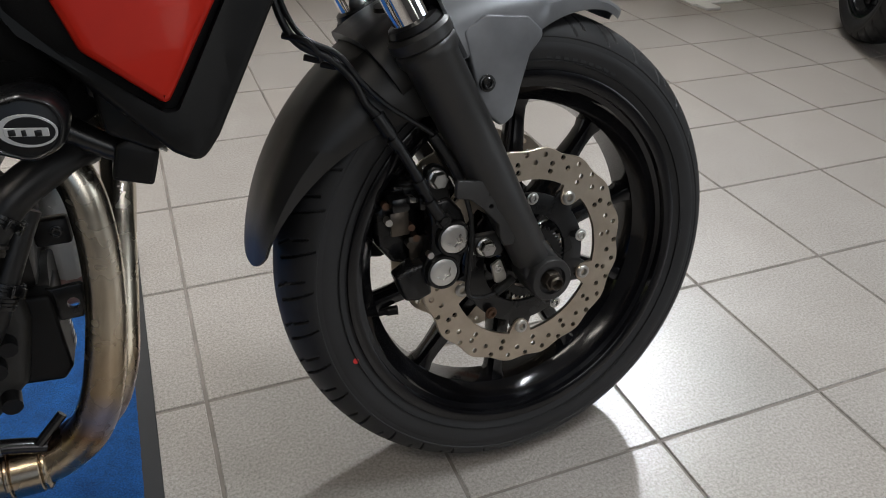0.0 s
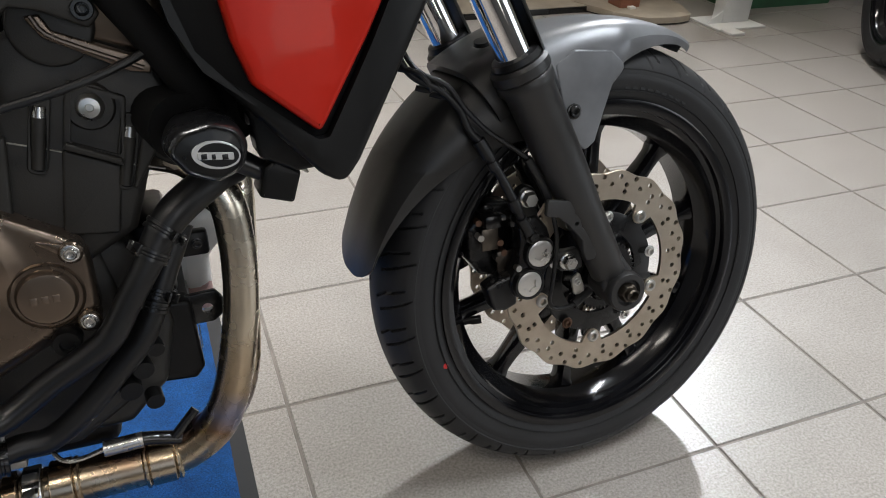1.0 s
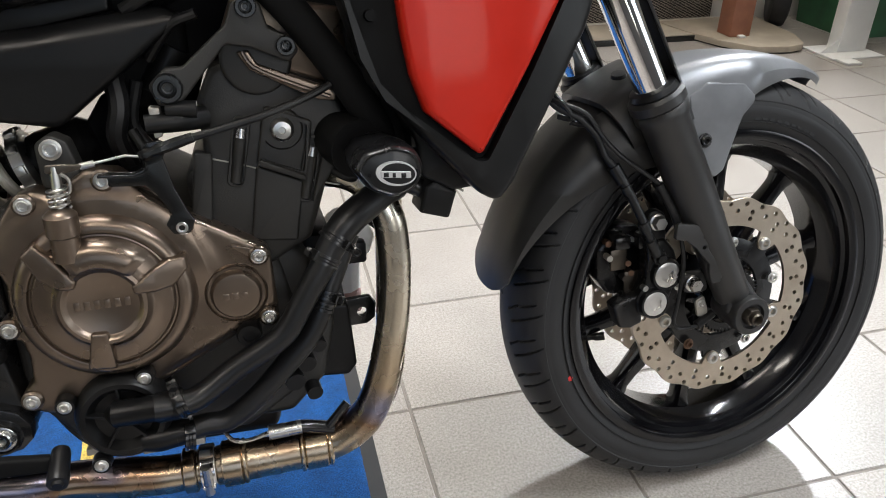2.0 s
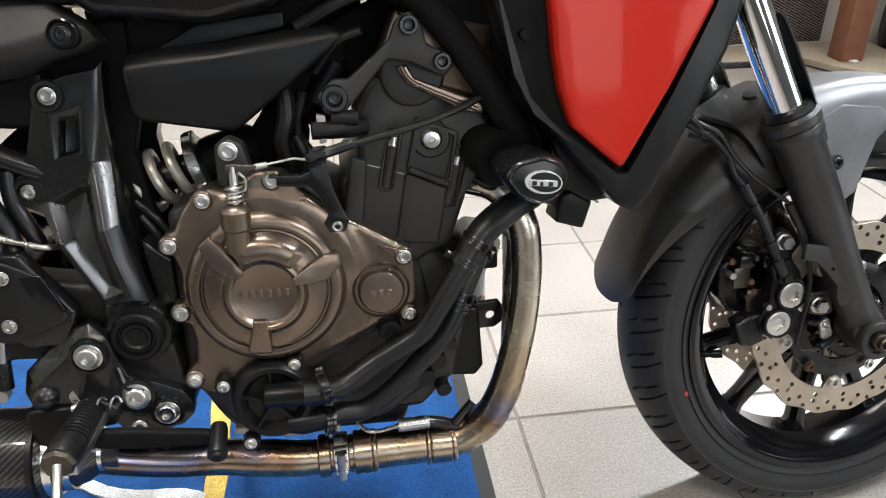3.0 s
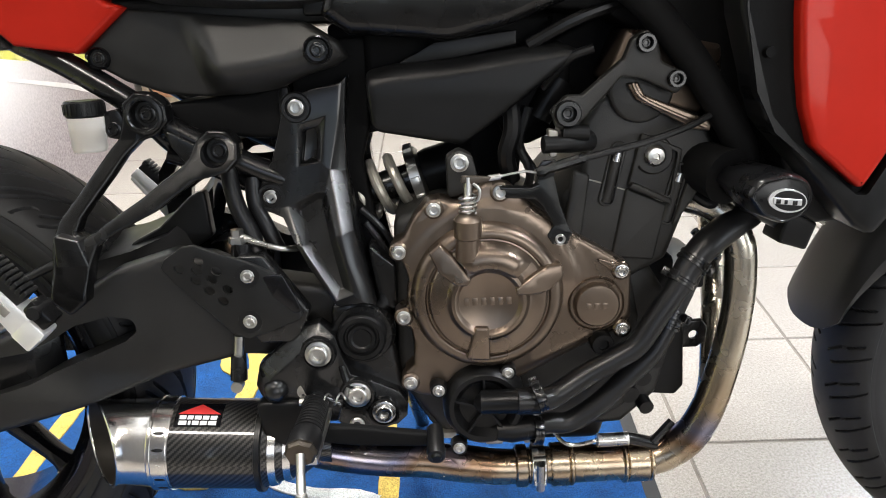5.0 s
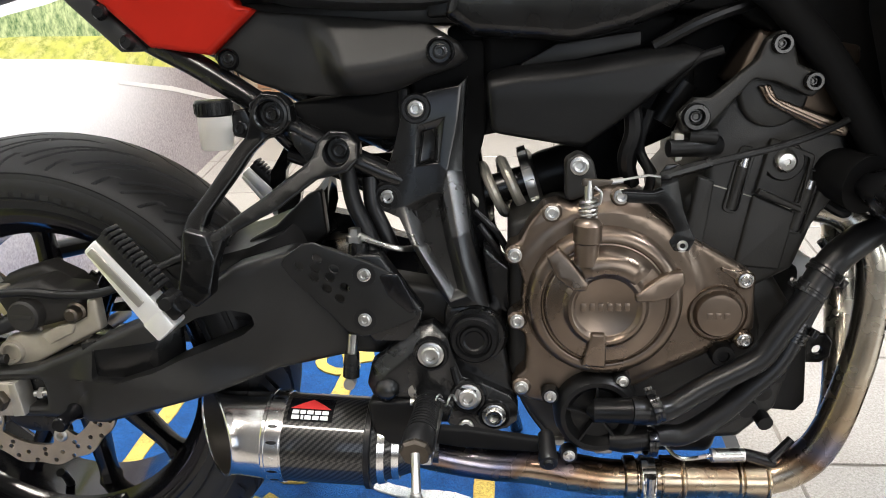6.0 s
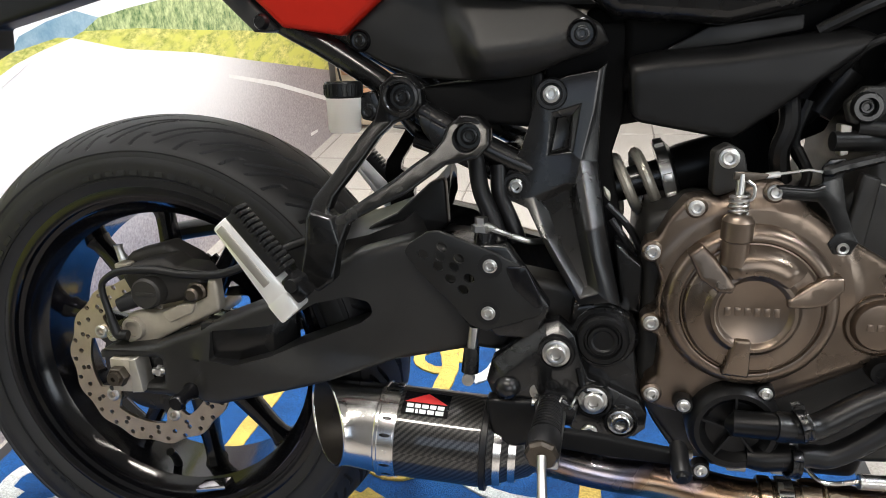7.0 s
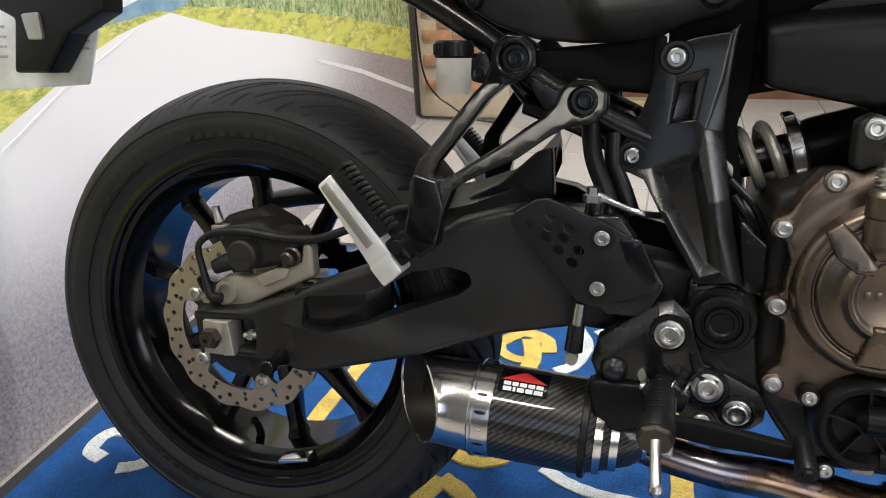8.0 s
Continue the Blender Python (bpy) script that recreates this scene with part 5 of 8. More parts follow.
# Dark sheet put where only shade shows in the gap behind the head.
part("gap_shade", plate(fillet([(-0.285, 0.70), (-0.19, 0.745), (-0.18, 0.665), (-0.235, 0.645), (-0.27, 0.62)], 0.005), -0.045, 0.05, 0.004), DULL_SHADE_BLACK, bike, "dark sheet for the shade on the intake side of the head")
# head bracket that carries the engine
EBR = [(-0.284, 0.640), (-0.278, 0.622), (-0.262, 0.618), (-0.250, 0.630), (-0.212, 0.672), (-0.190, 0.668), (-0.168, 0.658), (-0.156, 0.652), (-0.146, 0.663), (-0.152, 0.676), (-0.172, 0.685), (-0.177, 0.706), (-0.188, 0.718), (-0.203, 0.708), (-0.210, 0.690), (-0.252, 0.655), (-0.268, 0.655)]
ebr = part("engine_bracket", plate(fillet(EBR, 0.006), -0.150, -0.138, 0.003), CRACKLE, bike, "black engine mounting bracket")
for x, z, r in ((-0.267, 0.637, 0.0135), (-0.190, 0.704, 0.0098), (-0.158, 0.668, 0.0090)):
    part("bracket_boss", lathe([(r * 0.62, 0.008), (r * 0.9, 0.008), (r, 0.006), (r, -0.01), (r * 0.62, -0.01)], out(x, -0.150, z), 28, closed=True), FRAME_BLACK, ebr)
    bolt(x, -0.150, z, r * 0.62, ebr, FRAME_BLACK, "bracket_bolt")
# thermostat union at the back of the head
part("coolant_union", tube([(-0.292, -0.150, 0.606), (-0.262, -0.145, 0.606), (-0.240, -0.13, 0.606)], [0.009, 0.010, 0.011], 16), BLACK_PLASTIC, bike, "black coolant union")
part("union_flange", plate(fillet([(-0.287, 0.622), (-0.277, 0.620), (-0.278, 0.594), (-0.285, 0.592)], 0.002), -0.152, -0.138, 0.001), DULL_ALU, bike, "aluminium union flange")
part("coolant_pipe", tube([(-0.272, -0.148, 0.618), (-0.245, -0.148, 0.616)], 0.008, 14, 1), BLACK_PLASTIC, bike)
# throttle bodies and wiring behind the head, in shadow; dark filler plates close the gaps
part("wiring_filler", plate(fillet([(-0.372, 0.585), (-0.345, 0.622), (-0.302, 0.632), (-0.304, 0.600), (-0.300, 0.583), (-0.303, 0.560), (-0.312, 0.530), (-0.370, 0.545)], 0.006), -0.035, 0.03, 0.006), DULL_SHADE_BLACK, bike, "dark filler plate for the wiring behind the shock")
part("injector_rail", tube([(-0.262, -0.070, 0.668), (-0.287, -0.070, 0.626)], [0.0175, 0.0165], 22, 1), BLACK_PLASTIC, bike, "black intake stub")
part("throttle_body", plate(fillet([(-0.34, 0.640), (-0.30, 0.690), (-0.25, 0.700), (-0.25, 0.655), (-0.29, 0.615), (-0.32, 0.600)], 0.01), -0.075, 0.09, 0.008), DULL_SHADE_BLACK, bike, "black throttle bodies")
part("loom", plate(fillet([(-0.365, 0.655), (-0.33, 0.61), (-0.29, 0.585), (-0.255, 0.60), (-0.225, 0.68), (-0.23, 0.76), (-0.36, 0.74)], 0.012), 0.0, 0.06, 0.008), DULL_SHADE_BLACK, bike, "dark filler plate for wiring loom and intake boots")
for pts, r in (([(-0.322, -0.09, 0.66), (-0.318, -0.10, 0.62), (-0.325, -0.10, 0.59), (-0.318, -0.09, 0.56)], 0.010), ([(-0.30, -0.10, 0.705), (-0.258, -0.11, 0.727), (-0.215, -0.11, 0.742), (-0.18, -0.1, 0.75)], 0.007), ([(-0.285, -0.10, 0.66), (-0.26, -0.115, 0.69), (-0.235, -0.12, 0.70)], 0.005), ([(-0.30, -0.09, 0.64), (-0.31, -0.09, 0.60), (-0.295, -0.09, 0.57)], 0.006), ([(-0.31, -0.105, 0.595), (-0.30, -0.11, 0.57), (-0.305, -0.10, 0.545)], 0.005)):
    part("wiring_hose", tube(pts, r, 10), HOSE, bike, "black hose behind the cylinder head")
# main frame tube and the tank's underside
part("frame_tube", tube([(-0.30, -0.125, 0.80), (-0.215, -0.135, 0.765), (-0.161, -0.14, 0.713), (-0.118, -0.142, 0.655), (-0.085, -0.14, 0.60), (-0.07, -0.12, 0.57)], 0.0165, 16), DULL_SHADE_BLACK, bike, "black steel frame tube")
part("frame_tube", tube([(-0.30, 0.125, 0.80), (-0.161, 0.14, 0.713), (-0.07, 0.12, 0.57)], 0.0165, 16), FRAME_BLACK, bike)
part("inner_shell", plate(fillet([(-0.30, 0.745), (-0.22, 0.735), (-0.16, 0.70), (-0.10, 0.66), (-0.09, 0.60), (-0.05, 0.60), (-0.03, 0.84), (-0.30, 0.84)], 0.01), -0.112, 0.112, 0.006), DULL_SHADE_BLACK, bike, "dark air box and tank underside")

# water pump with its two hoses
pump = part("water_pump", lathe([(0.0, 0.010), (0.028, 0.009), (0.031, 0.013), (0.035, 0.0185), (0.040, 0.0185), (0.0445, 0.014), (0.047, 0.006), (0.047, -0.03)], out(-0.358, -0.150, 0.318), 44), BLACK_PLASTIC, bike, "black water pump housing with ribs")
for a in (20, 92, 164, 236, 308):
    part("pump_rib", box(0.008, 0.036, -0.0014, 0.0014, 0.0, 0.016, 0.0005, m=out(-0.358, -0.152, 0.318) @ pose(0, 0, 0, 0, 0, a)), BLACK_PLASTIC, pump)
part("pump_neck", tube([(-0.366, -0.174, 0.331), (-0.363, -0.177, 0.331), (-0.325, -0.178, 0.331), (-0.322, -0.178, 0.331), (-0.296, -0.178, 0.331)], [0.008, 0.0130, 0.0135, 0.0150, 0.0150], 20, 1), BLACK_PLASTIC, pump)
part("pump_neck", tube([(-0.345, -0.160, 0.286), (-0.330, -0.160, 0.286), (-0.298, -0.155, 0.287)], [0.011, 0.0142, 0.0138], 20, 1), BLACK_PLASTIC, pump)
for x, z in ((-0.409, 0.340), (-0.332, 0.358), (-0.388, 0.268)):
    bolt(x, -0.164, z, 0.0068, pump, STEEL, "pump_bolt")
    part("bolt_ear", lathe([(0, 0.0), (0.009, 0.0), (0.010, -0.012)], out(x, -0.164, z), 18), BLACK_PLASTIC, pump)
part("upper_hose", tube([(-0.325, -0.182, 0.333), (-0.297, -0.178, 0.331), (-0.278, -0.172, 0.335), (-0.246, -0.166, 0.353), (-0.210, -0.164, 0.372), (-0.189, -0.163, 0.386), (-0.169, -0.160, 0.415), (-0.147, -0.156, 0.447), (-0.134, -0.150, 0.467), (-0.115, -0.144, 0.489), (-0.085, -0.130, 0.506), (-0.055, -0.11, 0.515)], [0.0135, 0.0130, 0.0125, 0.0125, 0.0125, 0.0125, 0.0125, 0.0130, 0.0150, 0.0165, 0.0165, 0.016], 20), HOSE, bike, "thick black coolant hose")
part("lower_hose", tube([(-0.315, -0.160, 0.286), (-0.286, -0.150, 0.287), (-0.260, -0.146, 0.286), (-0.226, -0.145, 0.308), (-0.193, -0.143, 0.339), (-0.166, -0.140, 0.366), (-0.150, -0.136, 0.393), (-0.140, -0.132, 0.415), (-0.125, -0.126, 0.445), (-0.112, -0.12, 0.47)], 0.012, 18), HOSE, bike, "black lower coolant hose")


def hose_clip(p, q, r, twist=0):
    p, q = Vector(p), Vector(q)
    m = Matrix.Translation(p) @ (q - p).to_track_quat("Z", "Y").to_matrix().to_4x4()
    bm = lathe([(r, -0.005), (r + 0.0024, -0.005), (r + 0.0024, -0.002), (r + 0.0014, -0.001), (r + 0.0014, 0.001), (r + 0.0024, 0.002), (r + 0.0024, 0.005), (r, 0.005)], m, 28, None, closed=True)
    for turn in (-16, 16):
        box(r - 0.001, r + 0.009, -0.0012, 0.0012, -0.0045, 0.0045, 0.0005, m @ pose(0, 0, 0, 0, 0, twist + turn), bm)
    box(r - 0.001, r + 0.004, -0.0055, 0.0055, -0.0055, 0.0055, 0.001, m @ pose(0, 0, 0, 0, 0, twist + 70), bm)
    return part("hose_clip", bm, FRAME_BLACK, bike, "dark wire hose clip")


hose_clip((-0.142, -0.153, 0.455), (-0.134, -0.15, 0.467), 0.0138, 30)
hose_clip((-0.128, -0.148, 0.474), (-0.115, -0.144, 0.489), 0.0160, 200)
hose_clip((-0.143, -0.133, 0.409), (-0.136, -0.130, 0.423), 0.0125, 200)
hose_clip((-0.148, -0.135, 0.398), (-0.140, -0.132, 0.415), 0.0122, 20)
hose_clip((-0.300, -0.181, 0.336), (-0.28, -0.178, 0.342), 0.0138, 80)
hose_clip((-0.300, -0.159, 0.283), (-0.28, -0.156, 0.281), 0.0140, 60)
# rectifier, plug and the coolant bottle low on the front of the engine
ecu = part("front_module", plate(fillet([(-0.168, 0.382), (-0.116, 0.378), (-0.112, 0.300), (-0.122, 0.288), (-0.164, 0.292)], 0.006), -0.095, -0.03, 0.004), BLACK_PLASTIC, bike, "black module with a printed label")
part("mount_tab", plate(fillet([(-0.128, 0.378), (-0.090, 0.380), (-0.083, 0.370), (-0.085, 0.352), (-0.095, 0.345), (-0.128, 0.345)], 0.004), -0.084, -0.078, 0.0015, [circle(-0.1, 0.361, 0.0058, 14)]), FRAME_BLACK, ecu, "black bracket tab with a hole")
for k in range(7):
    part("label_bar", box(-0.1115, -0.1105, -0.060 + 0.004 * (k % 3), -0.045, 0.305 + 0.008 * k, 0.309 + 0.008 * k, 0), GREY_INK, ecu)
part("coolant_bottle", plate(fillet([(-0.126, 0.400), (-0.120, 0.440), (-0.105, 0.449), (-0.074, 0.442), (-0.064, 0.421), (-0.072, 0.400), (-0.086, 0.386), (-0.088, 0.325), (-0.126, 0.322)], 0.012), 0.0, 0.06, 0.014, steps=5), WHITE_PLASTIC, bike, "milky white coolant overflow bottle")
part("coolant", plate(fillet([(-0.1265, 0.358), (-0.0875, 0.358), (-0.0875, 0.3215), (-0.1265, 0.3215)], 0.008), -0.001, 0.058, 0.010), stuff("pink_coolant", (0.5, 0.32, 0.30), 0.4, relief=0), bike, "pinkish coolant at the bottle's foot")
part("relay", box(-0.120, -0.088, -0.078, -0.06, 0.418, 0.444, 0.004), BLACK_PLASTIC, bike, "black relay with a bracket bolt")
bolt(-0.100, -0.078, 0.432, 0.006, bike, FRAME_BLACK, "relay_bolt")
part("bottle_clip", tube([(-0.098, -0.06, 0.485), (-0.082, -0.062, 0.466), (-0.066, -0.058, 0.450)], 0.005, 10), FRAME_BLACK, bike)
part("oil_filter", tube([(-0.205, -0.03, 0.345), (-0.118, -0.03, 0.345)], 0.052, 30, 1), CRACKLE, bike, "black oil filter on the engine's front")
part("engine_front", plate(fillet([(-0.21, 0.47), (-0.165, 0.46), (-0.140, 0.42), (-0.135, 0.36), (-0.150, 0.300), (-0.19, 0.262), (-0.23, 0.26)], 0.012), -0.112, 0.10, 0.01), CRACKLE, bike, "black engine front casting")
part("oil_cooler", box(-0.16, -0.125, -0.08, 0.06, 0.38, 0.46, 0.008), BLACK_PLASTIC, bike)
for x, z, r in ((-0.155, 0.345, 0.008), (-0.170, 0.325, 0.010), (-0.165, 0.288, 0.009), (-0.185, 0.305, 0.011)):
    part("sensor_plug", tube([(x, -0.125, z), (x - 0.004, -0.095, z + 0.006)], r, 12, 1), BLACK_PLASTIC, bike, "black sensor plug")
part("plug_blue", tube([(-0.125, -0.11, 0.555), (-0.115, -0.115, 0.545)], 0.008, 10, 1), BLUE_PLUG, bike, "small blue connector")
part("front_lead", tube([(-0.14, -0.11, 0.56), (-0.12, -0.12, 0.54), (-0.10, -0.12, 0.53), (-0.08, -0.1, 0.535)], 0.006, 10), HOSE, bike)
part("sump", plate(fillet([(-0.40, 0.262), (-0.20, 0.262), (-0.21, 0.225), (-0.37, 0.228)], 0.015), -0.085, 0.10, 0.012), CRACKLE, bike, "black oil sump")
for x, z in ((-0.345, 0.252), (-0.30, 0.252), (-0.40, 0.262)):
    part("sump_clip", box(x - 0.010, x + 0.010, -0.125, -0.105, z - 0.004, z + 0.004, 0.0015), DULL_ALU, bike)

# ---- exhaust ----
header = part("exhaust_header", tube([(-0.135, -0.085, 0.535), (-0.095, -0.108, 0.525), (-0.070, -0.118, 0.490), (-0.0640, -0.120, 0.445), (-0.0670, -0.120, 0.385), (-0.078, -0.119, 0.325), (-0.092, -0.117, 0.275), (-0.110, -0.114, 0.240), (-0.135, -0.111, 0.219), (-0.162, -0.110, 0.2095), (-0.19, -0.110, 0.2085)], [0.0165, 0.0175, 0.0178, 0.0178, 0.0178, 0.0185, 0.0195, 0.0205, 0.0205, 0.020, 0.020], 28), HEAT, bike, "heat-tinted steel exhaust header pipe")
part("exhaust_header", tube([(-0.135, 0.065, 0.535), (-0.070, 0.060, 0.522), (-0.042, 0.045, 0.490), (-0.042, 0.025, 0.455), (-0.052, -0.020, 0.400), (-0.062, -0.056, 0.340), (-0.074, -0.086, 0.285), (-0.100, -0.102, 0.245), (-0.165, -0.108, 0.212)], 0.0178, 24), HEAT, bike, "heat-tinted steel second header pipe")
part("collector", tube([(-0.160, -0.110, 0.2090), (-0.24, -0.110, 0.2085), (-0.30, -0.110, 0.2085)], [0.0215, 0.0225, 0.0225], 32), HEAT, bike, "steel exhaust collector")


def band(x, y, z, r, w, mt=None, name="band", parent=None):
    return part(name, lathe([(r - 0.001, -w / 2 - 0.001), (r + 0.0022, -w / 2 + 0.0005), (r + 0.0030, -w / 2 + 0.0015), (r + 0.0030, w / 2 - 0.0015), (r + 0.0022, w / 2 - 0.0005), (r - 0.001, w / 2 + 0.001)], pose(x, y, z, 0, 90), 36, None, closed=True), mt or HEAT, parent or bike)


for x, r, w in ((-0.155, 0.0208, 0.005), (-0.171, 0.0214, 0.026), (-0.187, 0.0222, 0.005), (-0.252, 0.0228, 0.005), (-0.266, 0.0232, 0.022), (-0.312, 0.0225, 0.014)):
    band(x, -0.110, 0.2088, r, w, HEAT, "pipe_collar")
cl = band(-0.292, -0.110, 0.2085, 0.0235, 0.018, POLISHED, "pipe_clamp")
part("clamp_bolt", tube([(-0.292, -0.141, 0.228), (-0.292, -0.137, 0.192)], 0.0052, 10, 1), STEEL, cl, "zinc clamp bolt")
part("clamp_ear", box(-0.299, -0.285, -0.140, -0.122, 0.220, 0.226, 0.001, bm=box(-0.299, -0.285, -0.140, -0.122, 0.197, 0.203, 0.001)), POLISHED, cl)
part("link_pipe", tube([(-0.295, -0.110, 0.2085), (-0.340, -0.111, 0.2095), (-0.385, -0.112, 0.2165), (-0.430, -0.113, 0.224), (-0.480, -0.117, 0.229), (-0.530, -0.124, 0.242), (-0.570, -0.133, 0.258)], [0.0205, 0.0215, 0.0225, 0.021, 0.0195, 0.0195, 0.0195], 28), HEAT, bike, "bronze-tinted link pipe to the silencer")
sensor = part("oxygen_sensor", tube([(-0.150, -0.115, 0.234), (-0.185, -0.120, 0.246), (-0.215, -0.122, 0.246)], [0.008, 0.0075, 0.0075], 14), FRAME_BLACK, bike, "oxygen sensor with a silver sleeve")
part("sensor_sleeve", tube([(-0.185, -0.1205, 0.246), (-0.222, -0.122, 0.246)], 0.0082, 14, 1), STEEL, sensor)
part("sensor_wire", tube([(-0.222, -0.122, 0.246), (-0.245, -0.12, 0.240), (-0.262, -0.118, 0.243), (-0.275, -0.10, 0.255)], 0.0025, 8), STEEL, sensor)
part("header_spring", tube([(-0.13, -0.112, 0.262), (-0.155, -0.12, 0.240)], 0.005, 10, 1), FRAME_BLACK, bike)

# silencer: short carbon can with a slash-cut polished end
MAX = Vector((0.2, 0.0, -0.0115)).normalized()
MA = Vector((-0.700, -0.130, 0.270))


CAN_M = Matrix.Translation(MA) @ MAX.to_track_quat("Z", "Y").to_matrix().to_4x4()
CAN_R = 0.0515


def can_ring(r, h, shear=0.0, seg=64):
    """A ring about the can's axis; shear slants it, so that its outer side lies further ahead."""
    m = CAN_M
    res = []
    for k in range(seg):
        a = 2 * math.pi * k / seg
        p = m @ Vector((r * math.cos(a), r * math.sin(a), h))
        out_share = -(p.y - MA.y) / r if r > 1e-6 else 0
        res.append(p + MAX * (shear * out_share * r))
    return res


silencer = part("silencer", loft([can_ring(CAN_R, h) for h in (-0.018, 0.0, 0.03, 0.06, 0.088)]), CARBON, bike, "short carbon fibre silencer with polished end", 60)


def weave(ob):
    """Lays the carbon tows round the can's axis."""
    me, back = ob.data, CAN_M.inverted()
    uvs = me.uv_layers.new(name="UVMap")
    for poly in me.polygons:
        mid = back @ poly.center
        for li in poly.loop_indices:
            q = back @ me.vertices[me.loops[li].vertex_index].co
            ang = math.atan2(q.y, q.x)
            if ang < 0 and math.atan2(mid.y, mid.x) > 2.5:
                ang += 2 * math.pi
            uvs.data[li].uv = (ang * CAN_R / 0.0019, q.z / 0.0019)


weave(silencer)
tip = loft([can_ring(CAN_R + 0.0006, h) for h in (-0.012, -0.034)] + [can_ring(CAN_R - 0.001, -0.044, 0.05), can_ring(CAN_R - 0.002, -0.060, 0.2), can_ring(CAN_R - 0.003, -0.088, 0.6), can_ring(CAN_R - 0.002, -0.100, 0.72), can_ring(CAN_R - 0.001, -0.104, 0.74), can_ring(CAN_R - 0.002, -0.105, 0.74)], caps=False)
part("end_cap", tip, POLISHED, silencer, "polished steel slash-cut outlet", 40)
part("outlet_liner", loft([can_ring(CAN_R - 0.002, -0.105, 0.74), can_ring(CAN_R - 0.005, -0.098, 0.70), can_ring(CAN_R - 0.007, -0.08, 0.5), can_ring(CAN_R - 0.008, -0.035, 0.0), can_ring(0.024, -0.030, 0.0), can_ring(0.022, 0.05, 0.0)], caps=False), SOOT, silencer, "sooty dark steel inside of the outlet", 40)
lip = [can_ring(CAN_R - 0.0015 + 0.0017 * math.cos(a), -0.1045 + 0.0017 * math.sin(a), 0.74) for a in [2 * math.pi * k / 8 for k in range(9)]]
part("outlet_lip", loft(lip, caps=False), POLISHED, silencer, "bright rolled lip", 60)
part("outlet_bore", loft([can_ring(0.0225, 0.049), can_ring(0.0225, 0.052)]), FRAME_BLACK, silencer)
bandm = part("rivet_band", loft([can_ring(CAN_R + 0.0005, -0.030), can_ring(CAN_R + 0.002, -0.030), can_ring(CAN_R + 0.002, -0.014), can_ring(CAN_R + 0.0005, -0.014)], caps=False), POLISHED, silencer, "polished slotted band")
for k in range(18):
    a = 2 * math.pi * k / 18
    m = CAN_M @ pose(0, 0, 0, 0, 0, math.degrees(a)) @ pose(CAN_R + 0.0018, 0, -0.022, 0, 90, 0)
    part("band_slot" if k % 3 else "rivet", lathe([(0, 0.0006), (0.0022, 0.0006), (0.0028, 0)], m @ Matrix.Diagonal((1.0 if k % 3 == 0 else 2.4, 0.8, 1, 1)), 12), POLISHED if k % 3 == 0 else FRAME_BLACK, bandm)
part("bead", loft([can_ring(CAN_R + 0.0005, -0.036), can_ring(CAN_R + 0.0028, -0.034), can_ring(CAN_R + 0.0028, -0.031), can_ring(CAN_R + 0.0005, -0.029)], caps=False), POLISHED, silencer)
weave(part("front_cone", loft([can_ring(CAN_R - 0.001, 0.088), can_ring(CAN_R - 0.004, 0.094), can_ring(CAN_R - 0.011, 0.115), can_ring(CAN_R - 0.018, 0.135), can_ring(0.0215, 0.150), can_ring(0.0215, 0.165)]), CARBON, silencer, "carbon front cone"))
part("can_gasket", loft([can_ring(CAN_R, 0.082), can_ring(CAN_R + 0.003, 0.083), can_ring(CAN_R + 0.003, 0.089), can_ring(CAN_R - 0.002, 0.090)], caps=False), HOSE, silencer, "black rubber band")
for h, r in ((0.101, CAN_R - 0.005), (0.117, CAN_R - 0.0105), (0.146, 0.0235)):
    part("strap", loft([can_ring(r, h - 0.004), can_ring(r + 0.0022, h - 0.004), can_ring(r + 0.0005, h + 0.004), can_ring(r - 0.002, h + 0.004)], caps=False), POLISHED, silencer, "polished steel strap")
# its plain printed badge: red triangles and two white bars


def on_can(u, h, lift=0.0007):
    """A place on the can's skin: u metres round it from its top towards the outside, h along it."""
    a = u / CAN_R
    up = Vector((0, -math.sin(a), math.cos(a)))
    up = (up - MAX * up.dot(MAX)).normalized()
    return MA + MAX * h + up * (CAN_R + lift)


def can_patch(poly, mt, lift, label=""):
    """A thin printed patch that follows the can; poly in (h, u)."""
    bm = bmesh.new()
    vs = [bm.verts.new((x, y, 0)) for x, y in poly]
    bm.faces.new(vs)
    for k in range(40):
        bmesh.ops.bisect_plane(bm, geom=bm.verts[:] + bm.edges[:] + bm.faces[:], plane_co=(0, -0.02 + 0.002 * k, 0), plane_no=(0, 1, 0), dist=1e-6)
    for v in bm.verts:
        v.co = on_can(v.co.y, v.co.x, lift)
    return part("badge_print", bm, mt, silencer, label)


# Black patch hides the weave, standing in for a dark reflection on the can.
can_patch([(-0.008, 0.004), (0.044, 0.004), (0.044, 0.037), (-0.008, 0.037)], GLOSS_BLACK, 0.0004, "black patch behind the print, in place of a dark reflection")
can_patch([(0.018, 0.006), (0.042, 0.0215), (-0.006, 0.0215)], RED_DOT, 0.0008, "red triangle")
for u0, u1, xs in ((0.0235, 0.0285, ((-0.003, 0.0045), (0.006, 0.0125), (0.0140, 0.0215), (0.0230, 0.0300), (0.0315, 0.039))), (0.0300, 0.0350, ((-0.003, 0.006), (0.0075, 0.0105), (0.0120, 0.0195), (0.0210, 0.0285), (0.0300, 0.039)))):
    for a, b in xs:
        can_patch([(a, u0), (b, u0), (b, u1), (a, u1)], WHITE_INK, 0.0008)

HEEL_PAINT = stuff("worn_satin_black_plate", (0.010, 0.010, 0.0098), 0.40, 0.1, relief=0.15, spec=0.4)

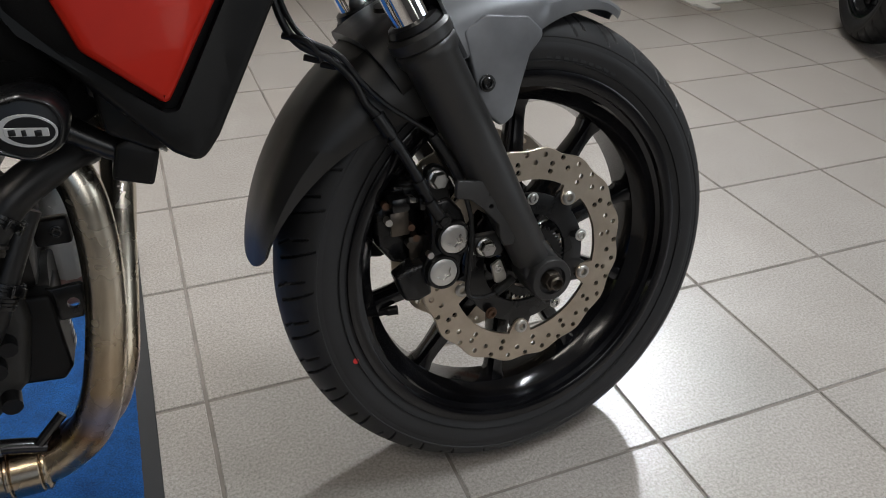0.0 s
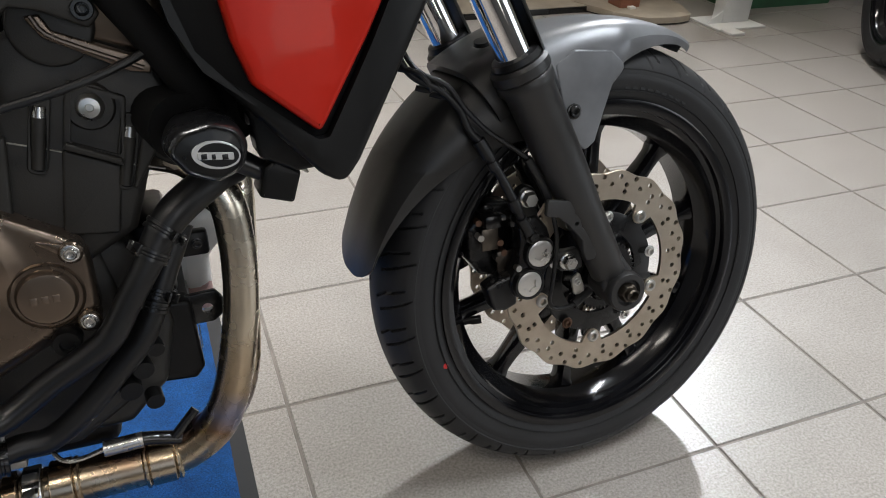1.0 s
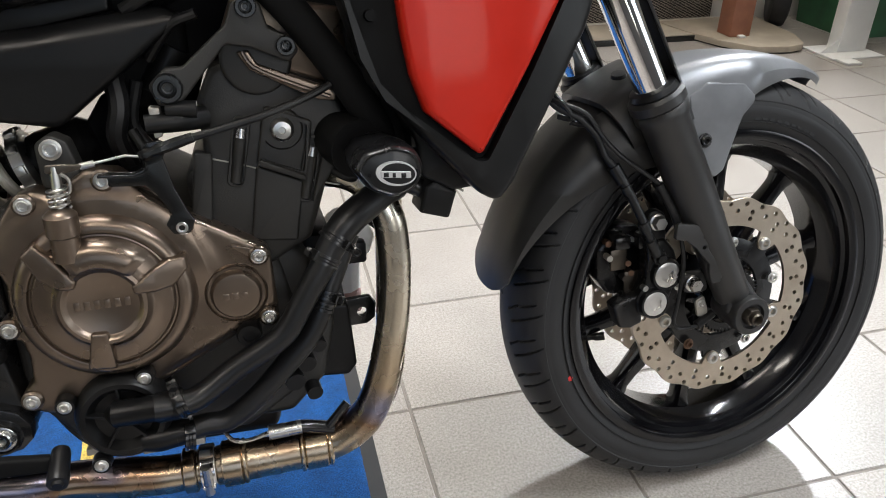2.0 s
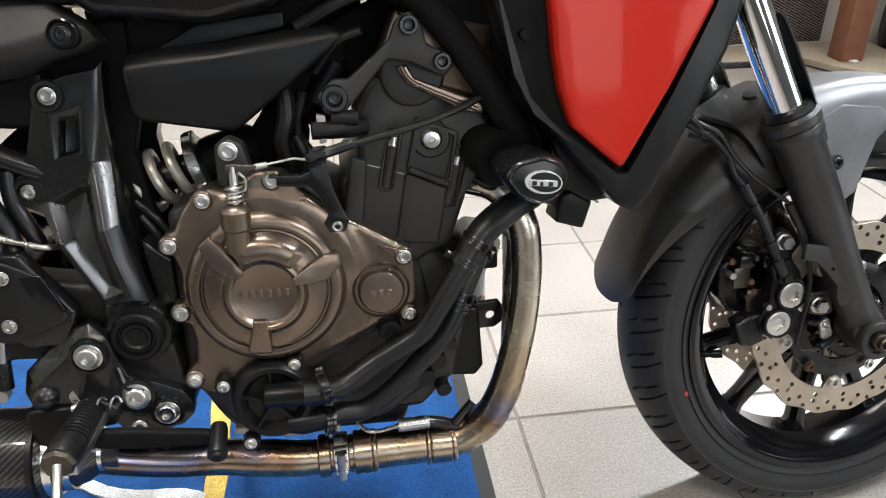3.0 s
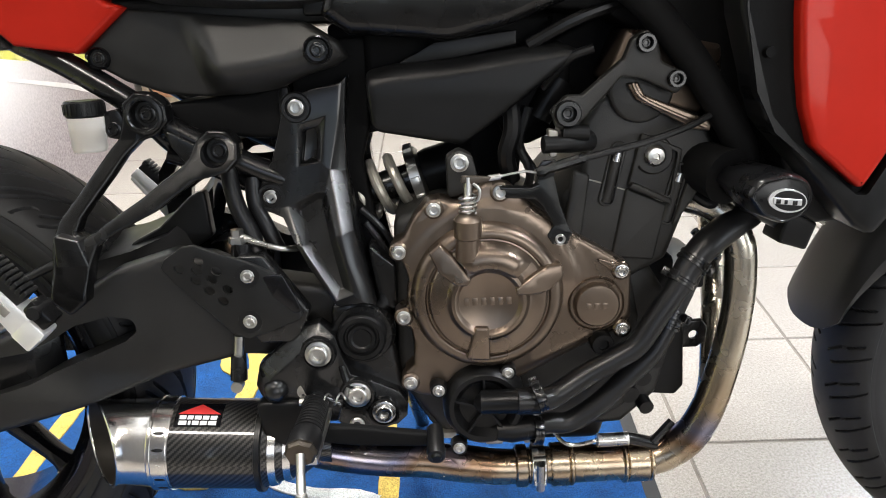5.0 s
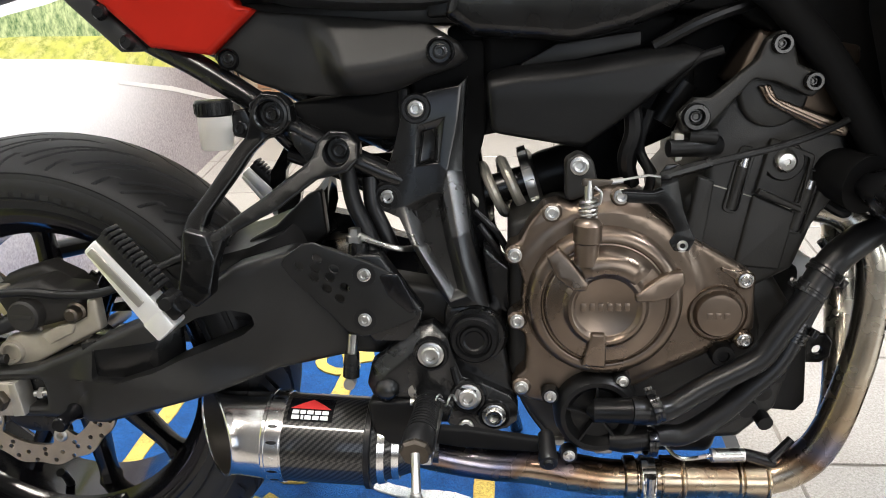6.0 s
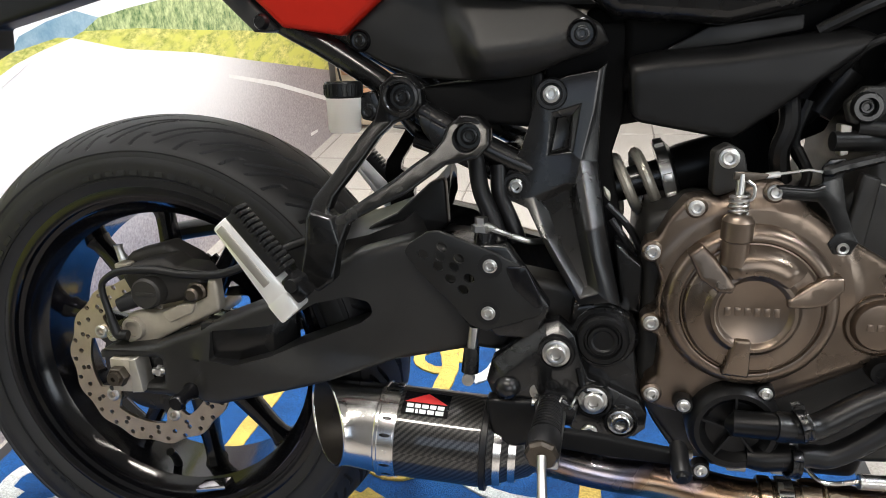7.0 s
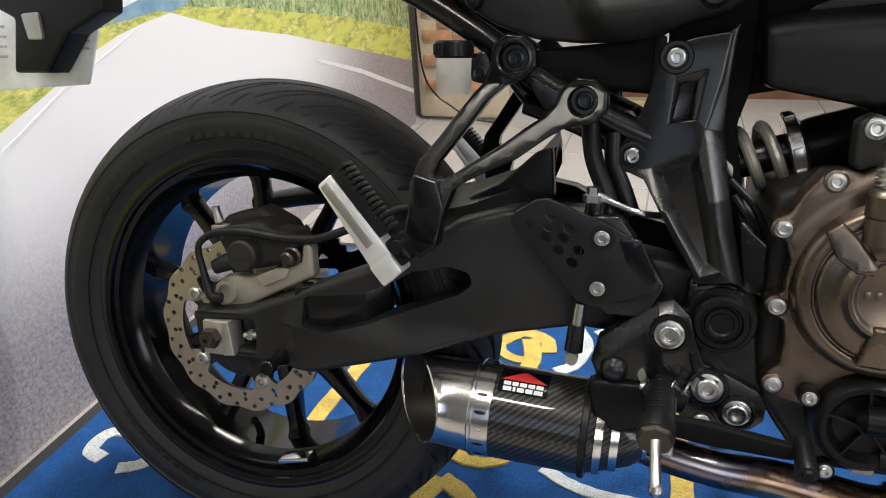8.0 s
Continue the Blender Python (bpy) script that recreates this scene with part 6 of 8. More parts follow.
# ---- middle: frame plate, footrests, pedal ----
FP = [(-0.4944, 0.6801, -0.1035), (-0.5042, 0.6716, -0.105), (-0.5313, 0.6678, -0.106), (-0.5578, 0.6591, -0.106), (-0.5652, 0.6449, -0.106), (-0.5727, 0.6178, -0.106), (-0.5808, 0.5933, -0.106), (-0.599, 0.5603, -0.106), (-0.6009, 0.5489, -0.106), (-0.5929, 0.5389, -0.108),
      (-0.5728, 0.5309, -0.114), (-0.5577, 0.5073, -0.138), (-0.5428, 0.4808, -0.144), (-0.5161, 0.4382, -0.15), (-0.5005, 0.6182, -0.1015), (-0.5011, 0.5794, -0.099), (-0.4927, 0.5207, -0.138), (-0.4848, 0.4829, -0.14), (-0.4739, 0.4365, -0.146),
      (-0.5183, 0.5817, -0.1075), (-0.5053, 0.517, -0.1495), (-0.4994, 0.4867, -0.1525), (-0.4857, 0.4433, -0.156)]
SLOT = [(-0.5493, 0.63, -0.106), (-0.5196, 0.6389, -0.106), (-0.5273, 0.5904, -0.107), (-0.5536, 0.586, -0.107), (-0.544, 0.6232, -0.1005), (-0.5291, 0.6271, -0.1005), (-0.5334, 0.5933, -0.1005), (-0.5498, 0.5881, -0.1005), (-0.544, 0.6232, -0.085), (-0.5291, 0.6271, -0.085), (-0.5334, 0.5933, -0.085), (-0.5498, 0.5881, -0.085)]
POCK = [(-0.5665, 0.5427, -0.11), (-0.5341, 0.558, -0.1135), (-0.5234, 0.5588, -0.115), (-0.5121, 0.5166, -0.1475), (-0.4965, 0.4539, -0.155), (-0.5148, 0.4478, -0.1555), (-0.5489, 0.5032, -0.142), (-0.5557, 0.5357, -0.102), (-0.5339, 0.549, -0.106), (-0.5288, 0.5491, -0.107), (-0.5198, 0.5075, -0.136), (-0.5066, 0.4574, -0.146), (-0.5121, 0.457, -0.1465), (-0.5408, 0.5056, -0.13), (-0.5070, 0.6344, -0.1060)]
a, b, c, d, e, f, g, h = range(23, 31)
p = list(range(35, 42))
PLATE_FACES = [(0, 1, 49, 14), (1, b, 49), (b, c, 19, 49), (1, 2, a, b), (2, 3, 4, a), (4, 5, d, a), (5, 6, d), (14, 49, 19, 15), (6, 7, 8, 9, p[0], d), (d, p[0], p[1], c), (c, p[1], p[2], 19), (19, p[2], p[3], 20), (20, p[3], p[4], 22, 21), (15, 19, 20, 16), (16, 20, 21, 17), (17, 21, 22, 18),
               (9, 10, 11, p[6], p[0]), (11, 12, p[5], p[6]), (12, 13, 22, p[4], p[5]), (a, b, f, e), (b, c, g, f), (c, d, h, g), (d, a, e, h), (e, f, f + 4, e + 4), (f, g, g + 4, f + 4), (g, h, h + 4, g + 4), (h, e, e + 4, h + 4), (e + 4, f + 4, g + 4, h + 4), tuple(range(42, 49))]
PLATE_FACES += [(p[k], p[(k + 1) % 7], p[(k + 1) % 7] + 7, p[k] + 7) for k in range(7)]
pivot_plate = part("frame_plate", facets(FP + SLOT + POCK, PLATE_FACES, -0.078, 0.0013), PLATE_BLACK, bike, "satin black pressed frame plate with a pocket and a slot", 25)
part("pivot_casting", plate(fillet([(-0.524, 0.436), (-0.506, 0.440), (-0.480, 0.440), (-0.466, 0.424), (-0.458, 0.390), (-0.453, 0.355), (-0.444, 0.325), (-0.447, 0.306), (-0.470, 0.297), (-0.500, 0.302), (-0.512, 0.350), (-0.526, 0.39)], 0.010), -0.143, -0.09, 0.006), FRAME_BLACK, pivot_plate)
part("frame_web", plate(fillet([(-0.482, 0.500), (-0.452, 0.474), (-0.452, 0.42), (-0.472, 0.425)], 0.004), -0.120, -0.075, 0.003), FRAME_BLACK, pivot_plate)
for x, z in ((-0.550, 0.649), (-0.585, 0.5525)):
    part("rubber_ring", lathe([(0.0, 0.001), (0.0105, 0.001), (0.0115, 0.004), (0.0150, 0.004), (0.0165, 0.001), (0.0165, -0.006)], out(x, -0.105, z), 28), HOSE, pivot_plate)
    bolt(x, -0.106, z, 0.0088, pivot_plate, STEEL, "plate_bolt")
piv = lathe([(0.0, 0.008), (0.010, 0.008), (0.012, 0.0095), (0.015, 0.0095), (0.0165, 0.006), (0.0185, 0.006), (0.020, 0.010), (0.0245, 0.010), (0.0268, 0.007), (0.0268, -0.02)], out(-0.491, -0.147, 0.402), 40)
part("pivot_boss", lathe([(0.0, 0.002), (0.0325, 0.002), (0.0355, -0.001), (0.0365, -0.006), (0.0365, -0.05)], out(-0.491, -0.142, 0.402), 44), FRAME_BLACK, pivot_plate)
part("pivot_cap", piv, BLACK_PLASTIC, pivot_plate, "round black swingarm pivot cap")
part("inner_frame", plate(fillet([(-0.50, 0.72), (-0.474, 0.72), (-0.476, 0.62), (-0.486, 0.585), (-0.483, 0.56), (-0.462, 0.45), (-0.452, 0.31), (-0.49, 0.30), (-0.51, 0.36), (-0.55, 0.50), (-0.56, 0.70)], 0.01), -0.064, -0.045, 0.004), DULL_SHADE_BLACK, bike, "black inner frame member")
part("inner_frame", plate(fillet([(-0.50, 0.72), (-0.474, 0.72), (-0.476, 0.62), (-0.486, 0.585), (-0.483, 0.56), (-0.462, 0.45), (-0.452, 0.31), (-0.49, 0.30), (-0.51, 0.36), (-0.55, 0.50), (-0.56, 0.70)], 0.01), 0.075, 0.045, 0.004), FRAME_BLACK, bike)

RS = [(-0.612, 0.350, -0.152), (-0.606, 0.374, -0.152), (-0.552, 0.418, -0.152), (-0.536, 0.422, -0.154), (-0.520, 0.408, -0.160), (-0.514, 0.386, -0.160), (-0.505, 0.362, -0.160), (-0.486, 0.354, -0.158), (-0.453, 0.338, -0.158), (-0.444, 0.324, -0.158), (-0.445, 0.308, -0.158), (-0.456, 0.298, -0.158),
      (-0.478, 0.294, -0.158), (-0.492, 0.286, -0.158), (-0.508, 0.287, -0.158), (-0.518, 0.298, -0.158), (-0.535, 0.322, -0.160), (-0.552, 0.333, -0.164), (-0.588, 0.332, -0.162), (-0.606, 0.338, -0.156), (-0.598, 0.350, -0.165), (-0.592, 0.362, -0.167), (-0.547, 0.401, -0.167), (-0.533, 0.401, -0.166)]
RS_FACES = [(0, 1, 21, 20), (1, 2, 22, 21), (2, 3, 23, 22), (3, 4, 23), (19, 0, 20), (19, 20, 18), (20, 21, 22, 23, 17, 18), (23, 4, 5, 16, 17), (5, 6, 15, 16), (6, 7, 8, 9, 10, 11, 12, 13, 14, 15)]
rearset = part("footrest_bracket", facets(RS, RS_FACES, -0.135, 0.0016), FRAME_BLACK, bike, "black cast footrest bracket", 25)
part("bracket_rib", tube([(-0.515, -0.158, 0.372), (-0.508, -0.160, 0.350), (-0.49, -0.160, 0.345)], 0.004, 8), FRAME_BLACK, rearset)
for x, z, r, y in ((-0.538, 0.390, 0.0145, -0.164), (-0.499, 0.338, 0.0150, -0.160), (-0.4705, 0.3155, 0.0135, -0.160), (-0.502, 0.300, 0.0120, -0.154)):
    part("bolt_boss", lathe([(0, 0.001), (r * 1.06, 0.001), (r * 1.10, 0.004), (r * 1.25, 0.004), (r * 1.36, 0.0), (r * 1.36, -0.01)], out(x, y, z), 28), FRAME_BLACK, rearset)
    bolt(x, y - 0.001, z, r, rearset, STEEL, "bracket_bolt")
part("dome_plug", lathe([(0, 0.010), (0.008, 0.008), (0.0125, 0.003), (0.014, -0.004)], out(-0.588, -0.166, 0.348), 24), FRAME_BLACK, rearset, "black domed plug")
part("spacer", lathe([(0.0, 0.004), (0.009, 0.004), (0.009, -0.01)], out(-0.556, -0.160, 0.345), 18), DULL_ALU, rearset)

HP = [(-0.6979, 0.4909), (-0.6927, 0.5002), (-0.6725, 0.5134), (-0.6600, 0.5152), (-0.5994, 0.4921), (-0.5781, 0.4809), (-0.5618, 0.4545), (-0.5517, 0.4324, 0.003), (-0.5560, 0.4273), (-0.5907, 0.4144), (-0.6120, 0.4080), (-0.6294, 0.4143), (-0.6472, 0.4354), (-0.6827, 0.4712)]
HH = [(-0.6568, 0.4976), (-0.6773, 0.4897), (-0.6594, 0.4873), (-0.6392, 0.4861), (-0.6614, 0.4769), (-0.6447, 0.4768), (-0.6485, 0.4645), (-0.6289, 0.4652), (-0.6350, 0.4527)]
heel = part("heel_plate", plate(fillet(HP, 0.006), -0.159, -0.155, 0.0015, [circle(x, z, 0.0060, 14, 0.0048, -35)[::-1] for x, z in HH]), HEEL_PAINT, bike, "black heel guard plate with drilled holes")
part("heel_fold", plate(fillet([(-0.592, 0.480), (-0.570, 0.480), (-0.558, 0.455), (-0.552, 0.438), (-0.560, 0.436), (-0.582, 0.456)], 0.004), -0.161, -0.158, 0.001), GLOSS_BLACK, heel)
for x, z in ((-0.607, 0.479), (-0.609, 0.428)):
    part("bolt_cup", lathe([(0.0, 0.0012), (0.013, 0.0012), (0.014, -0.002)], out(x, -0.158, z), 24), HOSE, heel)
    bolt(x, -0.159, z, 0.0075, heel, STEEL, "heel_plate_bolt")
part("carrier_arm", plate(fillet([(-0.62, 0.50), (-0.59, 0.50), (-0.545, 0.435), (-0.56, 0.40), (-0.60, 0.40), (-0.62, 0.42)], 0.008), -0.154, -0.135, 0.003), FRAME_BLACK, bike)
# rear master cylinder and its rod behind the plate
master = part("master_cylinder", tube([(-0.615, -0.135, 0.510), (-0.622, -0.137, 0.44), (-0.626, -0.142, 0.41)], [0.011, 0.013, 0.010], 16), FRAME_BLACK, bike, "black rear brake master cylinder")
part("push_rod", tube([(-0.6255, -0.148, 0.408), (-0.628, -0.150, 0.385)], 0.0055, 12, 1), STEEL, master, "threaded zinc rod")
part("rod_boot", tube([(-0.628, -0.150, 0.386), (-0.630, -0.152, 0.358)], [0.0085, 0.0095], 14, 1), FRAME_BLACK, master)
part("clevis_pin", lathe([(0, 0.006), (0.0065, 0.006), (0.0065, -0.006)], out(-0.631, -0.156, 0.352), 18), DULL_ALU, master, "dull clevis pin")
part("banjo", lathe([(0, 0.012), (0.007, 0.012), (0.007, 0.004), (0.0105, 0.004), (0.0105, -0.003), (0, -0.003)], pose(-0.619, -0.135, 0.513), 6), STEEL, master, "zinc banjo bolt")
part("brake_line", tube([(-0.619, -0.135, 0.517), (-0.595, -0.135, 0.508), (-0.572, -0.13, 0.500), (-0.555, -0.11, 0.495)], [0.006, 0.0035, 0.0035, 0.0035], 10), STEEL, master)

# rider's footrest
peg_a, peg_b = Vector((-0.5415, -0.165, 0.3370)), Vector((-0.5460, -0.272, 0.3290))
pd = (peg_b - peg_a).normalized()
px = (Vector((1, 0, 0)) - pd * pd.x).normalized()
pm = Matrix.Translation(peg_a) @ Matrix((px, pd.cross(px), pd)).transposed().to_4x4() @ Matrix.Diagonal((0.94, 0.84, 1.08, 1.0))
prof = [(0.0, 0.0), (0.011, 0.0)]
for k in range(11):
    z = 0.006 + 0.0052 * k
    w = 0.0143 + 0.0022 * k / 10
    prof += [(w, z), (w, z + 0.0030), (w - 0.0024, z + 0.0036), (w - 0.0024, z + 0.0048)]
prof += [(0.0168, 0.064), (0.0176, 0.067), (0.0178, 0.088), (0.0170, 0.091), (0.0, 0.091)]
footpeg = part("footpeg", lathe(prof, pm, 28), HOSE, bike, "ribbed black rubber footpeg with a steel feeler")
part("peg_core", box(-0.002, 0.0165, -0.0175, -0.006, 0.0, 0.094, 0.002, pm), STEEL, footpeg, "bare alloy underside")
part("peg_end", lathe([(0.0, 0.090), (0.0172, 0.090), (0.0176, 0.091), (0.0176, 0.094), (0.0150, 0.0975), (0.0, 0.0975)], pm, 8), DARK_NUT, footpeg, "bare alloy peg end", 20)
part("feeler", tube([(-0.5455, -0.268, 0.330), (-0.5445, -0.280, 0.316), (-0.5430, -0.294, 0.301)], [0.0048, 0.0043, 0.0048], 14), STEEL, footpeg, "steel feeler bolt")
part("feeler_tip", lathe([(0, 0.006), (0.005, 0.005), (0.0065, 0.0), (0.005, -0.004), (0, -0.005)], pose(-0.5428, -0.2955, 0.2990), 16), STEEL, footpeg)
part("peg_mount", plate(fillet([(-0.560, 0.336), (-0.548, 0.348), (-0.530, 0.344), (-0.514, 0.334), (-0.520, 0.314), (-0.556, 0.312)], 0.004), -0.176, -0.150, 0.003), FRAME_BLACK, footpeg, "black peg mount")
part("peg_pin", tube([(-0.562, -0.170, 0.336), (-0.522, -0.170, 0.334)], 0.004, 10, 1), STEEL, footpeg)
part("peg_spring", tube([(-0.558 + 0.0022 * k, -0.176 + 0.0060 * math.sin(k), 0.341 + 0.0060 * math.cos(k)) for k in range(22)], 0.0012, 6, 2), STEEL, footpeg)

# rear brake pedal
PED = [(-0.530, 0.318), (-0.500, 0.316), (-0.425, 0.305), (-0.414, 0.303), (-0.416, 0.291), (-0.430, 0.290), (-0.500, 0.294), (-0.540, 0.300)]
pedal = part("brake_pedal", plate(fillet(PED, 0.004), -0.196, -0.186, 0.003), DULL_SHADE_BLACK, bike, "black rear brake pedal")
toe = tube([(-0.4150, -0.184, 0.305), (-0.4145, -0.190, 0.303), (-0.4142, -0.206, 0.2965), (-0.4140, -0.212, 0.294), (-0.4138, -0.220, 0.2915)], [0.0085, 0.0092, 0.0092, 0.0105, 0.0095], 18, 1)
part("toe_piece", toe, HOSE, pedal, "ribbed rubber toe piece")
part("toe_bolt", lathe([(0, 0.003), (0.0045, 0.003), (0.006, 0)], look((-0.4138, -0.2198, 0.2916), (-0.4130, -0.27, 0.274)) @ pose(0, 0, 0, 180), 14), BLACK_PLASTIC, pedal)
part("silencer_hanger", plate(fillet([(-0.612, 0.336), (-0.560, 0.336), (-0.545, 0.326), (-0.548, 0.290), (-0.585, 0.278), (-0.606, 0.296)], 0.01), -0.168, -0.150, 0.005), BLACK_PLASTIC, bike, "black silencer hanger")

# ---- body panels ----
TC = [(-0.474, 0.684), (-0.470, 0.622, 0.014), (-0.372, 0.603, 0.016), (-0.330, 0.634), (-0.246, 0.697, 0.005), (-0.270, 0.709), (-0.384, 0.694), (-0.445, 0.690)]


def tank_swell(x, z):
    """Out from the top edge, then slowly back in towards the bottom."""
    edge = [(-0.480, 0.683), (-0.445, 0.690), (-0.384, 0.694), (-0.270, 0.709), (-0.240, 0.712)]
    top = next((p[1] + (q[1] - p[1]) * (x - p[0]) / (q[0] - p[0]) for p, q in zip(edge, edge[1:]) if p[0] <= x <= q[0]), 0.70)
    u = max(0.0, min(1.0, (top - z) / 0.018))
    return 0.018 * u * (2 - u) - 0.09 * max(0.0, 0.66 - z)


tank_cover = part("tank_side_cover", plate(fillet(TC, 0.008), -0.102, -0.05, 0.006, bend=tank_swell, grid=0.006), BLACK_PLASTIC, bike, "matt black air intake side cover")
part("cover_clip", plate(fillet([(-0.445, 0.688), (-0.375, 0.694), (-0.312, 0.706), (-0.312, 0.722), (-0.40, 0.712)], 0.003), -0.098, -0.06, 0.002), BLACK_PLASTIC, tank_cover)
TU = [(-0.515, 0.742), (-0.488, 0.722), (-0.384, 0.712), (-0.327, 0.724), (-0.255, 0.752), (-0.20, 0.80), (-0.20, 0.86), (-0.48, 0.86), (-0.505, 0.775)]
part("tank_panel", plate(fillet(TU, 0.008), -0.132, 0.132, 0.012, bend=lambda x, z: -0.25 * max(0.0, 0.75 - z), grid=0.03), SATIN_BLACK, bike, "satin black lower tank panel")
part("air_box", plate(fillet([(-0.478, 0.74), (-0.478, 0.648), (-0.40, 0.640), (-0.34, 0.650), (-0.29, 0.700), (-0.26, 0.74)], 0.01), -0.07, 0.07, 0.01), DULL_SHADE_BLACK, bike, "black air box")
# Dark sheet added for the shade between frame plate and tank cover.
part("frame_shade", plate(fillet([(-0.51, 0.74), (-0.42, 0.74), (-0.42, 0.640), (-0.445, 0.618), (-0.480, 0.612), (-0.51, 0.60)], 0.006), -0.05, 0.05, 0.004), DULL_SHADE_BLACK, bike)
part("under_tank", plate(fillet([(-0.52, 0.735), (-0.30, 0.735), (-0.27, 0.69), (-0.40, 0.685), (-0.50, 0.655)], 0.01), -0.055, 0.055, 0.005), DULL_SHADE_BLACK, bike)
SC = [(-0.775, 0.708), (-0.720, 0.756), (-0.668, 0.751), (-0.536, 0.737), (-0.502, 0.716), (-0.4935, 0.699, 0.003), (-0.507, 0.690), (-0.540, 0.681), (-0.570, 0.668), (-0.600, 0.664), (-0.645, 0.663), (-0.690, 0.667), (-0.730, 0.681)]


LOW_EDGE = np.polyfit([-0.135, -0.09, -0.045, 0.0, 0.04, 0.08, 0.137], [0.708, 0.680, 0.666, 0.663, 0.664, 0.671, 0.690], 4)


def side_swell(x, z):
    """The front half of the cover leans inwards towards the seat and folds under at its lower edge."""
    u = max(0.0, min(1.0, (x + 0.674 - 0.34 * (0.751 - z)) / 0.034))
    u = u * u * (3 - 2 * u)
    v = max(0.0, min(1.0, (0.752 - z) / 0.085))
    low = float(np.polyval(LOW_EDGE, x + 0.64))
    fold = max(0.0, min(1.0, (z - low + 0.006) / 0.040))
    fold = fold * fold * (3 - 2 * fold) * 0.8 + 0.2 * min(1.0, fold * 3)
    return (0.042 * u * v ** 0.9 + 0.004) * fold


side_cover = part("side_cover", plate(fillet(SC, 0.006), -0.092, -0.055, 0.004, bend=side_swell, grid=0.005), COVER_PLASTIC, bike, "satin black side cover under the seat", 50)
for x, z, r in ((-0.5205, 0.7075, 0.0088), (-0.754, 0.7065, 0.007)):
    part("screw_cup", lathe([(0.0, -0.001), (r * 1.25, 0.0), (r * 1.5, 0.003), (r * 1.7, 0.001), (r * 1.7, -0.012)], out(x, -0.121 if r > 0.008 else -0.097, z), 26), SATIN_BLACK, side_cover)
    bolt(x, -0.121 if r > 0.008 else -0.097, z, r * 0.9, side_cover, FRAME_BLACK, "panel_screw")
part("under_cover", plate(fillet([(-0.71, 0.655), (-0.60, 0.665), (-0.565, 0.675), (-0.560, 0.612), (-0.60, 0.615), (-0.67, 0.622)], 0.008), -0.082, 0.082, 0.006), DULL_SHADE_BLACK, bike, "black under-seat tray")
part("battery_strap", box(-0.572, -0.560, -0.085, -0.07, 0.605, 0.67, 0.003), BLACK_PLASTIC, bike)
seat = part("seat", loft([[(x, w * math.cos(a) * (1.0 if abs(math.sin(a)) > 0.3 else 1.05), z + (0.035 if math.sin(a) > 0 else 0.016) * math.copysign(abs(math.sin(a)) ** 0.7, math.sin(a))) for a in [2 * math.pi * i / 24 for i in range(24)]] for x, w, z in ((-0.80, 0.085, 0.805), (-0.74, 0.115, 0.785), (-0.68, 0.128, 0.771), (-0.60, 0.130, 0.764), (-0.54, 0.122, 0.762), (-0.49, 0.10, 0.765), (-0.46, 0.08, 0.78))]), SEAT, bike, "black vinyl seat")
part("seat_base", box(-0.76, -0.48, -0.09, 0.09, 0.735, 0.765, 0.006), BLACK_PLASTIC, seat)
part("tank_strut", plate(fillet([(-0.535, 0.742), (-0.500, 0.742), (-0.480, 0.80), (-0.53, 0.80)], 0.005), -0.105, -0.07, 0.003), BLACK_PLASTIC, bike)
RT = [(-0.772, 0.7115), (-0.716, 0.757), (-0.735, 0.762), (-0.760, 0.80), (-0.93, 0.83), (-0.888, 0.772), (-0.838, 0.722)]
tail = part("tail_panel", plate(fillet(RT, 0.004), -0.106, -0.08, 0.006, bend=lambda x, z: 0.10 * max(0.0, z - 0.73), grid=0.02), RED, bike, "glossy red tail panel")
part("tail_lower", plate(fillet([(-0.842, 0.718), (-0.890, 0.768), (-0.935, 0.83), (-0.97, 0.83), (-0.925, 0.770), (-0.872, 0.718)], 0.004), -0.102, -0.07, 0.004), FORK_BLACK, tail, "dark grey grab rail edge")
for x, z in ((-0.884, 0.760), (-0.858, 0.728)):
    part("rail_bolt", lathe([(0, 0.006), (0.006, 0.006), (0.008, 0.003), (0.009, 0.0)], out(x, -0.110, z), 18), FRAME_BLACK, tail)
part("tail_core", plate(fillet([(-0.56, 0.72), (-0.72, 0.72), (-0.85, 0.725), (-1.05, 0.86), (-0.80, 0.86), (-0.58, 0.76)], 0.01), -0.075, 0.075, 0.008), DULL_SHADE_BLACK, bike, "black tail unit")

# ---- subframe, passenger footrests ----
PB = [(-0.729, 0.640), (-0.735, 0.623), (-0.743, 0.614), (-0.759, 0.592), (-0.775, 0.569), (-0.793, 0.546), (-0.799, 0.526), (-0.797, 0.498), (-0.799, 0.470), (-0.782, 0.455), (-0.765, 0.468), (-0.762, 0.499), (-0.755, 0.521), (-0.742, 0.530), (-0.718, 0.542), (-0.694, 0.553), (-0.675, 0.567), (-0.655, 0.581), (-0.640, 0.584), (-0.622, 0.588), (-0.611, 0.600),
      (-0.612, 0.616), (-0.624, 0.628), (-0.642, 0.629), (-0.655, 0.618), (-0.660, 0.604), (-0.669, 0.593), (-0.688, 0.580), (-0.709, 0.564), (-0.736, 0.547), (-0.760, 0.531), (-0.768, 0.526), (-0.777, 0.534), (-0.773, 0.547), (-0.760, 0.565), (-0.742, 0.589), (-0.729, 0.608), (-0.714, 0.622), (-0.696, 0.627), (-0.683, 0.640), (-0.684, 0.657), (-0.696, 0.669), (-0.713, 0.671), (-0.726, 0.661)]


def splay(z):
    """The bracket runs outwards as it comes down."""
    return 0.070 * max(0.0, min(1.0, (0.625 - z) / 0.15))


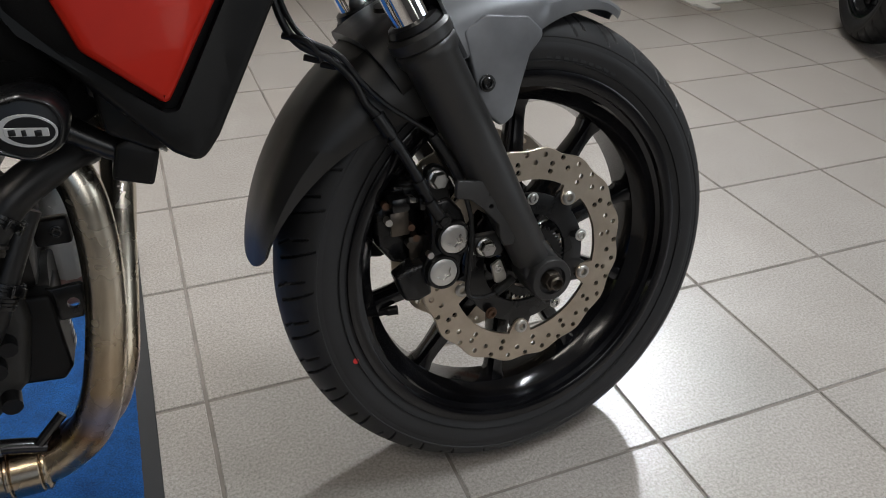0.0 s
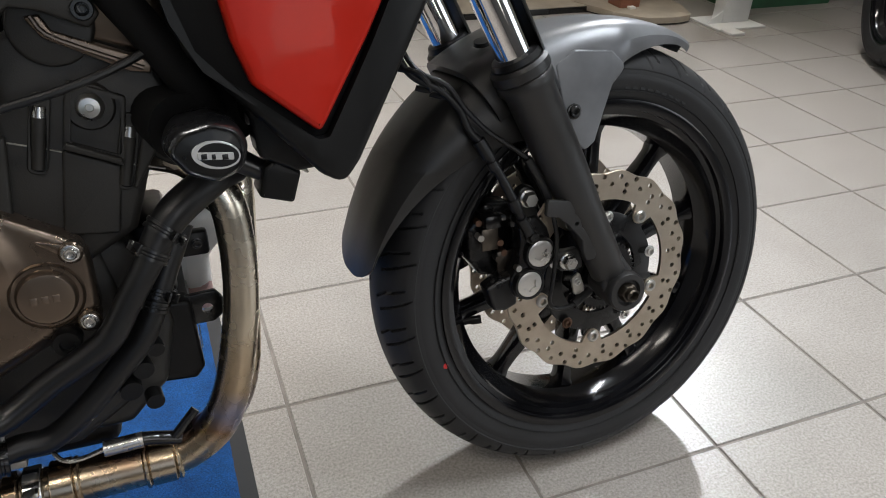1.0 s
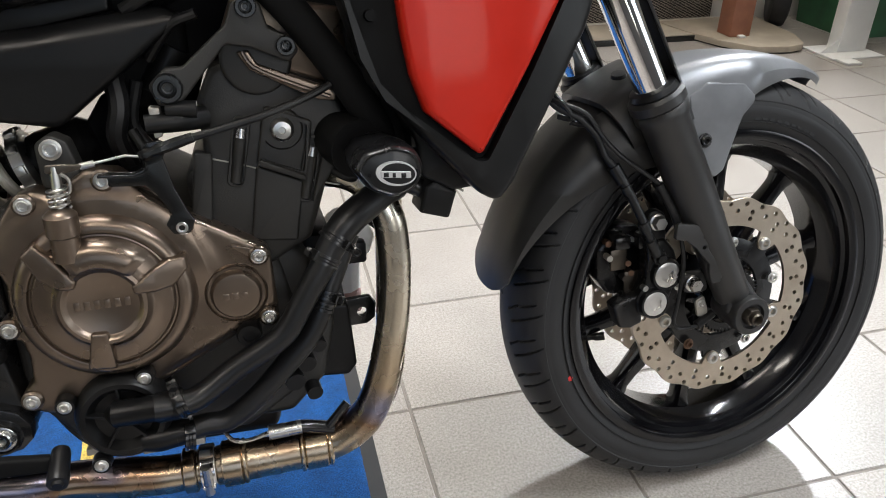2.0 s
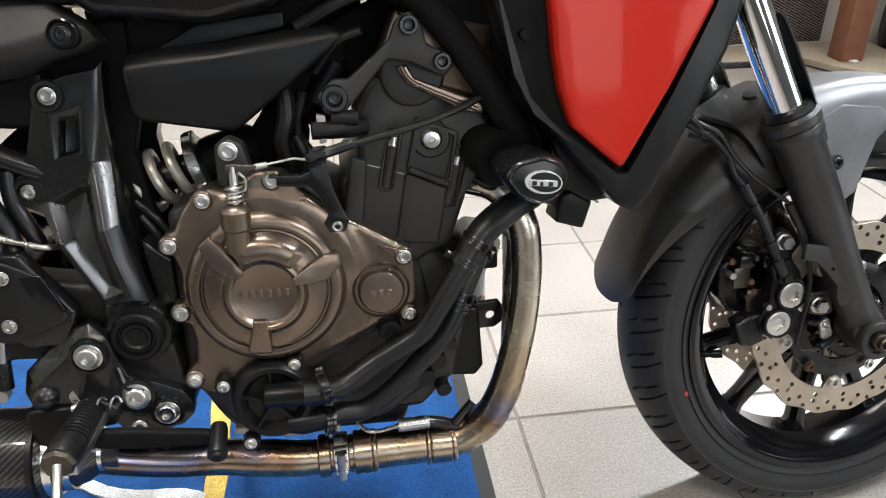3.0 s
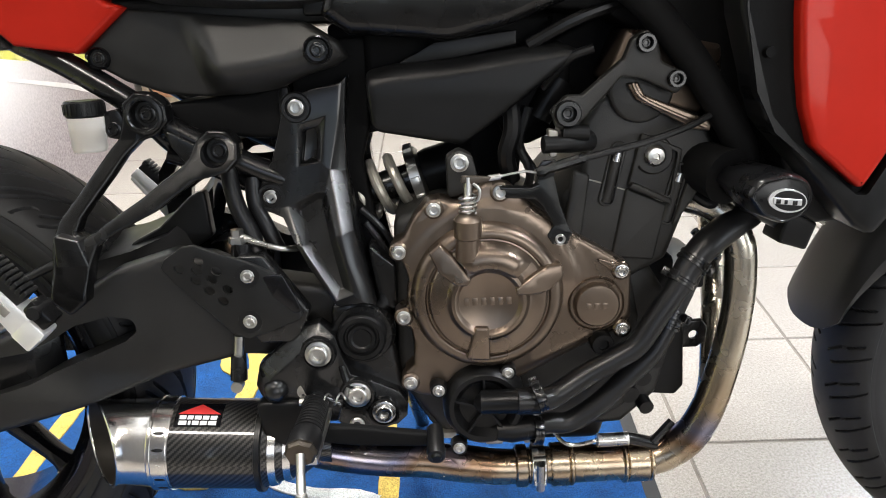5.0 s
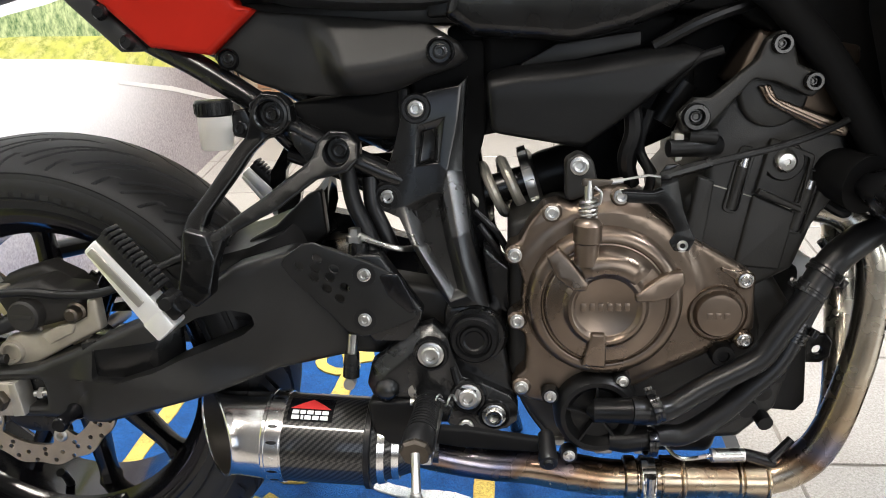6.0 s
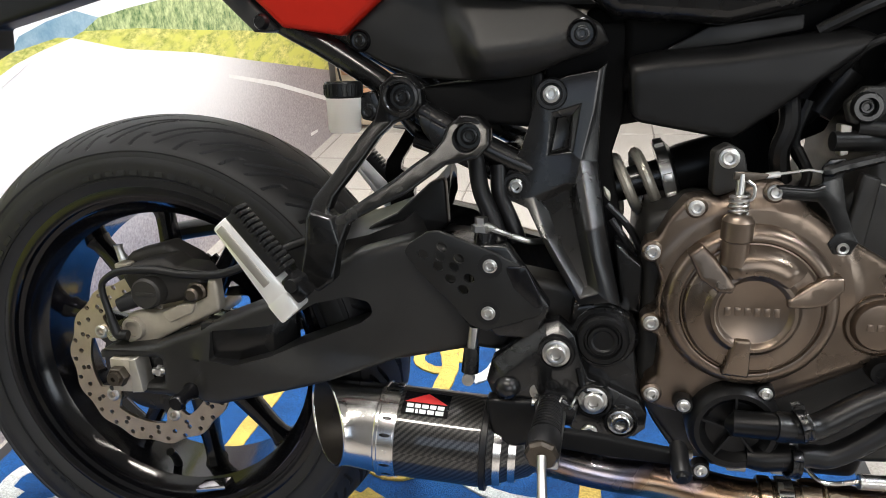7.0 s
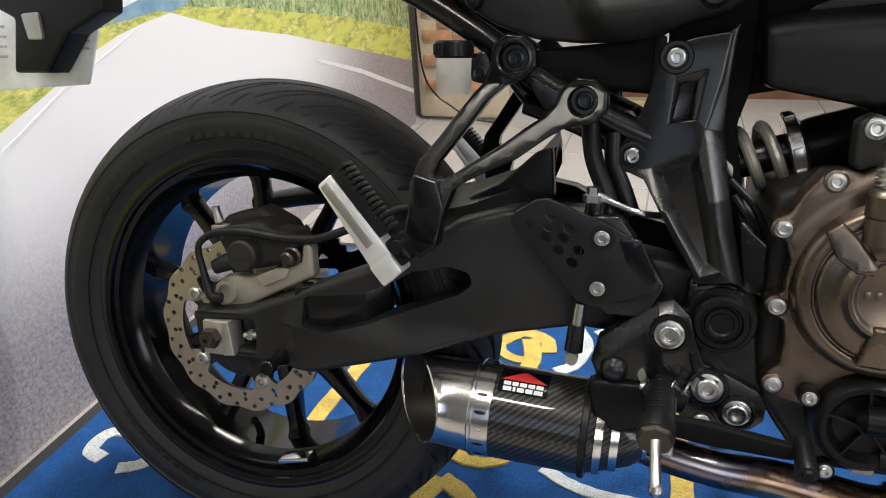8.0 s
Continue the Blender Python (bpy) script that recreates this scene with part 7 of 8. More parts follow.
for s in (-1, 1):
    part("subframe_tube", tube([(-0.90, s * 0.075, 0.762), (-0.845, s * 0.080, 0.728), (-0.793, s * 0.084, 0.700), (-0.735, s * 0.092, 0.664), (-0.679, s * 0.096, 0.625), (-0.60, s * 0.096, 0.584), (-0.55, s * 0.092, 0.562)], 0.0135, 16), FRAME_BLACK, bike, "black steel subframe tube")
    hang = part("passenger_bracket", plate(inset(fillet(PB, 0.004), -0.0012), s * 0.123, s * 0.104, 0.0035, [circle(-0.7055, 0.648, 0.0150, 24)[::-1], circle(-0.6345, 0.607, 0.0150, 24)[::-1]], bend=(lambda x, z: splay(z)) if s < 0 else (lambda x, z: -splay(z)), grid=0.015), FORGED_BLACK, bike, "black forged passenger footrest bracket with two eyes", 40)
    part("gusset", plate(fillet([(-0.792, 0.536), (-0.768, 0.529), (-0.760, 0.500), (-0.772, 0.468), (-0.796, 0.478)], 0.003), s * 0.180, s * 0.160, 0.002), FRAME_BLACK, hang)
    part("eye_web", plate(fillet([(-0.692, 0.634), (-0.652, 0.612), (-0.655, 0.594), (-0.672, 0.596), (-0.684, 0.612)], 0.004), s * 0.116, s * 0.100, 0.003), FRAME_BLACK, hang)
    for x, z in ((-0.7055, 0.648), (-0.6345, 0.607)):
        m = out(x, -0.105, z) if s < 0 else pose(x, 0.105, z, -90)
        part("eye", lathe([(0.0, 0.008), (0.013, 0.008), (0.0145, 0.010), (0.0152, 0.019), (0.0168, 0.0205), (0.0196, 0.0198), (0.0214, 0.016), (0.0214, -0.012), (0.0, -0.012)], m, 40), FRAME_BLACK, hang)
        if s < 0:
            bolt(x, -0.113, z, 0.0095, hang, FRAME_BLACK, "eye_bolt")
part("subframe_strut", tube([(-0.70, -0.075, 0.60), (-0.655, -0.08, 0.585), (-0.63, -0.085, 0.575), (-0.60, -0.09, 0.56)], 0.010, 14), FRAME_BLACK, bike)
part("subframe_cross", tube([(-0.72, -0.085, 0.640), (-0.69, -0.06, 0.60), (-0.64, -0.03, 0.585), (-0.60, 0.0, 0.58), (-0.60, 0.09, 0.58)], 0.009, 12), FRAME_BLACK, bike)


def passenger_peg(s):
    a, b = Vector((-0.7925, s * 0.238, 0.4680)), Vector((-0.8560, s * 0.230, 0.5400))
    d = (b - a).normalized()
    side = Vector((0, s * 1.0, 0))
    wide = d.cross(side).normalized()
    m = Matrix.Translation(a) @ Matrix((( wide.x, side.x, d.x, 0), (wide.y, side.y, d.y, 0), (wide.z, side.z, d.z, 0), (0, 0, 0, 1)))
    L = (b - a).length
    w = -1 if wide.x > 0 else 1
    bar = box(min(w * -0.004, w * 0.019), max(w * -0.004, w * 0.019), -0.014, 0.012, 0.0, L, 0.003)
    for v in bar.verts:
        v.co.x *= 1.18 - 0.42 * v.co.z / L
    bmesh.ops.transform(bar, matrix=m, verts=bar.verts)
    part_flange = box(min(w * 0.016, w * 0.024), max(w * 0.016, w * 0.024), -0.014, -0.006, 0.0, L * 0.96, 0.001)
    for v in part_flange.verts:
        v.co.x *= 1.16 - 0.42 * v.co.z / L
    bmesh.ops.transform(part_flange, matrix=m, verts=part_flange.verts)
    peg = part("passenger_peg", bar, SATIN_ALU, bike, "polished aluminium passenger footpeg with rubber teeth")
    part("peg_flange", part_flange, SATIN_ALU, peg)
    part("peg_groove", box(min(w * 0.003, w * 0.012), max(w * 0.003, w * 0.012), 0.0105, 0.0135, 0.02, L - 0.004, 0.001, m), DULL_ALU, peg)
    part("peg_knuckle", box(min(-w * 0.003, w * 0.023), max(-w * 0.003, w * 0.023), -0.016, 0.0125, -0.018, 0.006, 0.003, m), SATIN_ALU, peg, "polished knuckle")
    part("peg_hinge", box(min(-w * 0.018, -w * 0.003), max(-w * 0.018, -w * 0.003), -0.014, 0.0105, -0.014, 0.014, 0.003, m), FORGED_BLACK, peg, "black hinge block")
    pad = box(min(-w * 0.015, -w * 0.003), max(-w * 0.015, -w * 0.003), -0.012, 0.010, 0.020, L - 0.001, 0.001, m)
    part("rubber_pad", pad, HOSE, peg, "black rubber tread")
    for k in range(13):
        z = 0.020 + (L - 0.024) * k / 12
        part("rubber_tooth", box(min(-w * 0.020, -w * 0.012), max(-w * 0.020, -w * 0.012), -0.012, 0.0105, z, z + 0.0042, 0.0008, m), HOSE, peg)
    part("hinge_pin", tube([m @ Vector((-w * 0.012, -0.015, 0.004)), m @ Vector((-w * 0.012, 0.015, 0.004))], 0.0065, 14, 1), FRAME_BLACK, peg)
    return peg


passenger_peg(-1), passenger_peg(1)
# brake fluid reservoir
res = part("fluid_reservoir", lathe([(0.0, 0.0), (0.016, 0.0), (0.0175, 0.003), (0.0185, 0.036), (0.0, 0.036)], pose(-0.768, -0.118, 0.612), 32), MILKY, bike, "milky brake fluid reservoir with black cap")
capprof = lathe([(0.0, 0.036), (0.0185, 0.036), (0.0200, 0.038), (0.0200, 0.051), (0.0185, 0.053), (0.0, 0.053)], pose(-0.768, -0.118, 0.612), 40)
cap_ob = part("reservoir_cap", capprof, BLACK_PLASTIC, res, "black screw cap")
for k in range(24):
    a = 2 * math.pi * k / 24
    part("cap_ridge", box(-0.0008, 0.0008, -0.0005, 0.0012, 0.039, 0.050, 0.0003, pose(-0.768 + 0.0198 * math.cos(a), -0.118 + 0.0198 * math.sin(a), 0.612, 0, 0, math.degrees(a) - 90)), BLACK_PLASTIC, cap_ob)
part("fluid", lathe([(0.0, 0.003), (0.0150, 0.004), (0.0160, 0.022), (0.0, 0.022)], pose(-0.768, -0.118, 0.6125), 28), stuff("brake_fluid", (0.42, 0.33, 0.22), 0.3, relief=0), res)
part("reservoir_bracket", plate(fillet([(-0.752, 0.652), (-0.735, 0.655), (-0.728, 0.640), (-0.735, 0.622), (-0.750, 0.625)], 0.004), -0.115, -0.108, 0.002), FRAME_BLACK, bike)
bolt(-0.742, -0.115, 0.633, 0.0085, bike, FRAME_BLACK, "bracket_bolt")
part("reservoir_hose", tube([(-0.640, -0.085, 0.605), (-0.630, -0.105, 0.588), (-0.622, -0.115, 0.550), (-0.607, -0.12, 0.515), (-0.60, -0.13, 0.49)], [0.0075, 0.0090, 0.0095, 0.0095, 0.009], 14), HOSE, bike, "thick black hose")
part("cable_hose", tube([(-0.605, -0.10, 0.575), (-0.603, -0.105, 0.545), (-0.592, -0.11, 0.52), (-0.582, -0.11, 0.495)], 0.009, 14), HOSE, bike)

# ---- shock absorber ----
shock = part("shock_absorber", lathe([(0.0, 0.0), (0.018, 0.0), (0.018, 0.15), (0.0, 0.15)], look((-0.555, -0.028, 0.520), (-0.40, -0.028, 0.565)) @ pose(0, 0, 0, 180), 24), FRAME_BLACK, bike, "rear shock absorber lying under the seat")
ax = (Vector((-0.40, -0.028, 0.565)) - Vector((-0.555, -0.028, 0.520))).normalized()
nrm = Vector((0, 1, 0))
bin_ = ax.cross(nrm)
coil = [Vector((-0.545, -0.028, 0.523)) + ax * (0.023 * k / 14) + nrm * 0.031 * math.cos(2 * math.pi * k / 14) + bin_ * 0.031 * math.sin(2 * math.pi * k / 14) for k in range(14 * 5)]
part("coil_spring", tube(coil, 0.0062, 10, 2), COIL, shock, "grey coil spring")
part("spring_seat", lathe([(0.0, 0.0), (0.036, 0.0), (0.036, 0.012), (0.030, 0.016), (0.0, 0.016)], Matrix.Translation((-0.432, -0.028, 0.5555)) @ ax.to_track_quat("Z", "Y").to_matrix().to_4x4(), 28), STEEL, shock, "notched alloy spring seat")
for k in range(10):
    part("collar_tooth", box(0.031, 0.040, -0.005, 0.005, 0.001, 0.011, 0.0008, Matrix.Translation((-0.432, -0.028, 0.5555)) @ ax.to_track_quat("Z", "Y").to_matrix().to_4x4() @ pose(0, 0, 0, 0, 0, 36 * k)), STEEL, shock)
part("shock_body", lathe([(0.0, 0.0), (0.026, 0.0), (0.028, 0.01), (0.028, 0.055), (0.02, 0.065), (0.0, 0.065)], Matrix.Translation((-0.418, -0.028, 0.560)) @ ax.to_track_quat("Z", "Y").to_matrix().to_4x4(), 26), BLACK_PLASTIC, shock)
for pts in ([(-0.49, -0.08, 0.53), (-0.465, -0.085, 0.505), (-0.45, -0.08, 0.47), (-0.455, -0.07, 0.43)], [(-0.485, -0.085, 0.515), (-0.462, -0.09, 0.48), (-0.452, -0.085, 0.44), (-0.46, -0.08, 0.38)], [(-0.45, -0.085, 0.36), (-0.438, -0.10, 0.31), (-0.415, -0.11, 0.275), (-0.40, -0.10, 0.255)]):
    part("frame_cable", tube(pts, 0.004, 8), HOSE, bike, "thin black cable beside the frame")

# ---- swingarm ----
SW = [(-1.090, 0.351, 0.003), (-1.074, 0.344, 0.003), (-1.004, 0.347, 0.006), (-1.004, 0.313, 0.006), (-1.074, 0.312, 0.003), (-1.084, 0.300, 0.004), (-0.978, 0.297), (-0.930, 0.294), (-0.827, 0.322), (-0.718, 0.356), (-0.630, 0.372), (-0.570, 0.365), (-0.475, 0.375), (-0.465, 0.420), (-0.520, 0.445), (-0.610, 0.465), (-0.660, 0.490), (-0.700, 0.497), (-0.762, 0.480), (-0.866, 0.421), (-1.010, 0.364)]
CUT = [(-0.938, 0.384), (-0.892, 0.390), (-0.865, 0.394), (-0.829, 0.411), (-0.807, 0.424), (-0.769, 0.432, 0.010), (-0.745, 0.426, 0.010), (-0.742, 0.412, 0.008), (-0.756, 0.401), (-0.826, 0.374), (-0.866, 0.357), (-0.908, 0.346), (-0.938, 0.350)]


def arm_bow(x, z):
    return -0.030 * max(0.0, min(1.0, (x + 0.80) / 0.25)) + 0.010 * max(0.0, min(1.0, (0.375 - z - 0.10 * (x + 0.90)) / 0.03)) * (1.0 if -0.95 < x < -0.72 else 0.4)


swing = part("swingarm", plate(fillet(SW, 0.010), -0.140, -0.098, 0.008, [fillet(CUT, 0.005)[::-1]], bend=arm_bow, grid=0.01), COVER_PLASTIC, bike, "satin black swingarm with a window", 60)
part("swingarm_left", plate(fillet(SW, 0.010), 0.140, 0.098, 0.010, [fillet(CUT, 0.005)[::-1]], bend=lambda x, z: -arm_bow(x, z), grid=0.03), FRAME_BLACK, swing)
part("cross_tube", box(-0.70, -0.62, -0.11, 0.11, 0.385, 0.475, 0.015), FRAME_BLACK, swing)
part("pivot_tube", tube([(-0.491, -0.12, 0.402), (-0.491, 0.12, 0.402)], 0.03, 20, 1), FRAME_BLACK, swing)
part("window_web", facets([(-0.950, 0.392, -0.139), (-0.950, 0.338, -0.139), (-0.868, 0.350, -0.122), (-0.846, 0.356, -0.100), (-0.846, 0.404, -0.100), (-0.868, 0.400, -0.122)], [(0, 1, 2, 5), (5, 2, 3, 4)], -0.092, 0.001), FRAME_BLACK, swing)
part("chain_adjuster", box(-1.0675, -1.0415, -0.150, -0.125, 0.3045, 0.3460, 0.0015), CAST, swing, "bare alloy axle adjuster block")
part("adjuster_plate", plate(fillet([(-1.0408, 0.3465), (-1.032, 0.3475), (-1.026, 0.306), (-1.0405, 0.3045)], 0.001), -0.152, -0.125, 0.001), DULL_ALU, swing, "bare alloy adjuster plate")
part("slot_back", box(-1.085, -1.003, -0.122, -0.112, 0.300, 0.352, 0.002), FRAME_BLACK, swing)
hexn = hexagon(0.0130, 0.011, out(-1.055, -0.149, 0.326), None)
lathe([(0.003, 0.008), (0.008, 0.008), (0.008, 0.016), (0.003, 0.016)], out(-1.055, -0.149, 0.326), 18, hexn, closed=True)
part("rear_axle_nut", hexn, DARK_NUT, swing, "dull rear axle nut")
part("adjuster_screw", tube([(-1.018, -0.138, 0.328), (-0.998, -0.138, 0.330)], 0.0045, 10, 1, bm=hexagon(0.0075, 0.006, pose(-1.012, -0.138, 0.329, 0, 90), None)), STEEL, swing)
part("paddock_spool", lathe([(0.0, 0.042), (0.0075, 0.042), (0.009, 0.040), (0.0095, 0.034), (0.0078, 0.030), (0.0078, 0.014), (0.0095, 0.010), (0.012, 0.004), (0.012, 0.0)], out(-0.968, -0.138, 0.308), 24), GLOSS_BLACK, swing, "black stand spool")
# chain on the far side, and hugger
bmc = bmesh.new()
for k in range(38):
    t = k / 37
    x, z = -1.04 + 0.56 * t, 0.255 + 0.085 * t
    box(x - 0.0075, x + 0.0075, 0.092, 0.104, z - 0.007, z + 0.007, 0.002, bm=bmc)
part("chain", bmc, FRAME_BLACK, bike, "dark drive chain")
part("sprocket", plate([((0.088 + 0.006 * (k % 2)) * math.cos(math.pi * k / 43) - 1.055, (0.088 + 0.006 * (k % 2)) * math.sin(math.pi * k / 43) + 0.318) for k in range(86)], 0.102, 0.096, 0.0005, [circle(-1.055, 0.318, 0.06, 30)[::-1]], steps=1), FRAME_BLACK, bike, "dark rear sprocket")
part("chain_guard", tube([(-1.13, 0.10, 0.440), (-1.02, 0.10, 0.458), (-0.90, 0.10, 0.46), (-0.78, 0.10, 0.47)], 0.014, 10, flat=1.2), BLACK_PLASTIC, bike, "black chain guard")
hug = loft([[(x, y, z + dz) for y, dz in ((-w, -0.05 * e), (-w * 0.8, -0.006 * e), (0, 0.012), (w * 0.8, -0.006 * e), (w, -0.05 * e), (w * 0.7, -0.02 * e), (0, -0.002), (-w * 0.7, -0.02 * e))] for x, z, w, e in ((-0.80, 0.485, 0.095, 1), (-0.76, 0.495, 0.095, 1), (-0.72, 0.51, 0.085, 1), (-0.69, 0.535, 0.06, 1), (-0.672, 0.556, 0.03, 0.6))])
part("hugger", hug, BLACK_PLASTIC, bike, "black plastic rear hugger")
part("hugger_side", plate(fillet([(-0.775, 0.490), (-0.73, 0.512), (-0.690, 0.548), (-0.672, 0.556), (-0.668, 0.50), (-0.70, 0.48)], 0.006), -0.06, -0.045, 0.003), BLACK_PLASTIC, bike)

# ---- rear wheel ----
RC = (-1.046, 0.0, 0.315)
rear_wheel = make_wheel("rear_wheel", RC, 0.0, 0.3085, 0.182, 0.2185, rear_groove, 24, 10, "gloss black ten-spoke cast rear wheel")
letter_bars(0.243, 0.259, (-0.0885, -0.0868), 62, 108, 12, rear_wheel)
letter_bars(0.243, 0.256, (-0.0885, -0.0868), 122, 150, 5, rear_wheel)
letter_bars(0.243, 0.253, (-0.0885, -0.0868), 215, 250, 9, rear_wheel)
part("bead_line", lathe([(0.2390, 0.0870), (0.2393, 0.0890), (0.2402, 0.0890), (0.2405, 0.0870)], pose(0, 0, 0, 90), 120, None, closed=True), FAINT, rear_wheel)
brake_disc(-0.094, rear_wheel, 0.1130, 0.0835, 0.0048, [(0.1055, 26, 0.0, 0.0032), (0.0965, 26, 0.5, 0.0032), (0.0895, 13, 0.25, 0.0032)], 5, -69, 14, 0.0735, -1, -0.004, 0.004)
part("balance_weight", box(-0.022, 0.022, -0.012, 0.012, -0.003, 0.003, 0.001, pose(0.045, -0.058, -0.188, 0, -13, 0)), POLISHED, rear_wheel, "silver stick-on balance weight")
part("valve", tube([(-0.03, -0.02, -0.185), (-0.022, -0.04, -0.16), (-0.018, -0.055, -0.145)], [0.006, 0.005, 0.0055], 12), BLACK_PLASTIC, rear_wheel, "black rubber tyre valve")
part("rear_axle", tube([(-1.052, -0.15, 0.326), (-1.052, 0.15, 0.326)], 0.010, 18, 1), DULL_ALU, bike)
# rear caliper on its cast bracket
brk = part("caliper_bracket", plate(fillet([(-1.066, 0.372), (-1.060, 0.353), (-1.040, 0.350), (-0.984, 0.378), (-0.934, 0.402), (-0.936, 0.440), (-0.947, 0.441), (-0.950, 0.418), (-0.980, 0.404), (-1.006, 0.399), (-1.020, 0.395), (-1.037, 0.396), (-1.056, 0.392)], 0.005), -0.120, -0.104, 0.004), CAST, bike, "stained cast alloy rear caliper bracket")
part("bracket_sleeve", lathe([(0.010, 0.006), (0.0135, 0.006), (0.0150, 0.003), (0.0150, -0.01), (0.010, -0.01)], out(-1.049, -0.120, 0.375), 28, closed=True), CAST, brk)
part("bracket_step", plate(fillet([(-0.998, 0.385), (-0.968, 0.399), (-0.962, 0.412), (-0.985, 0.408), (-1.010, 0.397)], 0.004), -0.124, -0.118, 0.002), CAST, brk)
CALIPER_SKIN = stuff("dusty_caliper_black", (0.016, 0.0145, 0.013), 0.6, 0.2, vary=0.4, relief=0.4, grain=500)
rcal = part("rear_caliper", plate(fillet([(-1.064, 0.440), (-1.050, 0.453), (-1.006, 0.462), (-0.990, 0.452), (-0.964, 0.450), (-0.954, 0.436), (-0.962, 0.415), (-1.017, 0.402), (-1.050, 0.412)], 0.010), -0.116, -0.072, 0.009), CALIPER_SKIN, bike, "dusty black rear brake caliper")
part("caliper_half", plate(fillet([(-1.095, 0.437), (-1.075, 0.457), (-1.026, 0.470), (-0.990, 0.452), (-0.980, 0.438), (-1.02, 0.42), (-1.08, 0.42)], 0.010), -0.074, -0.040, 0.008), CALIPER_SKIN, rcal)
part("piston_housing", lathe([(0, 0.017), (0.0165, 0.017), (0.0190, 0.014), (0.0195, 0.0), (0.0195, -0.01)], out(-1.021, -0.117, 0.423), 32), CALIPER_SKIN, rcal)
part("housing_bar", box(-1.032, -1.008, -0.1350, -0.1335, 0.4205, 0.4255, 0.0005), CALIPER_SKIN, rcal)
part("slide_boot", lathe([(0, 0.012), (0.006, 0.012), (0.0085, 0.010), (0.0095, 0.0), (0.0125, -0.002), (0.0125, -0.01)], out(-0.964, -0.118, 0.423), 22), DARK_NUT, rcal, "rusty slide pin head")
part("bleed_nipple", tube([(-1.045, -0.118, 0.412), (-1.052, -0.122, 0.409), (-1.062, -0.126, 0.405)], [0.011, 0.010, 0.0085], 16, 2), HOSE, rcal, "black rubber boot")
part("top_screw", tube([(-1.066, -0.10, 0.455), (-1.070, -0.10, 0.468), (-1.071, -0.10, 0.474)], [0.006, 0.0045, 0.0055], 12, 1), STEEL, rcal)
part("pad_clip", box(-1.074, -1.058, -0.108, -0.09, 0.446, 0.452, 0.001), CAST, rcal)
part("caliper_banjo", lathe([(0, 0.010), (0.007, 0.010), (0.0085, 0.006), (0.0085, -0.004)], out(-1.072, -0.122, 0.368), 20), STEEL, rcal)
part("rear_brake_hose", tube([(-1.052, -0.130, 0.369), (-1.064, -0.131, 0.370), (-1.069, -0.131, 0.382), (-1.074, -0.130, 0.400), (-1.079, -0.130, 0.426), (-1.073, -0.129, 0.439), (-1.052, -0.127, 0.449), (-1.013, -0.124, 0.451), (-0.977, -0.120, 0.446), (-0.931, -0.118, 0.447), (-0.892, -0.112, 0.460), (-0.84, -0.10, 0.482), (-0.78, -0.09, 0.50)], [0.0062, 0.0062, 0.0058, 0.0044, 0.0042, 0.0042, 0.0048, 0.0052, 0.0052, 0.0052, 0.0052, 0.0052, 0.0052], 12), HOSE, bike, "black rear brake hose")

# ---- number plate carrier ----
plate_arm = part("plate_carrier", plate(fillet([(-1.00, 0.80), (-1.27, 0.735), (-1.272, 0.708), (-1.330, 0.680), (-1.372, 0.628), (-1.430, 0.628), (-1.418, 0.70), (-1.46, 0.72), (-1.46, 0.78), (-1.2, 0.85), (-1.0, 0.86)], 0.006), -0.020, 0.020, 0.006), BLACK_PLASTIC, bike, "black number plate carrier")
part("plate_reflector", plate(fillet([(-1.400, 0.706), (-1.372, 0.708), (-1.368, 0.672), (-1.392, 0.672)], 0.004), -0.026, -0.02, 0.002), DULL_ALU, plate_arm, "small grey reflector")
card = part("number_plate", plate(fillet([(-1.56, 0.742), (-1.330, 0.742), (-1.318, 0.690), (-1.345, 0.612), (-1.56, 0.598)], 0.006), 0.024, 0.028, 0.0008), WHITE_INK, plate_arm, "white plate with unreadable grey print")
for k in range(4):
    part("print_bar", box(-1.352 - 0.002 * k, -1.330 - 0.002 * k, 0.0225, 0.0242, 0.690 - 0.010 * k, 0.693 - 0.010 * k, 0), GREY_INK, card)
    part("print_bar", box(-1.55, -1.48, 0.0225, 0.0242, 0.690 - 0.014 * k, 0.694 - 0.014 * k, 0), GREY_INK, card)
# side stand on the far side
part("side_stand", tube([(-0.47, 0.12, 0.27), (-0.455, 0.20, 0.16), (-0.44, 0.275, 0.062)], 0.011, 14, 1), FRAME_BLACK, bike, "black side stand")

# ---- upper body: out of view, added to shade the parts and floor below ----
tank = part("fuel_tank", loft([[(x, w * math.copysign(abs(math.cos(a)) ** 0.7, math.cos(a)), z + h * math.copysign(abs(math.sin(a)) ** 0.8, math.sin(a))) for a in [2 * math.pi * i / 28 for i in range(28)]] for x, w, z, h in ((-0.50, 0.06, 0.83, 0.05), (-0.46, 0.10, 0.86, 0.08), (-0.38, 0.135, 0.90, 0.12), (-0.26, 0.155, 0.93, 0.145), (-0.14, 0.15, 0.94, 0.14), (-0.05, 0.12, 0.93, 0.12), (-0.01, 0.07, 0.92, 0.08))]), SATIN_BLACK, bike, "black fuel tank")
part("filler_cap", lathe([(0.0, 0.012), (0.035, 0.012), (0.04, 0.006), (0.04, 0.0)], pose(-0.20, 0, 1.066), 30), STEEL, tank)
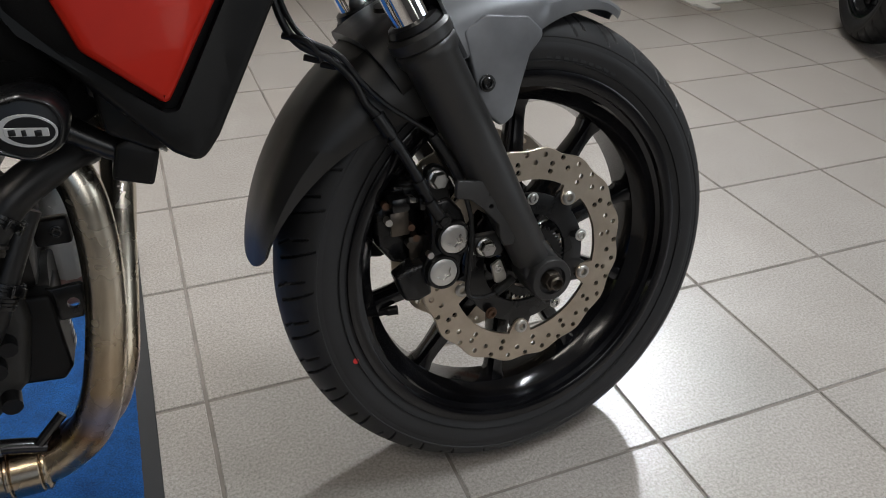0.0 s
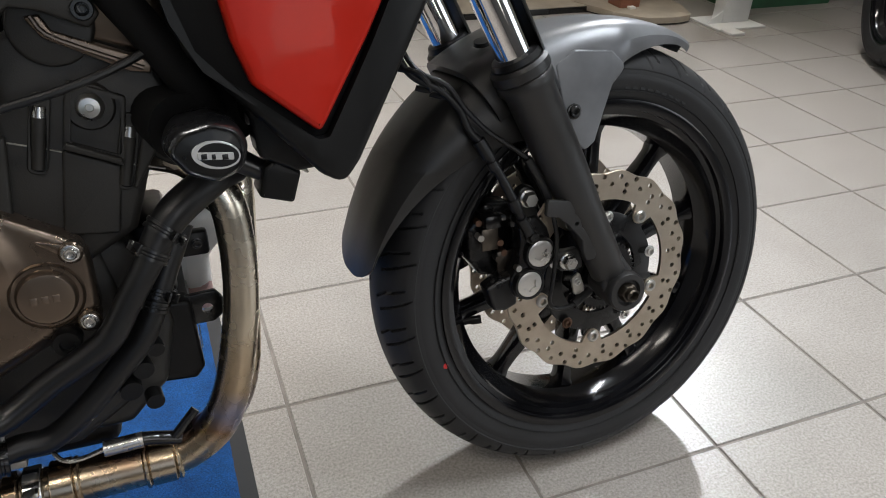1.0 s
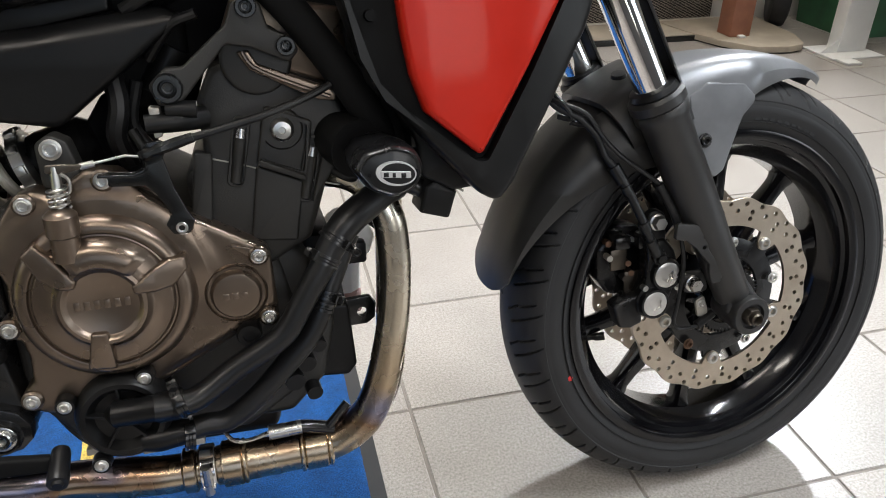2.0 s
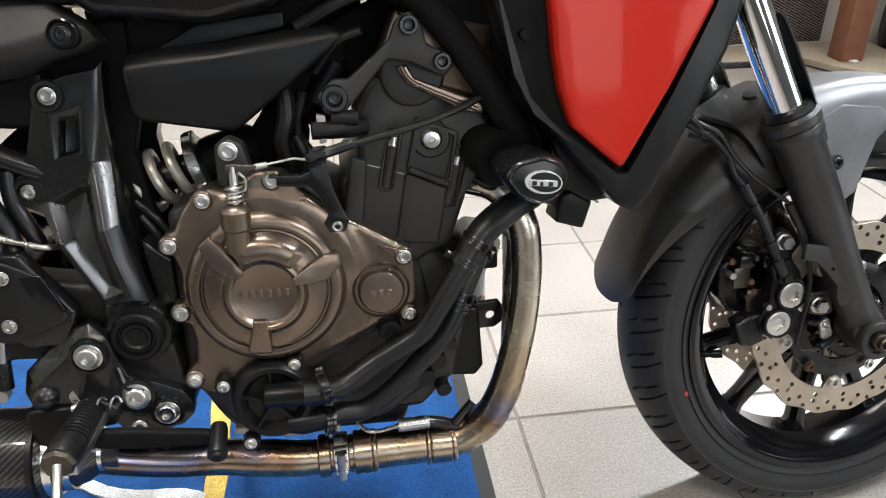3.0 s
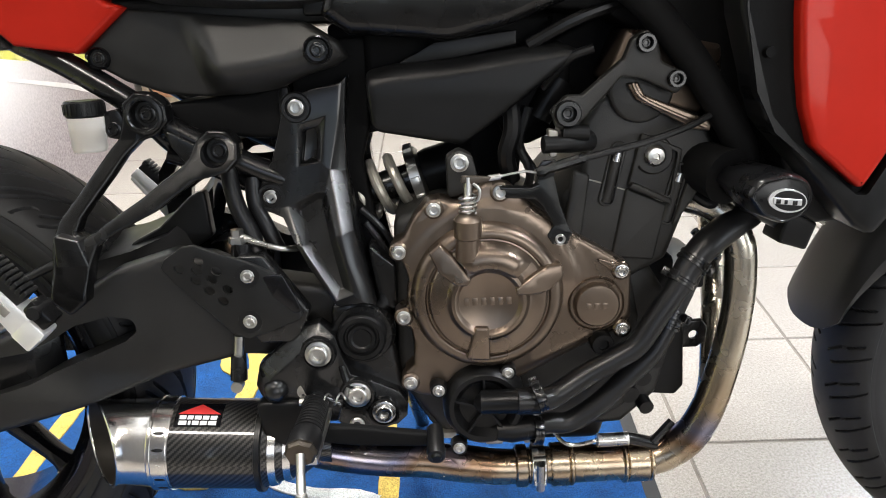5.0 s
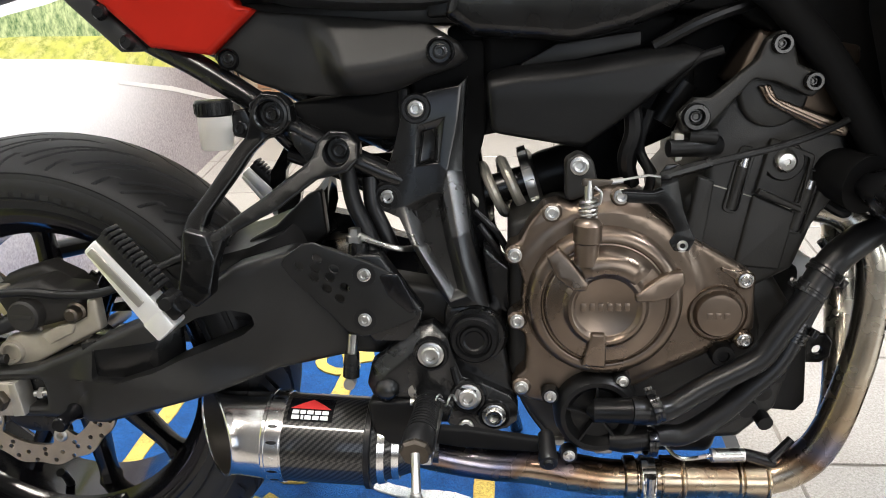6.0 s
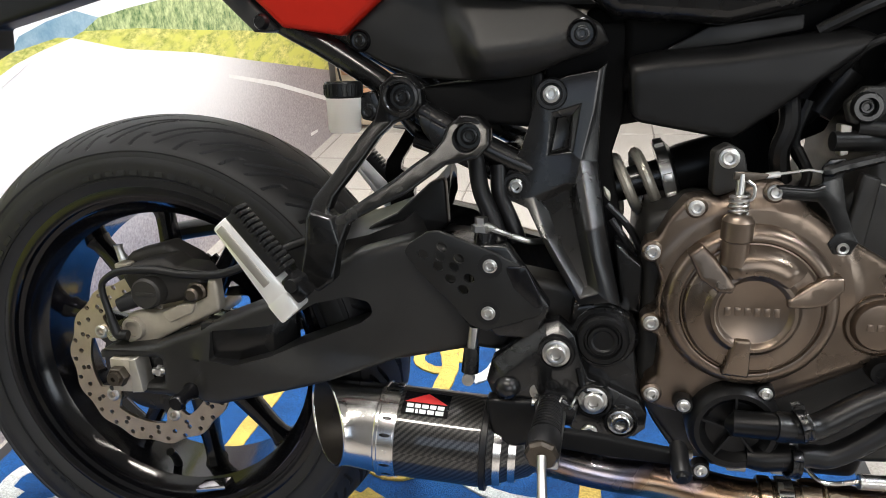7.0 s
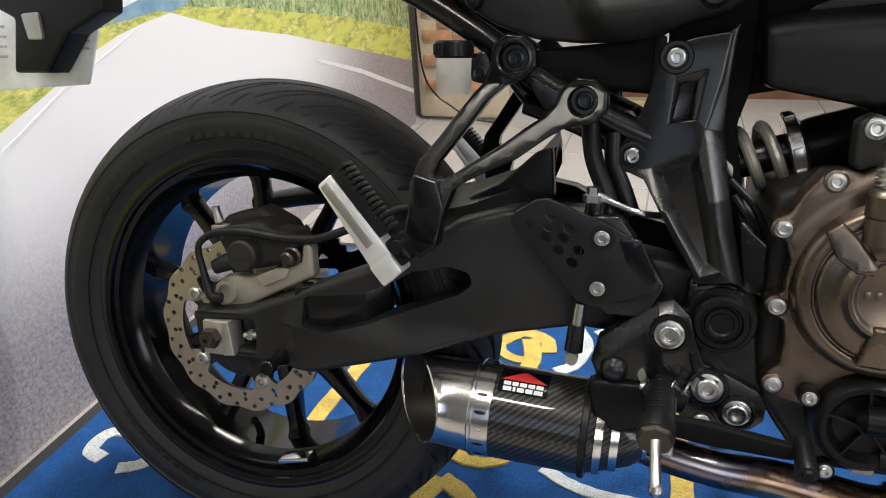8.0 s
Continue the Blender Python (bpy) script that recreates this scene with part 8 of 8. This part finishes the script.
for s in (-1, 1):
    part("cowl_side", plate(fillet([(-0.12, 0.80), (0.150, 0.80), (0.30, 0.86), (0.40, 0.93), (0.36, 1.02), (0.20, 1.06), (-0.02, 1.00), (-0.10, 0.90)], 0.03), s * 0.200, s * 0.185, 0.006, bend=(lambda x, z: -0.55 * max(0.0, x - 0.05)) if s < 0 else (lambda x, z: 0.55 * max(0.0, x - 0.05)), grid=0.04), RED, bike, "glossy red front cowl side")
part("headlight", loft([[(x, w * math.cos(a), z + h * math.sin(a)) for a in [2 * math.pi * i / 24 for i in range(24)]] for x, w, z, h in ((0.20, 0.13, 0.93, 0.10), (0.32, 0.12, 0.93, 0.09), (0.40, 0.09, 0.94, 0.06), (0.43, 0.04, 0.945, 0.03))]), GLOSS_BLACK, bike, "dark headlight unit")
part("windscreen", plate(fillet([(0.36, 1.00), (0.22, 1.06), (0.02, 1.28), (0.06, 1.32), (0.14, 1.28)], 0.02), -0.10, 0.10, 0.01), GLOSS_BLACK, bike, "dark tinted windscreen")
part("handlebar", tube([(-0.12, -0.39, 1.08), (-0.06, -0.26, 1.10), (-0.01, -0.12, 1.09), (0.0, 0.0, 1.08), (-0.01, 0.12, 1.09), (-0.06, 0.26, 1.10), (-0.12, 0.39, 1.08)], 0.012, 14), FRAME_BLACK, bike, "black handlebar")
for y in (-0.34, 0.34):
    part("grip", tube([(-0.085, y * 0.9, 1.095), (-0.125, y * 1.18, 1.078)], 0.017, 16, 1), HOSE, bike, "black rubber grip")
for z in (0.86, 1.04):
    part("fork_yoke", plate(fillet([(0.02, -0.125), (0.13, -0.125), (0.15, 0.0), (0.13, 0.125), (0.02, 0.125), (0.0, 0.0)], 0.03), -0.015, 0.015, 0.003), FRAME_BLACK, bike, "black fork yoke").matrix_basis = pose(-0.5 * (z - 0.9), 0, z, 90)

# ---- the rest of the showroom ----
BEIGE_WOOD = stuff("pale_wood", (0.32, 0.275, 0.215), 0.6, vary=0.2, big=8, grain=200)
BROWN_WOOD = stuff("reddish_wood", (0.30, 0.12, 0.07), 0.5, vary=0.2, big=14, grain=150)
GREEN_PLASTIC = stuff("green_plastic", (0.03, 0.11, 0.05), 0.5)
WHITE_METAL = stuff("white_steel_paint", (0.72, 0.72, 0.70), 0.4, vary=0.05)
BRICK_A = stuff("orange_brick", (0.42, 0.22, 0.12), 0.8, vary=0.3, big=18, grain=120, relief=0.5, dist=0.001)
CREAM = stuff("cream_panel", (0.55, 0.45, 0.33), 0.6, vary=0.1)
BLUE_PAINT = stuff("blue_paint", (0.01, 0.03, 0.32), 0.3, coat=0.5)
MESH_PAINT = stuff("pale_mesh_paint", (0.50, 0.46, 0.40), 0.5)

# low plinth with a black edge, and the expanded-metal panel that stands on it
plinth = tagged(part("plinth", box(0.85, 1.80, 2.31, 2.60, 0.0, 0.03, 0.003), BEIGE_WOOD, None), "low pale wooden plinth with a black front edge", "plinth")
part("edge_strip", box(0.85, 1.80, 2.304, 2.3095, 0.001, 0.026, 0.001), FRAME_BLACK, plinth, "black edge strip")
panel = tagged(new("mesh_panel"), "pale expanded-metal panel standing on the plinth", "panel")
part("panel_back", box(1.10, 1.95, 2.56, 2.575, 0.03, 0.75, 0.002), stuff("dark_backing", (0.05, 0.045, 0.04), 0.8), panel)
bm = bmesh.new()
cw, ch, x0, x1, z0, z1 = 0.024, 0.0115, 1.10, 1.95, 0.035, 0.45
cols, rows = int((x1 - x0) / cw), int((z1 - z0) / ch)
for r in range(rows):
    for sgn in (1, -1):
        prev = None
        for c in range(2 * cols + 1):
            x = x0 + c * cw / 2
            z = z0 + r * ch + (ch / 2 if c % 2 else 0) * sgn * 0.9
            cur = [bm.verts.new((x, 2.553, z - 0.0015)), bm.verts.new((x, 2.549, z + 0.0015))]
            if prev:
                bm.faces.new((prev[0], cur[0], cur[1], prev[1]))
            prev = cur
tagged(part("mesh_face", bm, MESH_PAINT, panel), kind="stuff")
part("panel_frame", box(1.09, 1.96, 2.545, 2.56, 0.03, 0.038, 0.001), MESH_PAINT, panel)

# rounded wooden display base with a post
board = [(1.66, 2.56), (1.70, 2.36), (1.77, 2.18), (1.86, 2.05), (2.00, 2.03), (2.09, 2.05), (2.15, 2.20), (2.18, 2.56)]
stand = tagged(part("display_base", lying(plate(fillet(board, 0.05, 6), -0.034, -0.008, 0.003)), BEIGE_WOOD, None), "rounded pale wooden display base with a brown post", "display stand")
part("base_shadow_gap", lying(plate(inset(fillet(board, 0.05, 6), 0.012), -0.0078, 0.0, 0.001)), FRAME_BLACK, stand)
part("post", box(1.83, 1.93, 2.21, 2.31, 0.034, 1.1, 0.004), BROWN_WOOD, stand, "reddish brown wooden post")
part("post_foot", box(1.865, 1.895, 2.185, 2.21, 0.034, 0.044, 0.002), WHITE_METAL, stand)

# white steel stand
wst = tagged(part("steel_stand", box(2.12, 2.37, 1.90, 2.10, 0.0, 0.008, 0.002), WHITE_METAL, None), "white painted steel stand with a flat foot", "stand")
part("upright", box(2.20, 2.34, 1.98, 2.05, 0.008, 1.0, 0.004), WHITE_METAL, wst)
part("gusset", loft([[(2.12, 1.985, 0.008), (2.20, 1.985, 0.008), (2.20, 1.985, 0.06)], [(2.12, 1.992, 0.008), (2.20, 1.992, 0.008), (2.20, 1.992, 0.06)]]), WHITE_METAL, wst)
part("foot_tab", box(2.13, 2.20, 1.83, 1.90, 0.0, 0.01, 0.002, Matrix.Identity(4)), WHITE_METAL, wst)
# green crate and a small black wheel
crate = tagged(part("green_crate", loft([[(2.42 - e, 2.18 - e, z), (3.0 + e, 2.18 - e, z), (3.0 + e, 2.54 + e, z), (2.42 - e, 2.54 + e, z)] for e, z in ((0, 0.0), (0.03, 0.45), (0.045, 0.45), (0.045, 0.48))]), GREEN_PLASTIC, None), "dark green plastic crate standing on the floor", "crate")
part("crate_rib", box(2.43, 2.97, 2.145, 2.16, 0.30, 0.33, 0.004), GREEN_PLASTIC, crate)
cast = tagged(part("spare_wheel", lathe([(0.05, -0.045), (0.10, -0.045), (0.125, -0.035), (0.135, -0.01), (0.135, 0.01), (0.125, 0.035), (0.10, 0.045), (0.05, 0.045)], pose(2.23, 2.46, 0.135, 90, 0, 60), 48), RUBBER, None), "small black rubber wheel beside the crate", "wheel")
part("wheel_centre", lathe([(0.0, -0.03), (0.051, -0.03), (0.051, 0.03), (0.0, 0.03)], pose(2.23, 2.46, 0.135, 90, 0, 60), 30), FRAME_BLACK, cast)

# the next motorcycle: only its wheel and a blue cowl come into view


def block_groove(a, s):
    depth = 0.0
    pitch = 2 * math.pi / 30
    for sign in (-1, 1):
        t = s * sign
        u = (a + 0.28 * t) / pitch + (0.5 if sign > 0 else 0)
        if 0.05 < t < 0.95:
            depth = max(depth, 0.006 * notch((u - round(u)) * pitch * 0.3, 0.004))
    return depth


other = tagged(new("parked_motorcycle"), "blue motorcycle parked behind with a block-tread tyre", "motorcycle")
other.matrix_basis = pose(2.47, 1.36, 0.302, 0, 0, 58)
part("tyre", tyre_bm(0.302, 0.155, 0.225, block_groove, 300, 48), RUBBER, other, "black block-tread tyre", 50)
part("rim", rim_bm(0.219, 0.062, 0.195), GLOSS_BLACK, other)
part("hub", tube([(0, -0.08, 0), (0, 0.08, 0)], 0.04, 20, 1), GLOSS_BLACK, other)
for k in range(5):
    part("spoke", spoke_bm(0.034, 0.196, 0.04, 0.025, 0.05, 0.03, None, 2 * math.pi * k / 5), GLOSS_BLACK, other)
part("cowl", plate(fillet([(-0.10, 0.02), (0.10, -0.10), (0.45, -0.02), (0.5, 0.25), (0.1, 0.30)], 0.04), -0.115, -0.095, 0.008), BLUE_PAINT, other, "blue painted cowl")
part("frame_arm", tube([(0.0, -0.10, 0.0), (0.4, -0.09, 0.10), (0.9, -0.05, 0.2)], 0.025, 14), FRAME_BLACK, other)

# brick-faced board at the end of the backdrop, with a hanging cable
board2 = tagged(part("brick_board", plate(fillet([(-1.528, 0.012, 0.02), (-1.16, 0.012, 0.02), (-1.16, 0.95), (-1.528, 0.95)], 0.004), 2.175, 2.215, 0.004), CREAM, None), "cream board faced with orange brick slips", "board")
brick0 = part("brick", box(0, 0.112, -0.006, 0, 0, 0.042, 0.002), BRICK_A, board2)
first = True
for r in range(16):
    for c in range(4):
        x, z = -1.50 + 0.12 * c - (0.06 if r % 2 else 0), 0.12 + 0.048 * r
        if x < -1.51 or x > -1.28:
            continue
        if first:
            brick0.matrix_basis, first = pose(x, 2.1748, z), False
        else:
            again("brick", brick0, pose(x, 2.1748 + random.uniform(-0.001, 0.0), z), board2)
tagged(part("hanging_cable", tube([(-1.515, 2.165, 0.9), (-1.517, 2.16, 0.5), (-1.51, 2.155, 0.28), (-1.49, 2.15, 0.17), (-1.45, 2.145, 0.11), (-1.40, 2.14, 0.075), (-1.30, 2.13, 0.02), (-1.15, 2.12, 0.006)], 0.004, 8), HOSE, None), "thin black cable hanging over the brick board", "cable")
tagged(part("floor_tape", box(-0.85, -0.45, 2.50, 2.53, 0.0005, 0.0015, 0), stuff("yellow_tape", (0.7, 0.5, 0.03), 0.5), None), "yellow tape strip along the wall", "tape")

# ---- floor tiles, last ----
def tile_bm(x0, y0, bm=None):
    g, e = GAP / 2, 0.0015
    a = [(x0 + g, y0 + g), (x0 + TILE_SIZE - g, y0 + g), (x0 + TILE_SIZE - g, y0 + TILE_SIZE - g), (x0 + g, y0 + TILE_SIZE - g)]
    bm = bm or bmesh.new()
    b = [(x0 + g + e, y0 + g + e), (x0 + TILE_SIZE - g - e, y0 + g + e), (x0 + TILE_SIZE - g - e, y0 + TILE_SIZE - g - e), (x0 + g + e, y0 + TILE_SIZE - g - e)]
    lo, mi, hi = ([bm.verts.new((x, y, z)) for x, y in q] for q, z in ((a, -0.008), (a, -e), (b, 0)))
    for p, q in ((lo, mi), (mi, hi)):
        for k in range(4):
            bm.faces.new((p[k], p[(k + 1) % 4], q[(k + 1) % 4], q[k]))
    bm.faces.new(hi)
    return bm


rest = bmesh.new()
proto = part("tile", tile_bm(0, 0), TILE, floor)
NEAR_I, NEAR_J = range(-6, 10), range(-2, 9)
proto.matrix_basis = pose(NEAR_I[0] * TILE_SIZE, NEAR_J[0] * TILE_SIZE, 0)
for i in range(-6, 14):
    for j in range(-11, 9):
        if i in NEAR_I and j in NEAR_J:
            if (i, j) != (NEAR_I[0], NEAR_J[0]):
                again("tile", proto, pose(i * TILE_SIZE, j * TILE_SIZE, random.uniform(-0.0004, 0.0002)), floor)
        else:
            tile_bm(i * TILE_SIZE, j * TILE_SIZE, rest)
tagged(part("far_tiles", rest, TILE, floor), kind="stuff")
